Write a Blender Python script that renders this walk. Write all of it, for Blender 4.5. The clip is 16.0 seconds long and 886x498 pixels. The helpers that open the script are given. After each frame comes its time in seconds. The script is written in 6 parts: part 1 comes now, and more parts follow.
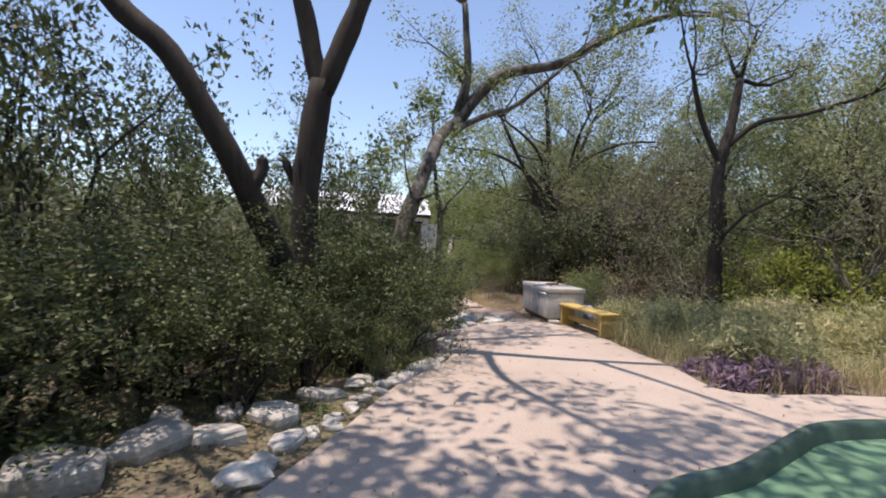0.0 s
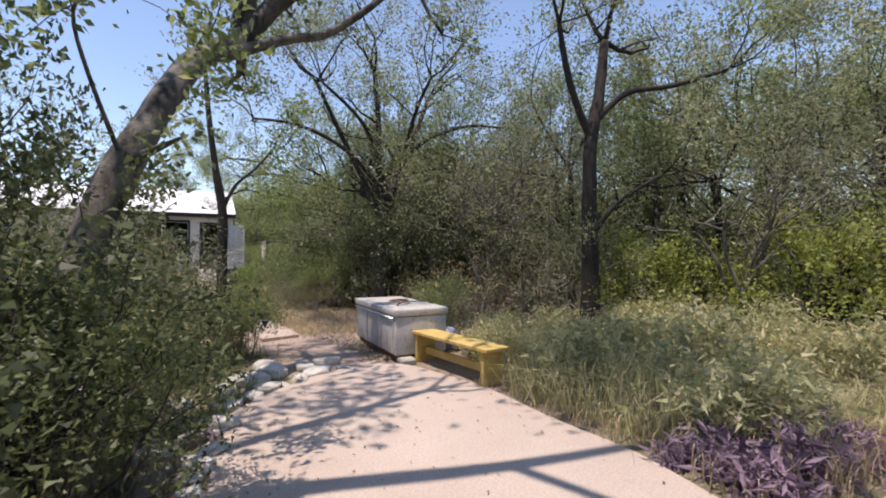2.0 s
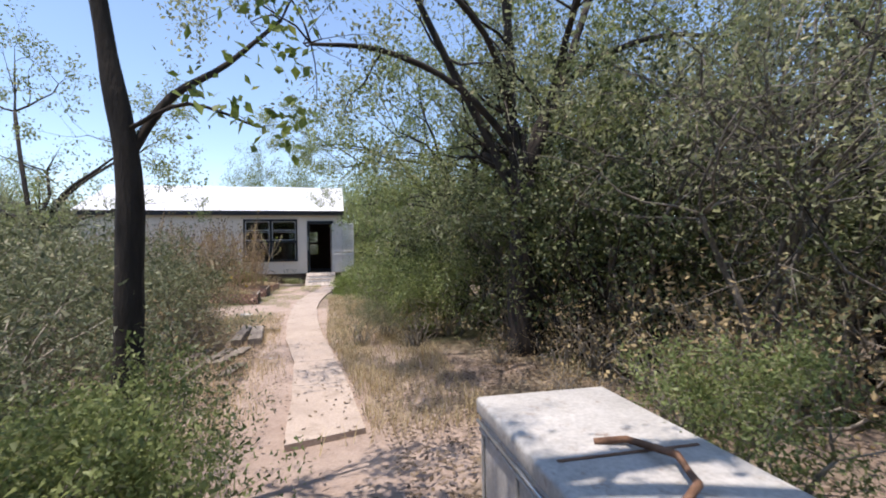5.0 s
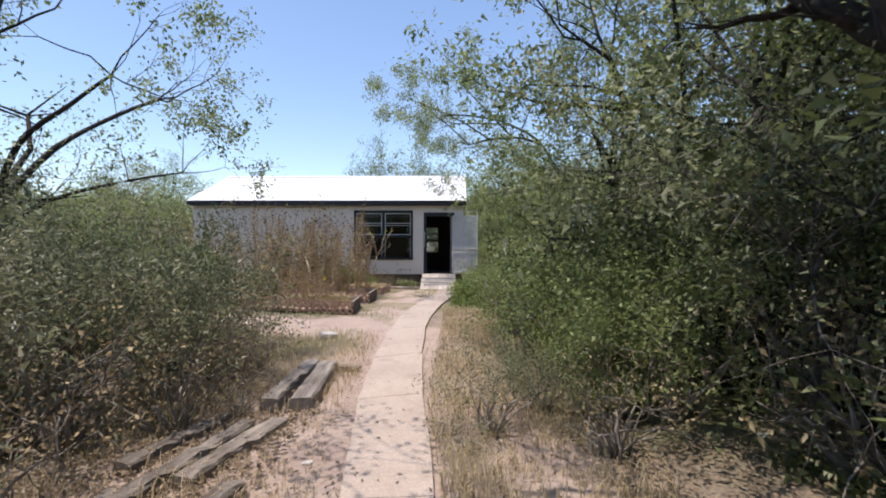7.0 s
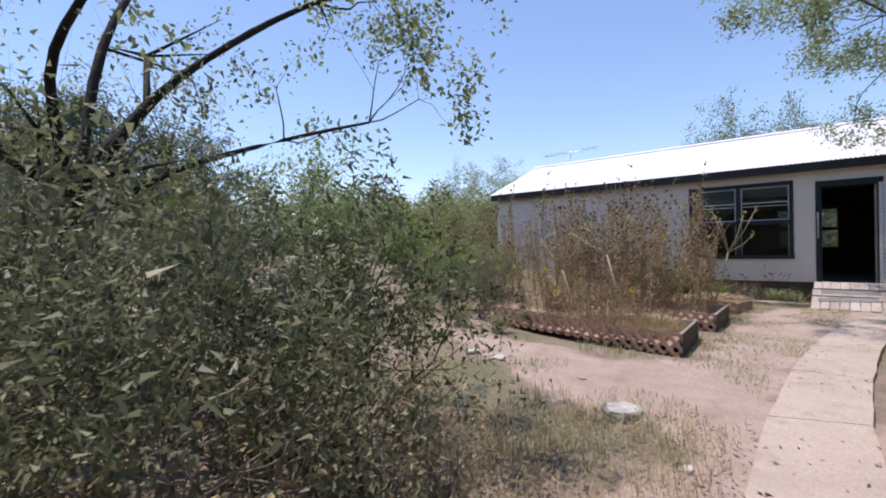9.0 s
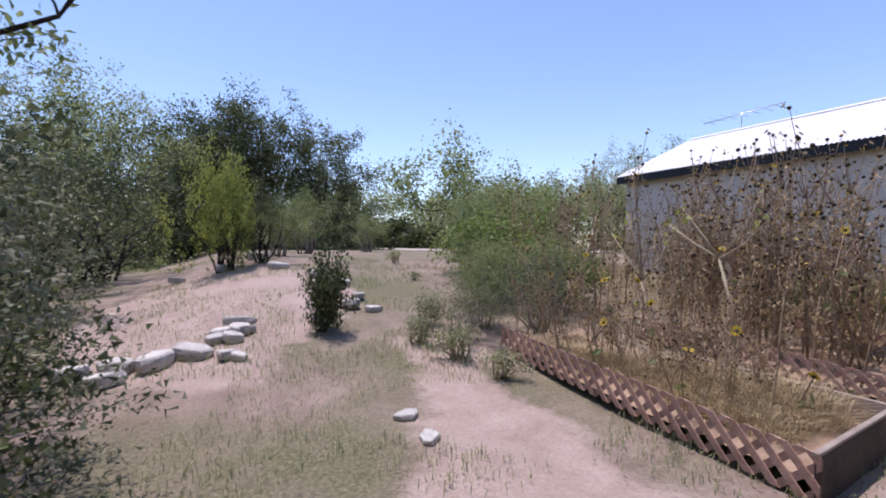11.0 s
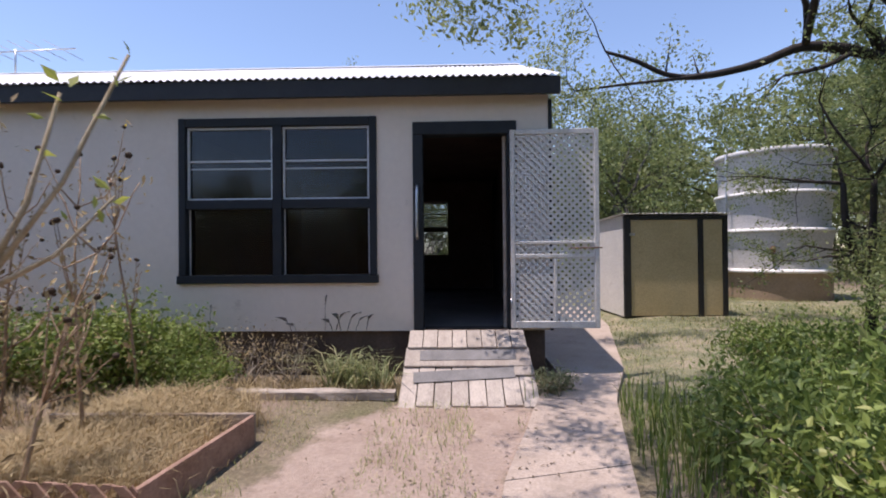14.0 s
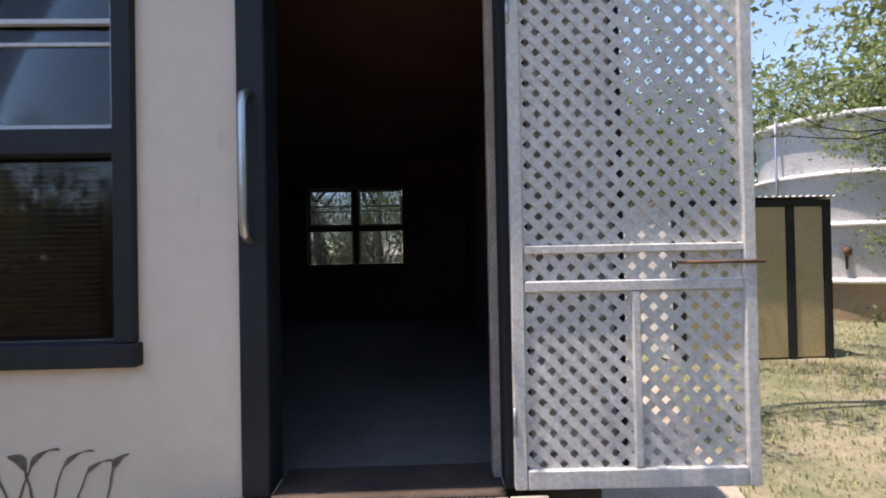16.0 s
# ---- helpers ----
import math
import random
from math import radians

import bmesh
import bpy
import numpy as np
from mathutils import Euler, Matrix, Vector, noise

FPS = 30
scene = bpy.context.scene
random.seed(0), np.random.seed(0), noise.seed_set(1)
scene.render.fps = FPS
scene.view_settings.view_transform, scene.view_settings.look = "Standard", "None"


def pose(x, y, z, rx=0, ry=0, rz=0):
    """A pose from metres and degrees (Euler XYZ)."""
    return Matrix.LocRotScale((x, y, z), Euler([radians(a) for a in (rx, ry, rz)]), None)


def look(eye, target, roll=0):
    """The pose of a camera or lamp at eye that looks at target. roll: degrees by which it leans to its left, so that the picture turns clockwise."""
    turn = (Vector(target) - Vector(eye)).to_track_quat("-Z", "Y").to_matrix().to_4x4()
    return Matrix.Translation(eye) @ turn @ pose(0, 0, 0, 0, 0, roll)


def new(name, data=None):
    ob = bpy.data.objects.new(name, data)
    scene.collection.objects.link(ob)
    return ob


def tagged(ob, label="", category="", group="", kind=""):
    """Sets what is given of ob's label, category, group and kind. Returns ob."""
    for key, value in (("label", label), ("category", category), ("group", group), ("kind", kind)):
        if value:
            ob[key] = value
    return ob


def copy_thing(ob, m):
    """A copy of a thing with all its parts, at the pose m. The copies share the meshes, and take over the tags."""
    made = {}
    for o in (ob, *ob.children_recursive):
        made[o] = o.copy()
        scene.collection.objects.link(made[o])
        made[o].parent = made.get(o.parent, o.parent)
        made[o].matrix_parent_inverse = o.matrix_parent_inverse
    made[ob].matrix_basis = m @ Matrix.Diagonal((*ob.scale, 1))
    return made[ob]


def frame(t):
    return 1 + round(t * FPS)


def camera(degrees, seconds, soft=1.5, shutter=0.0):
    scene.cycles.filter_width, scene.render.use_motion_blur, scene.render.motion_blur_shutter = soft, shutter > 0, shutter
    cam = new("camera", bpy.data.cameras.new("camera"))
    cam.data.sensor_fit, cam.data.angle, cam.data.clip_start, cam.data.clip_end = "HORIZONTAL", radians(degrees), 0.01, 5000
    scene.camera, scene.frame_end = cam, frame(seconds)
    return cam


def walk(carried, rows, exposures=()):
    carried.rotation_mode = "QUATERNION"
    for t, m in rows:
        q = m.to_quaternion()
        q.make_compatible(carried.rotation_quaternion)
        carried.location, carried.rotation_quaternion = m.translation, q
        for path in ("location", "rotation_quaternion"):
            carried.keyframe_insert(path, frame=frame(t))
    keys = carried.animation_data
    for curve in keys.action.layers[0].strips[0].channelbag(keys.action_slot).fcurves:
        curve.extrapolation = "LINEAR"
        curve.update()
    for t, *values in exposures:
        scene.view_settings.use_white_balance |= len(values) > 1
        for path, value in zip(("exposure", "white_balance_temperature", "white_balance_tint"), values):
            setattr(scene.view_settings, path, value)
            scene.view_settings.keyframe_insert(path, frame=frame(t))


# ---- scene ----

cam = camera(87.2, 16.0, soft=1.9, shutter=0.12)
PATH = [
    (0, (-1.53, -26.82, 1.255), (-1.286, -24.835, 1.245), 2.4),
    (0.5, (-1.471, -26.11, 1.246), (-0.872, -24.202, 1.254), 1.8),
    (1, (-1.273, -25.45, 1.233), (-0.398, -23.652, 1.254), 1.0),
    (1.5, (-1.054, -24.805, 1.248), (-0.119, -23.038, 1.268), 0.5),
    (2, (-0.81, -24.175, 1.271), (0.136, -22.413, 1.287), 0.2),
    (2.5, (-0.55, -23.517, 1.266), (0.218, -21.671, 1.282), -0.6),
    (3, (-0.355, -22.882, 1.272), (0.277, -20.985, 1.288), -0.6),
    (3.2, (-0.272, -22.632, 1.258), (0.341, -20.728, 1.28), -0.3),
    (5.3, (0.557, -19.671, 1.348), (0.95, -17.71, 1.351), -0.8),
    (5.5, (0.592, -19.329, 1.34), (0.925, -17.357, 1.345), -0.6),
    (6, (0.685, -18.434, 1.347), (0.839, -16.44, 1.352), -0.2),
    (6.5, (0.733, -17.43, 1.303), (0.776, -15.431, 1.313), 0.1),
    (7, (0.618, -16.421, 1.277), (0.558, -14.422, 1.286), 0.2),
    (7.5, (0.526, -15.547, 1.287), (0.346, -13.555, 1.29), -0.0),
    (8, (0.278, -14.566, 1.253), (-0.297, -12.65, 1.256), 0.1),
    (8.2, (0.199, -14.231, 1.245), (-0.548, -12.376, 1.25), -0.2),
    (10.3, (-0.195, -10.808, 1.224), (-1.942, -9.835, 1.209), -0.0),
    (10.5, (-0.217, -10.515, 1.247), (-1.981, -9.573, 1.229), 0.1),
    (11, (-0.306, -9.832, 1.27), (-2.079, -8.906, 1.251), 0.3),
    (11.5, (-0.343, -9.116, 1.267), (-2.042, -8.061, 1.251), 0.4),
    (12, (-0.361, -8.398, 1.287), (-1.695, -6.908, 1.276), 0.8),
    (12.5, (-0.31, -7.39, 1.232), (-1.154, -5.577, 1.245), 0.3),
    (13, (-0.326, -6.503, 1.223), (-0.756, -4.55, 1.25), 0.0),
    (13.5, (-0.237, -5.665, 1.237), (-0.484, -3.681, 1.259), -0.2),
    (14, (-0.127, -4.858, 1.277), (-0.178, -2.859, 1.291), -0.5),
    (14.5, (-0.001, -4.072, 1.282), (0.017, -2.072, 1.295), -0.7),
    (15, (0.095, -3.34, 1.29), (0.143, -1.341, 1.307), -0.8),
    (15.5, (0.152, -2.57, 1.325), (0.205, -0.571, 1.333), -0.9),
    (16, (0.15, -1.77, 1.358), (0.207, 0.229, 1.378), -1.1),
]
walk(cam, [(t, look(eye, target, roll)) for t, eye, target, roll in PATH], [(0, 0.66, 7100, 18), (1.4, 0.6, 7100, 19), (2.4, 0.76, 7000, 19), (3.2, 0.78, 7000, 17), (5.5, 0.78, 6750, 15), (8, 0.52, 6750, 16), (10.3, 0.46, 6200, 23), (12, 0.44, 6250, 26), (13.5, 0.48, 6550, 23), (14.5, 0.72, 6850, 21), (15.0, 0.93, 6950, 20), (16, 1.1, 7100, 18)])

# ---- world, sun ----
TO_SUN = Vector((-0.70, -0.23, 3.0)).normalized()
world = bpy.data.worlds.new("world")
scene.world = world
world.use_nodes = True
wn = world.node_tree.nodes
sky = wn.new("ShaderNodeTexSky")
sky.sky_type = 'NISHITA'
sky.sun_disc = False
sky.sun_elevation = math.asin(TO_SUN.z)
sky.sun_rotation = math.atan2(TO_SUN.x, TO_SUN.y)
sky.air_density, sky.dust_density, sky.ozone_density = 1.0, 0.2, 2.6
world.node_tree.links.new(sky.outputs[0], wn["Background"].inputs[0])
wn["Background"].inputs[1].default_value = 0.15
sun_data = bpy.data.lights.new("sun", 'SUN')
sun_data.energy, sun_data.angle, sun_data.color = 3.5, radians(0.55), (1.0, 0.94, 0.86)
sun = new("sun", sun_data)
sun.matrix_world = look(TO_SUN * 60, (0, 0, 0))


# ---- materials ----
def nodes_of(name):
    m = bpy.data.materials.new(name)
    m.use_nodes = True
    t = m.node_tree
    return m, t, t.nodes["Principled BSDF"], t.nodes["Material Output"]


def ramp_node(t, fac, stops):
    r = t.nodes.new("ShaderNodeValToRGB")
    els = r.color_ramp.elements
    while len(els) < len(stops):
        els.new(0.5)
    for e, (p, c) in zip(els, stops):
        e.position, e.color = p, (*c, 1)
    t.links.new(fac, r.inputs[0])
    return r.outputs[0]


def noise_node(t, scale, detail=4, rough=0.6, stretch=None):
    n = t.nodes.new("ShaderNodeTexNoise")
    n.inputs["Scale"].default_value, n.inputs["Detail"].default_value, n.inputs["Roughness"].default_value = scale, detail, rough
    c = t.nodes.new("ShaderNodeTexCoord")
    if stretch:
        mp = t.nodes.new("ShaderNodeMapping")
        mp.inputs["Scale"].default_value = stretch
        t.links.new(c.outputs["Object"], mp.inputs[0])
        t.links.new(mp.outputs[0], n.inputs["Vector"])
    else:
        g = t.nodes.new("ShaderNodeNewGeometry")
        t.links.new(g.outputs["Position"], n.inputs["Vector"])
    return n.outputs[0]


def mix_node(t, fac, a, b, mode='MIX'):
    m = t.nodes.new("ShaderNodeMix")
    m.data_type, m.blend_type = 'RGBA', mode
    for i, v in ((0, fac), (6, a), (7, b)):
        if isinstance(v, (int, float)):
            m.inputs[i].default_value = v
        elif isinstance(v, tuple):
            m.inputs[i].default_value = (*v, 1)
        else:
            t.links.new(v, m.inputs[i])
    return m.outputs[2]


def bump_node(t, p, height, strength, distance=0.01):
    b = t.nodes.new("ShaderNodeBump")
    b.inputs["Strength"].default_value, b.inputs["Distance"].default_value = strength, distance
    t.links.new(height, b.inputs["Height"])
    t.links.new(b.outputs[0], p.inputs["Normal"])


def surface(name, a, b, scale=3.0, fine=60.0, rough=0.85, bump=0.4, metal=0.0, stretch=None, stain=None, stain_at=0.62, vary=0.0, grain_by=0.18):
    """Two tones by a coarse noise, a fine grain, an optional stain tone, and relief."""
    m, t, p, _ = nodes_of(name)
    coarse = noise_node(t, scale, 5, 0.65, stretch)
    grain = noise_node(t, fine, 3, 0.7, stretch)
    col = ramp_node(t, coarse, [(0.32, a), (0.68, b)])
    tone = ramp_node(t, grain, [(0.3, (1 - grain_by * 1.2,) * 3), (0.7, (1 + grain_by * 0.8,) * 3)])
    col = mix_node(t, 1.0, col, tone, 'MULTIPLY')
    if stain:
        spots = noise_node(t, scale * 2.3 + 0.7, 6, 0.75)
        mask = ramp_node(t, spots, [(stain_at - 0.04, (0, 0, 0)), (stain_at + 0.08, (1, 1, 1))])
        col = mix_node(t, mask, col, stain)
    if vary:
        oi = t.nodes.new("ShaderNodeObjectInfo")
        lo, hi = 1 - vary, 1 + vary
        v = ramp_node(t, oi.outputs["Random"], [(0, (lo, lo, lo)), (1, (hi, hi, hi))])
        col = mix_node(t, 1.0, col, v, 'MULTIPLY')
    t.links.new(col, p.inputs["Base Color"])
    p.inputs["Roughness"].default_value, p.inputs["Metallic"].default_value = rough, metal
    bump_node(t, p, grain, bump)
    return m


def leafy(name, dark, light, dry=None, dry_part=0.0, rough=0.55, through_part=0.35):
    """Leaf: tone by leaf, some of the light passes through."""
    m, t, p, out = nodes_of(name)
    g = t.nodes.new("ShaderNodeNewGeometry")
    stops = [(0.0, dark), (1.0 - max(dry_part, 0.001), light)]
    if dry:
        stops.append((1.0, dry))
    col = ramp_node(t, g.outputs["Random Per Island"], stops)
    oi = t.nodes.new("ShaderNodeObjectInfo")
    v = ramp_node(t, oi.outputs["Random"], [(0, (0.8, 0.84, 0.8)), (1, (1.15, 1.1, 1.05))])
    col = mix_node(t, 1.0, col, v, 'MULTIPLY')
    t.links.new(col, p.inputs["Base Color"])
    p.inputs["Roughness"].default_value = rough
    tr = t.nodes.new("ShaderNodeBsdfTranslucent")
    t.links.new(col, tr.inputs[0])
    mx = t.nodes.new("ShaderNodeMixShader")
    mx.inputs[0].default_value = through_part
    t.links.new(p.outputs[0], mx.inputs[1])
    t.links.new(tr.outputs[0], mx.inputs[2])
    t.links.new(mx.outputs[0], out.inputs[0])
    return m


def plain(name, c, rough=0.5, metal=0.0):
    m, t, p, _ = nodes_of(name)
    n = noise_node(t, 25, 4, 0.7)
    col = ramp_node(t, n, [(0.3, tuple(v * 0.85 for v in c)), (0.7, tuple(min(1, v * 1.1) for v in c))])
    t.links.new(col, p.inputs["Base Color"])
    p.inputs["Roughness"].default_value, p.inputs["Metallic"].default_value = rough, metal
    return m


def glass(name, tint=(0.9, 0.95, 1.0)):
    m, t, p, out = nodes_of(name)
    tr = t.nodes.new("ShaderNodeBsdfTransparent")
    tr.inputs[0].default_value = (*tint, 1)
    gl = t.nodes.new("ShaderNodeBsdfGlossy")
    gl.inputs["Roughness"].default_value = 0.03
    fr = t.nodes.new("ShaderNodeFresnel")
    fr.inputs[0].default_value = 1.45
    mx = t.nodes.new("ShaderNodeMixShader")
    t.links.new(fr.outputs[0], mx.inputs[0])
    t.links.new(tr.outputs[0], mx.inputs[1])
    t.links.new(gl.outputs[0], mx.inputs[2])
    t.links.new(mx.outputs[0], out.inputs[0])
    return m


def ground_material():
    m, t, p, _ = nodes_of("ground_soil")
    big = noise_node(t, 0.35, 5, 0.6)
    mid = noise_node(t, 2.2, 6, 0.7)
    fine = noise_node(t, 38, 5, 0.75)
    bare = t.nodes.new("ShaderNodeAttribute")
    bare.attribute_name = "bare"
    soil = ramp_node(t, mid, [(0.3, (0.20, 0.15, 0.115)), (0.5, (0.30, 0.225, 0.18)), (0.72, (0.39, 0.305, 0.245))])
    grass = ramp_node(t, fine, [(0.3, (0.085, 0.085, 0.042)), (0.55, (0.19, 0.175, 0.095)), (0.75, (0.31, 0.27, 0.165))])
    mask = ramp_node(t, big, [(0.42, (0, 0, 0)), (0.6, (1, 1, 1))])
    col = mix_node(t, mask, soil, grass)
    lawn = t.nodes.new("ShaderNodeAttribute")
    lawn.attribute_name = "lawn"
    turf = ramp_node(t, mid, [(0.3, (0.125, 0.145, 0.075)), (0.48, (0.22, 0.225, 0.13)), (0.62, (0.37, 0.315, 0.225))])
    cover = mix_node(t, 1.0, lawn.outputs["Color"], (0.85, 0.85, 0.85), 'MULTIPLY')
    col = mix_node(t, cover, col, turf)
    dust = ramp_node(t, mid, [(0.3, (0.34, 0.25, 0.205)), (0.52, (0.43, 0.33, 0.275)), (0.72, (0.50, 0.395, 0.335))])
    edge = t.nodes.new("ShaderNodeMath")
    edge.operation = 'MULTIPLY_ADD'
    t.links.new(mid, edge.inputs[0])
    edge.inputs[1].default_value = 0.9
    t.links.new(bare.outputs["Fac"], edge.inputs[2])
    col = mix_node(t, ramp_node(t, edge.outputs[0], [(0.78, (0, 0, 0)), (1.1, (1, 1, 1))]), col, dust)
    tone = ramp_node(t, fine, [(0.25, (0.7, 0.7, 0.7)), (0.75, (1.15, 1.15, 1.15))])
    col = mix_node(t, 1.0, col, tone, 'MULTIPLY')
    t.links.new(col, p.inputs["Base Color"])
    p.inputs["Roughness"].default_value = 0.95
    bump_node(t, p, fine, 0.7, 0.03)
    return m


M_GROUND = ground_material()
M_DECK = surface("deck_concrete", (0.40, 0.325, 0.275), (0.47, 0.39, 0.335), 0.9, 70, 0.85, 0.3, stain=(0.36, 0.30, 0.265), stain_at=0.62)
M_PATH = surface("path_concrete", (0.38, 0.305, 0.255), (0.47, 0.385, 0.325), 1.3, 60, 0.88, 0.4, stain=(0.33, 0.265, 0.215), stain_at=0.58)
M_STONE = surface("pale_stone", (0.36, 0.34, 0.31), (0.60, 0.57, 0.52), 7, 50, 0.9, 0.6, vary=0.2)
M_BARK = surface("dark_bark", (0.018, 0.014, 0.012), (0.048, 0.038, 0.033), 9, 45, 0.95, 1.0, stretch=(1, 1, 0.25))
M_BARK_GREY = surface("grey_bark", (0.016, 0.013, 0.012), (0.19, 0.172, 0.15), 7, 40, 0.95, 1.0, stretch=(1, 1, 0.4))
M_BARK_THIN = surface("thin_stem_bark", (0.05, 0.044, 0.038), (0.27, 0.24, 0.21), 8, 45, 0.95, 0.8, stretch=(1, 1, 0.4))
M_TWIG = surface("dry_twig", (0.20, 0.17, 0.14), (0.36, 0.32, 0.27), 6, 60, 0.95, 0.5)
M_STRAW = surface("straw_stalk", (0.34, 0.27, 0.17), (0.50, 0.42, 0.29), 6, 60, 0.9, 0.4)
M_STALK = surface("red_brown_stalk", (0.27, 0.175, 0.115), (0.46, 0.34, 0.23), 6, 60, 0.9, 0.4)
M_LEAF_DARK = leafy("leaf_dark", (0.03, 0.042, 0.018), (0.13, 0.165, 0.062), (0.24, 0.25, 0.12), 0.07, through_part=0.32)
M_LEAF_GREY = leafy("leaf_grey_green", (0.14, 0.16, 0.085), (0.40, 0.43, 0.245), (0.54, 0.50, 0.35), 0.08, through_part=0.5)
M_LEAF_BRUSH = leafy("leaf_brush_grey", (0.07, 0.084, 0.045), (0.25, 0.275, 0.155), (0.42, 0.39, 0.27), 0.08, through_part=0.35)
M_LEAF_MID = leafy("leaf_mid_green", (0.105, 0.14, 0.05), (0.34, 0.40, 0.16), (0.42, 0.41, 0.21), 0.07, through_part=0.48)
M_LEAF_BRIGHT = leafy("leaf_bright", (0.085, 0.14, 0.03), (0.28, 0.36, 0.09), (0.38, 0.40, 0.15), 0.1)
M_LEAF_YELLOW = leafy("leaf_yellow_green", (0.19, 0.24, 0.045), (0.48, 0.52, 0.13), through_part=0.45)
M_LEAF_FEATHER = leafy("leaf_feathery", (0.13, 0.17, 0.06), (0.36, 0.41, 0.17), (0.46, 0.46, 0.24), 0.08, through_part=0.45)
M_LEAF_DEAD = leafy("leaf_dead_brown", (0.20, 0.145, 0.08), (0.56, 0.44, 0.26), rough=0.8, through_part=0.3)
M_LEAF_PURPLE = leafy("leaf_purple", (0.12, 0.075, 0.125), (0.36, 0.26, 0.36))
M_GRASS_DRY = leafy("grass_dry", (0.35, 0.265, 0.15), (0.62, 0.51, 0.33))
M_GRASS_PALE = leafy("grass_pale", (0.26, 0.28, 0.125), (0.58, 0.57, 0.33), (0.66, 0.56, 0.38), 0.35, through_part=0.5)
M_GRASS_GREEN = leafy("grass_green", (0.17, 0.21, 0.09), (0.40, 0.43, 0.215), (0.54, 0.49, 0.31), 0.3)
M_LITTER = leafy("leaf_litter", (0.06, 0.04, 0.03), (0.26, 0.19, 0.13), rough=0.9, through_part=0.1)
M_WALL = surface("wall_paint_beige", (0.69, 0.61, 0.52), (0.75, 0.67, 0.58), 0.7, 14, 0.75, 0.05, stain=(0.52, 0.45, 0.38), stain_at=0.66, grain_by=0.03)
M_NAVY = surface("trim_paint_navy", (0.006, 0.0095, 0.0135), (0.011, 0.016, 0.021), 4, 60, 0.7, 0.2)
M_FASCIA = surface("fascia_black", (0.010, 0.010, 0.012), (0.022, 0.021, 0.022), 5, 60, 0.6, 0.2)
M_ROOF = surface("roof_white_metal", (0.74, 0.74, 0.76), (0.82, 0.82, 0.84), 1.5, 40, 0.45, 0.05, stain=(0.62, 0.60, 0.60), stain_at=0.7)
M_SKIRT = surface("skirt_dark", (0.05, 0.035, 0.027), (0.11, 0.078, 0.06), 3, 40, 0.9, 0.5)
M_LATTICE = surface("lattice_plastic", (0.58, 0.56, 0.53), (0.70, 0.68, 0.65), 3, 60, 0.5, 0.05)
M_LATTICE_RED = surface("lattice_red_brown", (0.26, 0.15, 0.11), (0.42, 0.27, 0.21), 6, 50, 0.85, 0.4)
M_BOARD = surface("weathered_board", (0.26, 0.205, 0.17), (0.42, 0.35, 0.29), 5, 70, 0.9, 0.6, stretch=(1, 0.2, 1), vary=0.15)
M_STEP = surface("step_plank", (0.33, 0.28, 0.245), (0.49, 0.43, 0.38), 5, 70, 0.85, 0.5, stretch=(1, 0.15, 1), vary=0.14, stain=(0.36, 0.31, 0.27), stain_at=0.64)
M_RUBBER = surface("grip_strip", (0.17, 0.165, 0.165), (0.25, 0.24, 0.24), 6, 120, 0.9, 0.5)
M_BEAM = surface("old_beam", (0.11, 0.092, 0.08), (0.36, 0.315, 0.275), 9, 60, 0.95, 0.9, stretch=(1, 0.12, 1), vary=0.2)
M_ROT = surface("rotten_wood", (0.055, 0.045, 0.038), (0.30, 0.26, 0.22), 11, 50, 0.98, 1.0, stretch=(1, 0.2, 1), vary=0.2, stain=(0.10, 0.06, 0.04), stain_at=0.56)
M_BENCH = surface("yellow_paint", (0.44, 0.29, 0.06), (0.58, 0.43, 0.16), 7, 60, 0.7, 0.4, stain=(0.34, 0.27, 0.17), stain_at=0.58)
M_FRIDGE = surface("old_enamel", (0.40, 0.385, 0.37), (0.54, 0.52, 0.50), 4, 50, 0.5, 0.1, stain=(0.26, 0.20, 0.16), stain_at=0.6)
M_RUST = surface("rust", (0.12, 0.06, 0.035), (0.24, 0.13, 0.08), 12, 60, 0.9, 0.6)
M_POOL = surface("pool_shell", (0.055, 0.095, 0.075), (0.085, 0.135, 0.105), 3, 40, 0.4, 0.05)
M_SHED = surface("shed_yellow", (0.46, 0.36, 0.19), (0.54, 0.43, 0.24), 1.5, 50, 0.8, 0.2, stain=(0.38, 0.29, 0.16), stain_at=0.66)
M_WHITE = surface("white_paint", (0.74, 0.72, 0.70), (0.82, 0.80, 0.78), 2, 40, 0.7, 0.2, stain=(0.52, 0.48, 0.44), stain_at=0.66)
M_TANK = surface("tank_plaster", (0.52, 0.50, 0.495), (0.62, 0.60, 0.59), 0.8, 30, 0.85, 0.3, stain=(0.33, 0.30, 0.29), stain_at=0.64)
M_TANK_FOOT = surface("tank_foot", (0.30, 0.22, 0.15), (0.40, 0.30, 0.22), 1.2, 30, 0.9, 0.3)
M_ALU = plain("aluminium", (0.55, 0.56, 0.58), 0.35, 0.9)
M_SASH = plain("sash_grey", (0.55, 0.56, 0.57), 0.45, 0.2)
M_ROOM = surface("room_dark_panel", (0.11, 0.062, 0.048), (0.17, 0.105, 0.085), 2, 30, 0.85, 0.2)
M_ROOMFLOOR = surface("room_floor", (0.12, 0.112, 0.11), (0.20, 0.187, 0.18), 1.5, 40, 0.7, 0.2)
M_BLIND = plain("blind_slat", (0.16, 0.145, 0.12), 0.6)
M_CLOTH = surface("blue_cloth", (0.10, 0.14, 0.34), (0.45, 0.48, 0.60), 14, 60, 0.85, 0.4)
M_GLASS = glass("window_glass", (0.55, 0.58, 0.62))
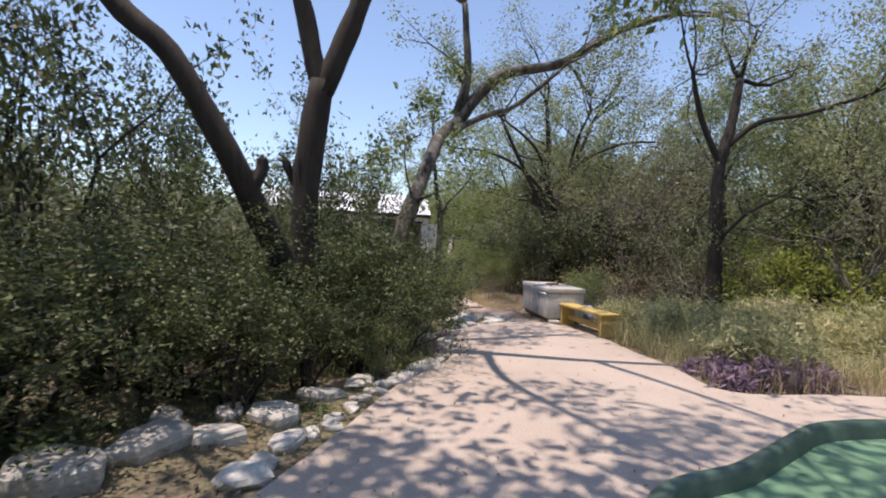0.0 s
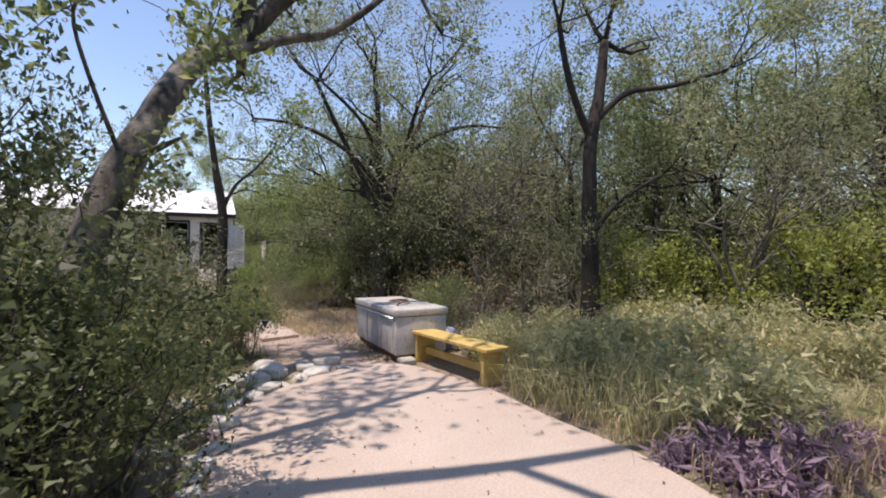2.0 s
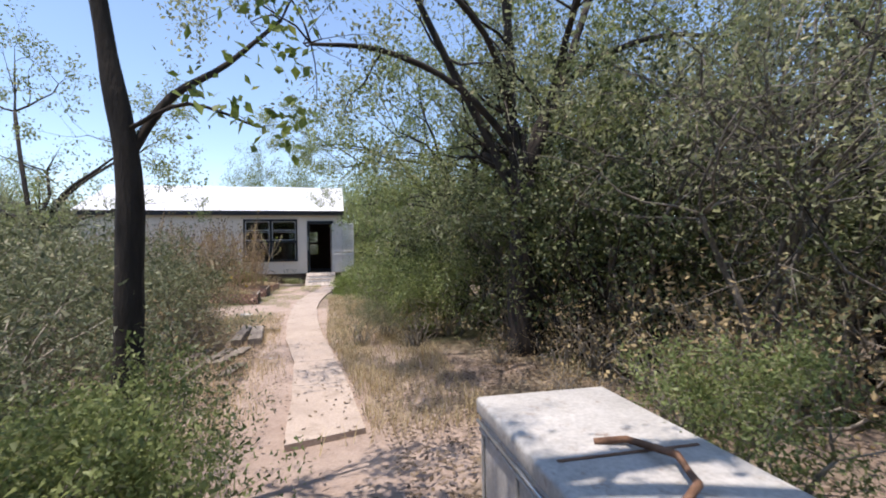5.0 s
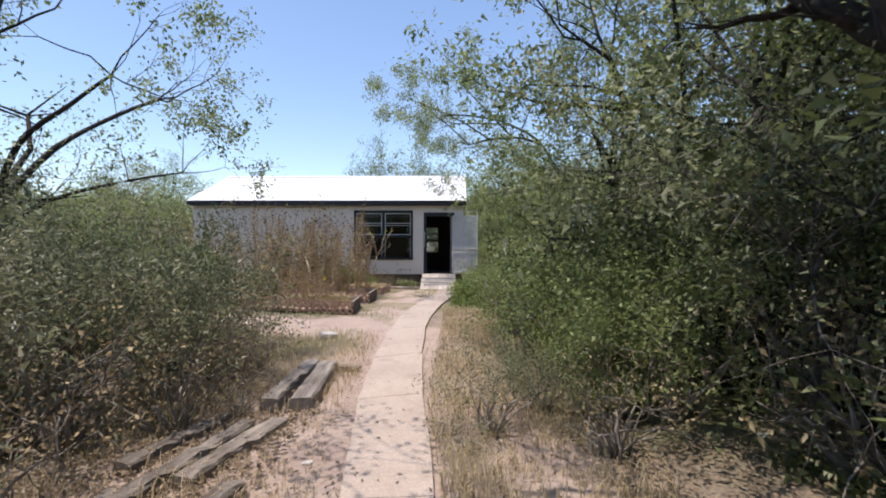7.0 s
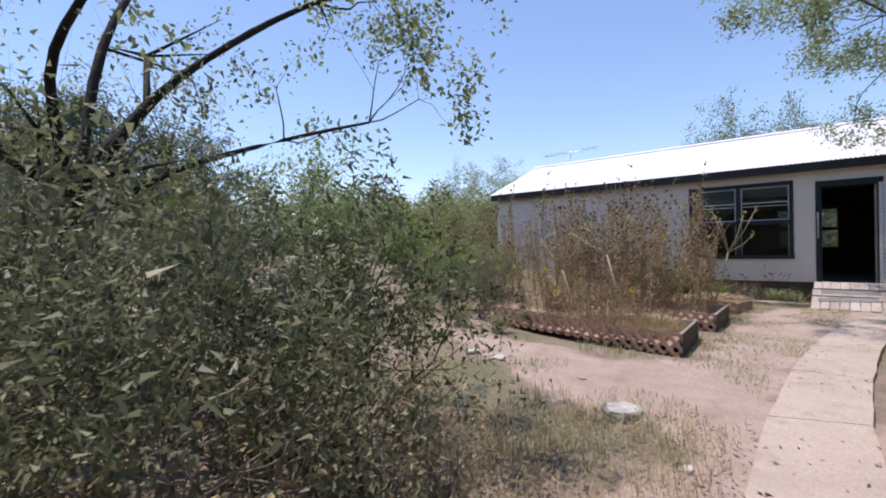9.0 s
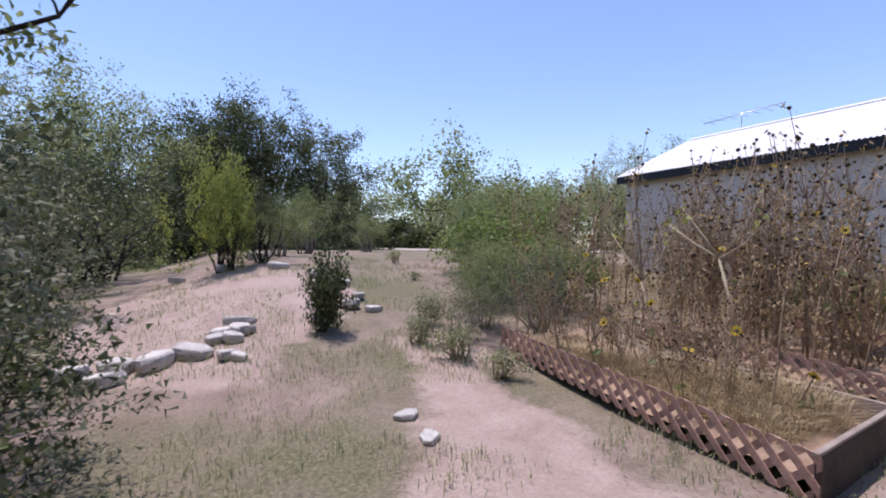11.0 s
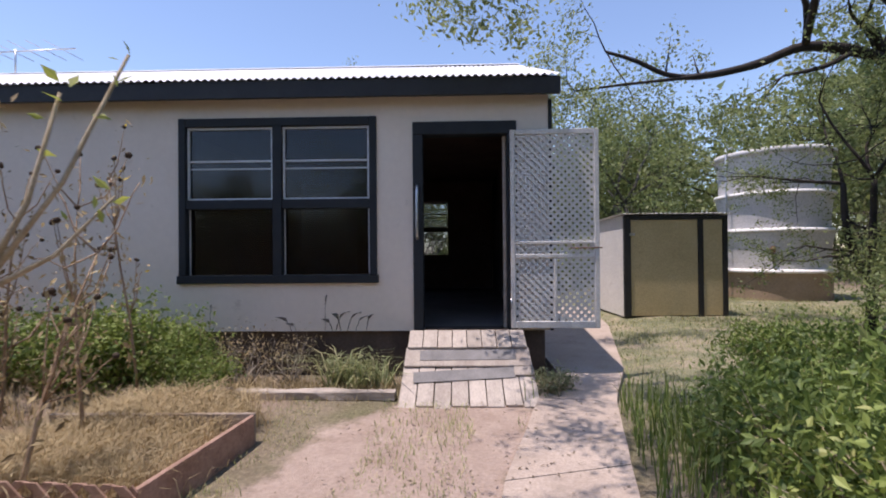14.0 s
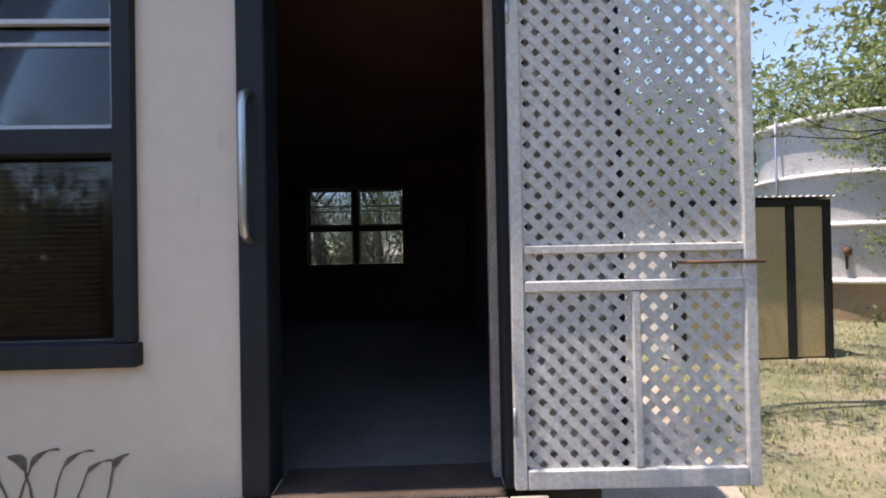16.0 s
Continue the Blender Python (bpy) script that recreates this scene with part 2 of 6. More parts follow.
M_PETAL = leafy("petal_yellow", (0.55, 0.38, 0.02), (0.75, 0.58, 0.06))
M_SEED = plain("seed_head", (0.05, 0.032, 0.02), 0.9)
M_ROADWAY = surface("far_track", (0.55, 0.48, 0.42), (0.66, 0.59, 0.52), 0.5, 10, 0.9, 0.1)


def water_material():
    m, t, p, _ = nodes_of("pool_water")
    n = noise_node(t, 6, 3, 0.5)
    col = ramp_node(t, n, [(0.3, (0.14, 0.27, 0.17)), (0.7, (0.19, 0.33, 0.21))])
    t.links.new(col, p.inputs["Base Color"])
    p.inputs["Roughness"].default_value = 0.06
    bump_node(t, p, noise_node(t, 9, 2, 0.5), 0.15, 0.02)
    return m


M_WATER = water_material()


# ---- mesh helpers ----
def sm(a, b, v):
    k = min(1.0, max(0.0, (v - a) / (b - a)))
    return k * k * (3 - 2 * k)


def ground_z(x, y):
    """Height of the ground."""
    z = 0.09 * (1 - sm(-19.0, -16.5, y)) - 0.10 * sm(-18.5, -16.0, y) * (1 - sm(-11.5, -7.5, y))
    left = sm(2.2, 12.0, -x) * 1.0 * sm(-11.5, -8.5, y) + sm(2.2, 14, -x) * 0.5 * (1 - sm(-11.5, -8.5, y))
    right = 0.17 * sm(1.6, 3.2, x) * sm(-1.5, 2.0, y)
    return z + left + right


def link_mesh(name, me, material, parent=None, label="", smooth=False):
    if material is not None:
        me.materials.append(material)
    if smooth:
        me.polygons.foreach_set("use_smooth", [True] * len(me.polygons))
    ob = new(name, me)
    if parent is not None:
        ob.parent = parent
    if label:
        ob["label"] = label
    return ob


def part(name, bm, material, parent=None, label="", smooth=False):
    me = bpy.data.meshes.new(name)
    bm.to_mesh(me)
    bm.free()
    return link_mesh(name, me, material, parent, label, smooth)


def raw(name, verts, faces, material, parent=None, label="", smooth=False):
    me = bpy.data.meshes.new(name)
    me.from_pydata(verts if isinstance(verts, list) else verts.tolist(), [], faces if isinstance(faces, list) else faces.tolist())
    return link_mesh(name, me, material, parent, label, smooth)


def thing(name, m, label, category, group="", kind=""):
    ob = new(name)
    ob.empty_display_size = 0.2
    ob.matrix_world = m
    return tagged(ob, label, category, group, kind)


def box_bm(x0, x1, y0, y1, z0, z1, bevel=0.0, bm=None, seg=1):
    own = bm is None
    bm = bm or bmesh.new()
    r = bmesh.ops.create_cube(bm, size=1, matrix=Matrix.LocRotScale(((x0 + x1) / 2, (y0 + y1) / 2, (z0 + z1) / 2), None, (x1 - x0, y1 - y0, z1 - z0)))
    if bevel and own:
        bmesh.ops.bevel(bm, geom=bm.edges[:], offset=bevel, segments=seg, affect='EDGES', profile=0.5)
    return bm


def box_part(name, parent, material, x0, x1, y0, y1, z0, z1, bevel=0.004, label=""):
    return part(name, box_bm(x0, x1, y0, y1, z0, z1, bevel), material, parent, label)


def tube_into(verts, faces, pts, radii, n=6):
    """A tapered tube along a polyline, added to vertex and face lists."""
    pts = [Vector(p) for p in pts]
    base = len(verts)
    ref = Vector((0.31, 0.87, 0.38)).normalized()
    for i, p in enumerate(pts):
        d = (pts[min(i + 1, len(pts) - 1)] - pts[max(i - 1, 0)]).normalized()
        u = d.cross(ref)
        if u.length < 0.1:
            u = d.cross(Vector((1, 0, 0)))
        u.normalize()
        w = d.cross(u)
        for k in range(n):
            a = 2 * math.pi * k / n
            verts.append(tuple(p + (u * math.cos(a) + w * math.sin(a)) * radii[i]))
    for i in range(len(pts) - 1):
        for k in range(n):
            a, b = base + i * n + k, base + i * n + (k + 1) % n
            faces.append((a, b, b + n, a + n))
    faces.append(tuple(base + k for k in reversed(range(n))))
    faces.append(tuple(base + (len(pts) - 1) * n + k for k in range(n)))


def tube_part(name, parent, material, pts, radii, n=8, label=""):
    v, f = [], []
    if not isinstance(radii, (list, tuple)):
        radii = [radii] * len(pts)
    tube_into(v, f, pts, radii, n)
    return raw(name, v, f, material, parent, label, True)


def leaf_quads(rng, centres, length, width, droop=0.0, spread=0.35, slim=False):
    """One folded leaf for each centre: vertices and faces."""
    c = np.asarray(centres, float)
    n = len(c)
    d = rng.normal(size=(n, 3))
    d[:, 2] -= droop
    d /= np.linalg.norm(d, axis=1)[:, None]
    o = rng.normal(size=(n, 3))
    o[:, 2] += 0.7
    s = np.cross(d, o)
    s /= np.linalg.norm(s, axis=1)[:, None] + 1e-9
    k = (1 + spread * rng.normal(size=(n, 1))).clip(0.45, 1.45)
    nrm = np.cross(s, d)
    if slim:
        v = np.stack([c - s * width * 0.5 * k, c + s * width * 0.5 * k, c + d * length * k], 1)
        return v.reshape(-1, 3), np.arange(n * 3).reshape(n, 3)
    v = np.stack([c, c + (d * 0.45 * length + s * width * 0.5 + nrm * width * 0.12) * k, c + d * length * k, c + (d * 0.45 * length - s * width * 0.5 + nrm * width * 0.12) * k], 1)
    f = np.arange(n * 4).reshape(n, 4)
    return v.reshape(-1, 3), f


def wobble(rng, d, amount):
    v = Vector(d) + Vector(rng.normal(size=3)) * amount
    return v.normalized()


def grow(rng, p, d, length, r, depth, spec, V, F, tips):
    """A limb with its side limbs; tips collects where leaves sit."""
    pts, radii = [Vector(p)], [r]
    steps = 4 if depth > 1 else 3 if depth == 1 else 2
    d = Vector(d).normalized()
    for i in range(steps):
        d = wobble(rng, d, spec["bend"])
        d = (d + Vector((0, 0, spec["rise"]))).normalized()
        pts.append(pts[-1] + d * length / steps)
        radii.append(r * (1 - 0.5 * (i + 1) / steps) if depth > 0 else r * (1 - 0.85 * (i + 1) / steps))
    if depth == 0:
        tube_into(V, F, [pts[0], pts[-1]], [radii[0], radii[-1]], 3)
    else:
        tube_into(V, F, pts, radii, 5 if depth > 1 else 3)
    if depth == 0:
        tips.extend(pts[1:])
        return
    for k in range(spec["kids"]):
        at = steps if k < 2 else int(rng.integers(1, steps + 1))
        side = wobble(rng, d, spec["open"])
        grow(rng, pts[at], side, length * rng.uniform(0.55, 0.85), radii[at] * (0.75 if k < 2 else 0.55), depth - 1, spec, V, F, tips)


def leaves_at(rng, tips, count, cloud, length, width, droop=0.2, slim=False):
    t = np.array([tuple(q) for q in tips])
    if count < len(t):
        t = t[rng.choice(len(t), max(8, int(len(t) * 0.85)), replace=False)]
    c = t[rng.integers(0, len(t), count)] + rng.normal(size=(count, 3)) * cloud
    c[:, 2] = np.maximum(c[:, 2], 0.03)
    return leaf_quads(rng, c, length, width, droop, 0.35, slim)


def gnarled(pts, radii, seed, k=4):
    """A rounded, knotty course through the points of a stem, and its radii."""
    pts = [Vector(p) for p in pts]
    out, rad = [], []
    n = len(pts)
    for i in range(n - 1):
        p0, p1, p2, p3 = pts[max(i - 1, 0)], pts[i], pts[i + 1], pts[min(i + 2, n - 1)]
        for s in range(k):
            t = s / k
            out.append(0.5 * (2 * p1 + (p2 - p0) * t + (2 * p0 - 5 * p1 + 4 * p2 - p3) * t * t + (3 * p1 - p0 - 3 * p2 + p3) * t ** 3))
            r = radii[i] + (radii[i + 1] - radii[i]) * t
            rad.append(r * (1 + 0.16 * noise.noise(out[-1] * 4 + Vector((seed, 0, 0)))))
            if 0 < len(out) - 1:
                out[-1] = out[-1] + noise.noise_vector(out[-1] * 3) * r * 0.14
    return out + [pts[-1]], rad + [radii[-1]]


def tree(name, seed, stems, spec, leaf, bark, label, m, category="tree", names=("trunk", "crown"), twig_label=""):
    """stems: rows of (polyline, radii, depth of further limbs, length of them). leaf: count, cloud, length, width, material."""
    rng = np.random.default_rng(seed)
    ob = thing(name, m, label, category)
    V, F, tips = [], [], []
    for pts, radii, depth, length in stems:
        tube_into(V, F, *gnarled(pts, radii, seed), 10)
        d = Vector(pts[-1]) - Vector(pts[-2])
        for k in range(spec.get("crown_limbs", 3)):
            grow(rng, pts[-1], wobble(rng, d, spec["open"]), length * rng.uniform(0.7, 1.1), radii[-1] * 0.72, depth, spec, V, F, tips)
        for k in range(spec.get("side_limbs", 0)):
            i = int(rng.integers(max(1, len(pts) // 2), len(pts)))
            grow(rng, pts[i], wobble(rng, d, 1.0), length * rng.uniform(0.5, 0.8), radii[i] * 0.5, max(0, depth - 1), spec, V, F, tips)
    raw(names[0], V, F, bark, ob, "", True)
    count, cloud, ll, lw, mat = leaf
    tips = [q for q in tips if q.z > spec.get("leaf_floor", -9)]
    lv, lf = leaves_at(rng, tips, count, cloud, ll, lw, 0.2, spec.get("slim", False))
    raw(names[1], lv, lf, mat, ob)
    return ob


def bush(name, seed, stems, radius, height, leaf, bark, label, m, bend=0.25, category="bush", depth=1, kids=4, slim=False):
    rng = np.random.default_rng(seed)
    ob = thing(name, m, label, category)
    spec = dict(bend=bend, rise=0.06, kids=kids, open=0.75)
    V, F, tips = [], [], []
    for k in range(stems):
        a = rng.uniform(0, 2 * math.pi)
        tilt = rng.uniform(0.05, 0.95)
        d = Vector((math.cos(a) * tilt * radius / height, math.sin(a) * tilt * radius / height, 1)).normalized()
        p = Vector((math.cos(a), math.sin(a), 0)) * radius * 0.28 * rng.uniform(0, 1)
        p.z = -0.03
        grow(rng, p, d, height * rng.uniform(0.5, 0.72), 0.012 + 0.012 * height * rng.uniform(0.5, 1), depth, spec, V, F, tips)
    raw("stem", V, F, bark, ob, "", True)
    count, cloud, ll, lw, mat = leaf
    lv, lf = leaves_at(rng, tips, count, cloud, ll, lw, 0.2, slim)
    raw("foliage", lv, lf, mat, ob)
    return ob


def place(ob, x, y, turn=0.0, size=1.0, tall=None, dz=0.0):
    """A copy of a plant on the ground."""
    s = Matrix.Diagonal((size, size, tall or size, 1))
    return copy_thing(ob, pose(x, y, ground_z(x, y) + dz, 0, 0, turn) @ s)


def stuff(name, verts, faces, material, label, category):
    ob = raw(name, verts, faces, material)
    return tagged(ob, label, category, kind="stuff")


def blades(name, seed, inside, count, box, h, w, material, label, lean=0.35, clump=0.25, category="grass"):
    """Grass blades over the part of a box for which inside(x, y) holds."""
    rng = np.random.default_rng(seed)
    x0, x1, y0, y1 = box
    cl = np.stack([rng.uniform(x0, x1, count // 9 + 4), rng.uniform(y0, y1, count // 9 + 4)], 1)
    c = cl[rng.integers(0, len(cl), count)] + rng.normal(size=(count, 2)) * clump * 0.35
    keep = np.array([inside(a, b) for a, b in c])
    c = c[keep]
    n = len(c)
    z = np.array([ground_z(a, b) for a, b in c]) - 0.01
    base = np.stack([c[:, 0], c[:, 1], z], 1)
    patch = np.array([noise.noise(Vector((p * 1.1, q * 1.1, seed))) for p, q in c])[:, None]
    hh = h * rng.uniform(0.45, 1.15, (n, 1)) * (0.85 + 0.75 * patch).clip(0.3, 1.5)
    a = rng.uniform(0, 2 * math.pi, n)
    side = np.stack([np.cos(a), np.sin(a), np.zeros(n)], 1) * w * 0.5
    out = np.stack([np.cos(a + 1.4), np.sin(a + 1.4), np.zeros(n)], 1) * lean * rng.uniform(0.2, 1.3, (n, 1))
    up = np.array([0, 0, 1.0])
    v = np.stack([base - side, base + side, base + side * 0.7 + hh * (up * 0.6 + out * 0.35), base - side * 0.7 + hh * (up * 0.6 + out * 0.35), base + hh * (up * (1 - 0.3 * lean) + out)], 1).reshape(-1, 3)
    i = np.arange(n)[:, None] * 5
    f = [tuple(q) for q in (i + np.array([0, 1, 2, 3])).tolist()] + [tuple(q) for q in (i + np.array([3, 2, 4])).tolist()]
    return stuff(name, v, f, material, label, category)


def in_poly(poly, x, y):
    r = False
    j = len(poly) - 1
    for i in range(len(poly)):
        (xi, yi), (xj, yj) = poly[i], poly[j]
        if (yi > y) != (yj > y) and x < (xj - xi) * (y - yi) / (yj - yi) + xi:
            r = not r
        j = i
    return r


def smooth_loop(poly, n=6):
    """A rounded closed outline through the points."""
    out = []
    k = len(poly)
    for i in range(k):
        p0, p1, p2, p3 = (Vector((*poly[(i + j) % k], 0)) for j in (-1, 0, 1, 2))
        for s in range(n):
            t = s / n
            q = 0.5 * (2 * p1 + (p2 - p0) * t + (2 * p0 - 5 * p1 + 4 * p2 - p3) * t * t + (3 * p1 - p0 - 3 * p2 + p3) * t ** 3)
            out.append((q.x, q.y))
    return out


def slab(name, outline, z_top, thick, material, label, kind="structure", rim=0.012, drape=None, category="pavement"):
    """A flat slab with a worn rim from an outline; drape: height above the ground in place of z_top."""
    bm = bmesh.new()
    vs = [bm.verts.new((x, y, 0)) for x, y in outline]
    f = bm.faces.new(vs)
    if f.normal.z < 0:
        f.normal_flip()
    bmesh.ops.triangulate(bm, faces=[f])
    if drape is not None:
        for q in range(4):
            long_edges = [e for e in bm.edges if e.calc_length() > 0.5]
            if not long_edges:
                break
            bmesh.ops.subdivide_edges(bm, edges=long_edges, cuts=1)
            bmesh.ops.triangulate(bm, faces=bm.faces[:])
    top = bm.faces[:]
    r = bmesh.ops.extrude_face_region(bm, geom=top)
    down = [g for g in r["geom"] if isinstance(g, bmesh.types.BMVert)]
    low = set(down)
    for v in bm.verts:
        z = (ground_z(v.co.x, v.co.y) + drape) if drape is not None else z_top
        v.co.z = z - (thick if v in low else 0)
    bmesh.ops.recalc_face_normals(bm, faces=bm.faces[:])
    ob = part(name, bm, material)
    return tagged(ob, label, category, kind=kind)


# ---- ground, deck, pool, path ----
POOL = smooth_loop([(-0.2, -24.8), (0.45, -24.52), (1.0, -24.22), (1.5, -23.97), (2.1, -23.93), (2.7, -24.05), (3.6, -24.5), (4.3, -25.5), (4.2, -27.0), (2.6, -28.0), (0.8, -27.8), (-0.3, -26.9), (-0.55, -25.7)], 5)


# stretches of bare trodden dirt
YARD = smooth_loop([(-1.35, -7.6), (-1.3, -5.0), (-1.25, -2.6), (-0.75, -1.0), (0.6, -0.8), (0.15, -2.3), (-0.17, -4.0), (-0.36, -5.6), (-0.46, -7.2), (-0.5, -8.8), (-1.0, -9.3), (-2.2, -9.0), (-3.6, -8.2), (-5.2, -7.8), (-5.4, -7.4), (-3.4, -7.45)], 4)
CLEARING = smooth_loop([(-4.7, -9.5), (-4.9, -10.2), (-7.0, -11.2), (-9.6, -10.9), (-10.4, -9.6), (-9.2, -8.3), (-7.2, -7.7), (-5.9, -8.7)], 5)
VERGE = smooth_loop([(0.2, -19.9), (0.9, -19.8), (0.95, -18.2), (1.7, -16.4), (1.6, -14.5), (1.3, -12.4), (0.9, -10.0), (0.42, -8.5), (0.1, -8.6), (-0.45, -8.8), (-0.95, -10.5), (-1.5, -12.5), (-1.8, -14.6), (-1.5, -16.0), (-0.1, -18.0)], 4)


def bareness(x, y):
    """Share of bare dirt round a place."""
    n = 0
    for a, b in ((0, 0), (0.35, 0), (-0.35, 0), (0, 0.35), (0, -0.35), (0.25, 0.25), (-0.25, 0.25), (0.25, -0.25), (-0.25, -0.25)):
        n += any(in_poly(p, x + a, y + b) for p in (YARD, CLEARING, VERGE))
    return n / 9


def make_ground():
    inner = np.arange(-16, 14.01, 0.2)
    outer = np.array([1.5, 4, 9, 18, 35, 70, 140, 300, 700])
    xs = np.concatenate([-16 - outer[::-1], inner, 14 + outer])
    iny = np.arange(-31, 9.01, 0.2)
    ys = np.concatenate([-31 - outer[::-1], iny, 9 + outer])
    V, F = [], []
    for y in ys:
        for x in xs:
            z = ground_z(x, y)
            if -17 < x < 15 and -31 < y < 9:
                z += 0.022 * noise.noise(Vector((x * 0.9, y * 0.9, 0.3))) + 0.012 * noise.noise(Vector((x * 3.1, y * 3.1, 1.3))) - 0.02
                if -1.0 < x < 4.8 and -28.6 < y < -23.5 and min(in_poly(POOL, x + a, y + b) for a, b in ((0, 0), (0.01, 0))):
                    z = -1.2
                elif -0.9 < x < 4.7 and -28.5 < y < -23.6 and any(in_poly(POOL, x + a, y + b) for a, b in ((0.3, 0), (-0.3, 0), (0, 0.3), (0, -0.3))):
                    z = min(z, -0.25)
            V.append((x, y, z))
    w = len(xs)
    for j in range(len(ys) - 1):
        for i in range(w - 1):
            a = j * w + i
            F.append((a, a + 1, a + 1 + w, a + w))
    ob = raw("ground", V, F, M_GROUND, None, "", True)
    at = ob.data.attributes.new("bare", 'FLOAT', 'POINT')
    at.data.foreach_set("value", [bareness(x, y) if -12 < x < 3 and -21 < y < 0 else 0.0 for x, y, z in V])
    lawn = ob.data.attributes.new("lawn", 'FLOAT', 'POINT')
    lawn.data.foreach_set("value", [sm(0.9, 1.8, x) * sm(-3.0, -0.5, y) * (1 - sm(9.5, 12, x)) for x, y, z in V])
    tagged(ob, "dry pinkish soil with patches of thin grass", "ground", kind="structure")


make_ground()

DECK = [(-0.62, -20.75), (-0.55, -20.45), (-0.3, -20.15), (0.1, -19.78), (0.64, -19.52), (1.1, -19.62), (1.3, -20.1), (1.45, -20.85), (1.45, -21.6), (1.5, -22.3), (1.42, -23.0), (1.75, -23.2), (2.45, -23.2), (3.3, -23.35), (4.6, -23.7), (6.2, -24.4), (6.6, -26.5), (5.8, -29.0), (3.0, -30.0), (-1.0, -30.0), (-3.0, -28.5), (-2.75, -26.2), (-2.1, -24.7), (-1.75, -23.9), (-1.4, -23.0), (-0.85, -22.1), (-0.72, -21.4)]


def make_deck():
    """Deck round the pool: two outlines bridged, so that the basin stays open."""
    outer = smooth_loop(DECK, 3)
    bm = bmesh.new()
    e = []
    for loop in (outer, [(x * 1.0, y * 1.0) for x, y in POOL]):
        vs = [bm.verts.new((x, y, 0.1)) for x, y in loop]
        e += [bm.edges.new((vs[i], vs[(i + 1) % len(vs)])) for i in range(len(vs))]
    bmesh.ops.triangle_fill(bm, edges=e, use_beauty=True)
    bmesh.ops.recalc_face_normals(bm, faces=bm.faces[:])
    for f in bm.faces:
        if f.normal.z < 0:
            f.normal_flip()
    r = bmesh.ops.extrude_face_region(bm, geom=bm.faces[:])
    for g in r["geom"]:
        if isinstance(g, bmesh.types.BMVert):
            g.co.z -= 0.16
    bmesh.ops.recalc_face_normals(bm, faces=bm.faces[:])
    ob = part("pool_deck", bm, M_DECK)
    tagged(ob, "sunlit pinkish concrete deck round a small pool", "pavement", kind="structure")


make_deck()


def make_pool():
    pool = thing("swimming_pool", pose(0, 0, 0), "small sea-green pool filled with cloudy green water", "pool")
    n = len(POOL)
    cx, cy = sum(p[0] for p in POOL) / n, sum(p[1] for p in POOL) / n
    prof = [(1.03, 0.095), (1.03, 0.135), (1.015, 0.15), (0.995, 0.15), (0.98, 0.14), (0.975, 0.11), (0.965, 0.0), (0.93, -0.5), (0.85, -1.0)]
    V, F = [], []
    for s, z in prof:
        V += [(cx + (x - cx) * s, cy + (y - cy) * s, z) for x, y in POOL]
    for k in range(len(prof) - 1):
        for i in range(n):
            a, b = k * n + i, k * n + (i + 1) % n
            F.append((a, b, b + n, a + n))
    F.append(tuple(range((len(prof) - 1) * n, len(prof) * n)))
    raw("shell", V, F, M_POOL, pool, "sea-green moulded pool rim", True)
    W = [(cx + (x - cx) * 0.968, cy + (y - cy) * 0.968, 0.035) for x, y in POOL]
    raw("water", W, [tuple(range(n))], M_WATER, pool, "still cloudy green water")


make_pool()

PATH_L = [(0.12, -16.6), (0.05, -15.0), (-0.02, -13.9), (-0.28, -12.2), (-0.42, -10.6), (-0.48, -8.8), (-0.46, -7.2), (-0.36, -5.6), (-0.18, -4.0), (0.13, -2.3), (0.58, -0.85), (0.93, 0.0), (0.97, 3.0), (1.1, 5.0)]
PATH_R = [(0.72, -16.4), (0.62, -15.0), (0.5, -13.85), (0.30, -12.0), (0.16, -10.3), (0.10, -8.6), (0.13, -7.2), (0.24, -5.6), (0.43, -3.95), (0.9, -2.1), (1.2, -0.95), (1.66, 0.15), (2.3, 2.6), (2.6, 5.0)]


def make_path():
    path = thing("footpath", pose(0, 0, 0), "worn pale concrete garden path in cast sections", "path", kind="structure")
    for i in range(len(PATH_L) - 1):
        a, b, c, d = PATH_L[i], PATH_R[i], PATH_R[i + 1], PATH_L[i + 1]
        bm = bmesh.new()
        n = 4
        for k in range(n):
            t0, t1 = k / n, (k + 1) / n
            if k == n - 1:
                t1 -= 0.005
            ring = [(a[0] + (d[0] - a[0]) * t0, a[1] + (d[1] - a[1]) * t0), (b[0] + (c[0] - b[0]) * t0, b[1] + (c[1] - b[1]) * t0),
                    (b[0] + (c[0] - b[0]) * t1, b[1] + (c[1] - b[1]) * t1), (a[0] + (d[0] - a[0]) * t1, a[1] + (d[1] - a[1]) * t1)]
            zz = [ground_z(x, y) for x, y in ring]
            up = [bm.verts.new((x + 0.02 * noise.noise(Vector((x * 7, y * 7, 2))), y, z + 0.028)) for (x, y), z in zip(ring, zz)]
            lo = [bm.verts.new((x, y, z - 0.06)) for (x, y), z in zip(ring, zz)]
            bm.faces.new(up)
            for j in range(4):
                if (j == 0 and k > 0) or (j == 2 and k < n - 1):
                    continue
                bm.faces.new((lo[j], lo[(j + 1) % 4], up[(j + 1) % 4], up[j]))
        bmesh.ops.remove_doubles(bm, verts=bm.verts[:], dist=0.0005)
        bmesh.ops.recalc_face_normals(bm, faces=bm.faces[:])
        part("slab", bm, M_PATH, path)


make_path()

slab("far_track", [(-75, -4), (-19, -1.5), (-13, 3.2), (-13, 4.6), (-20, 0.6), (-75, -1.2)], 0, 0.05, M_ROADWAY, "pale gravel track beyond the garden", drape=0.03, category="road")


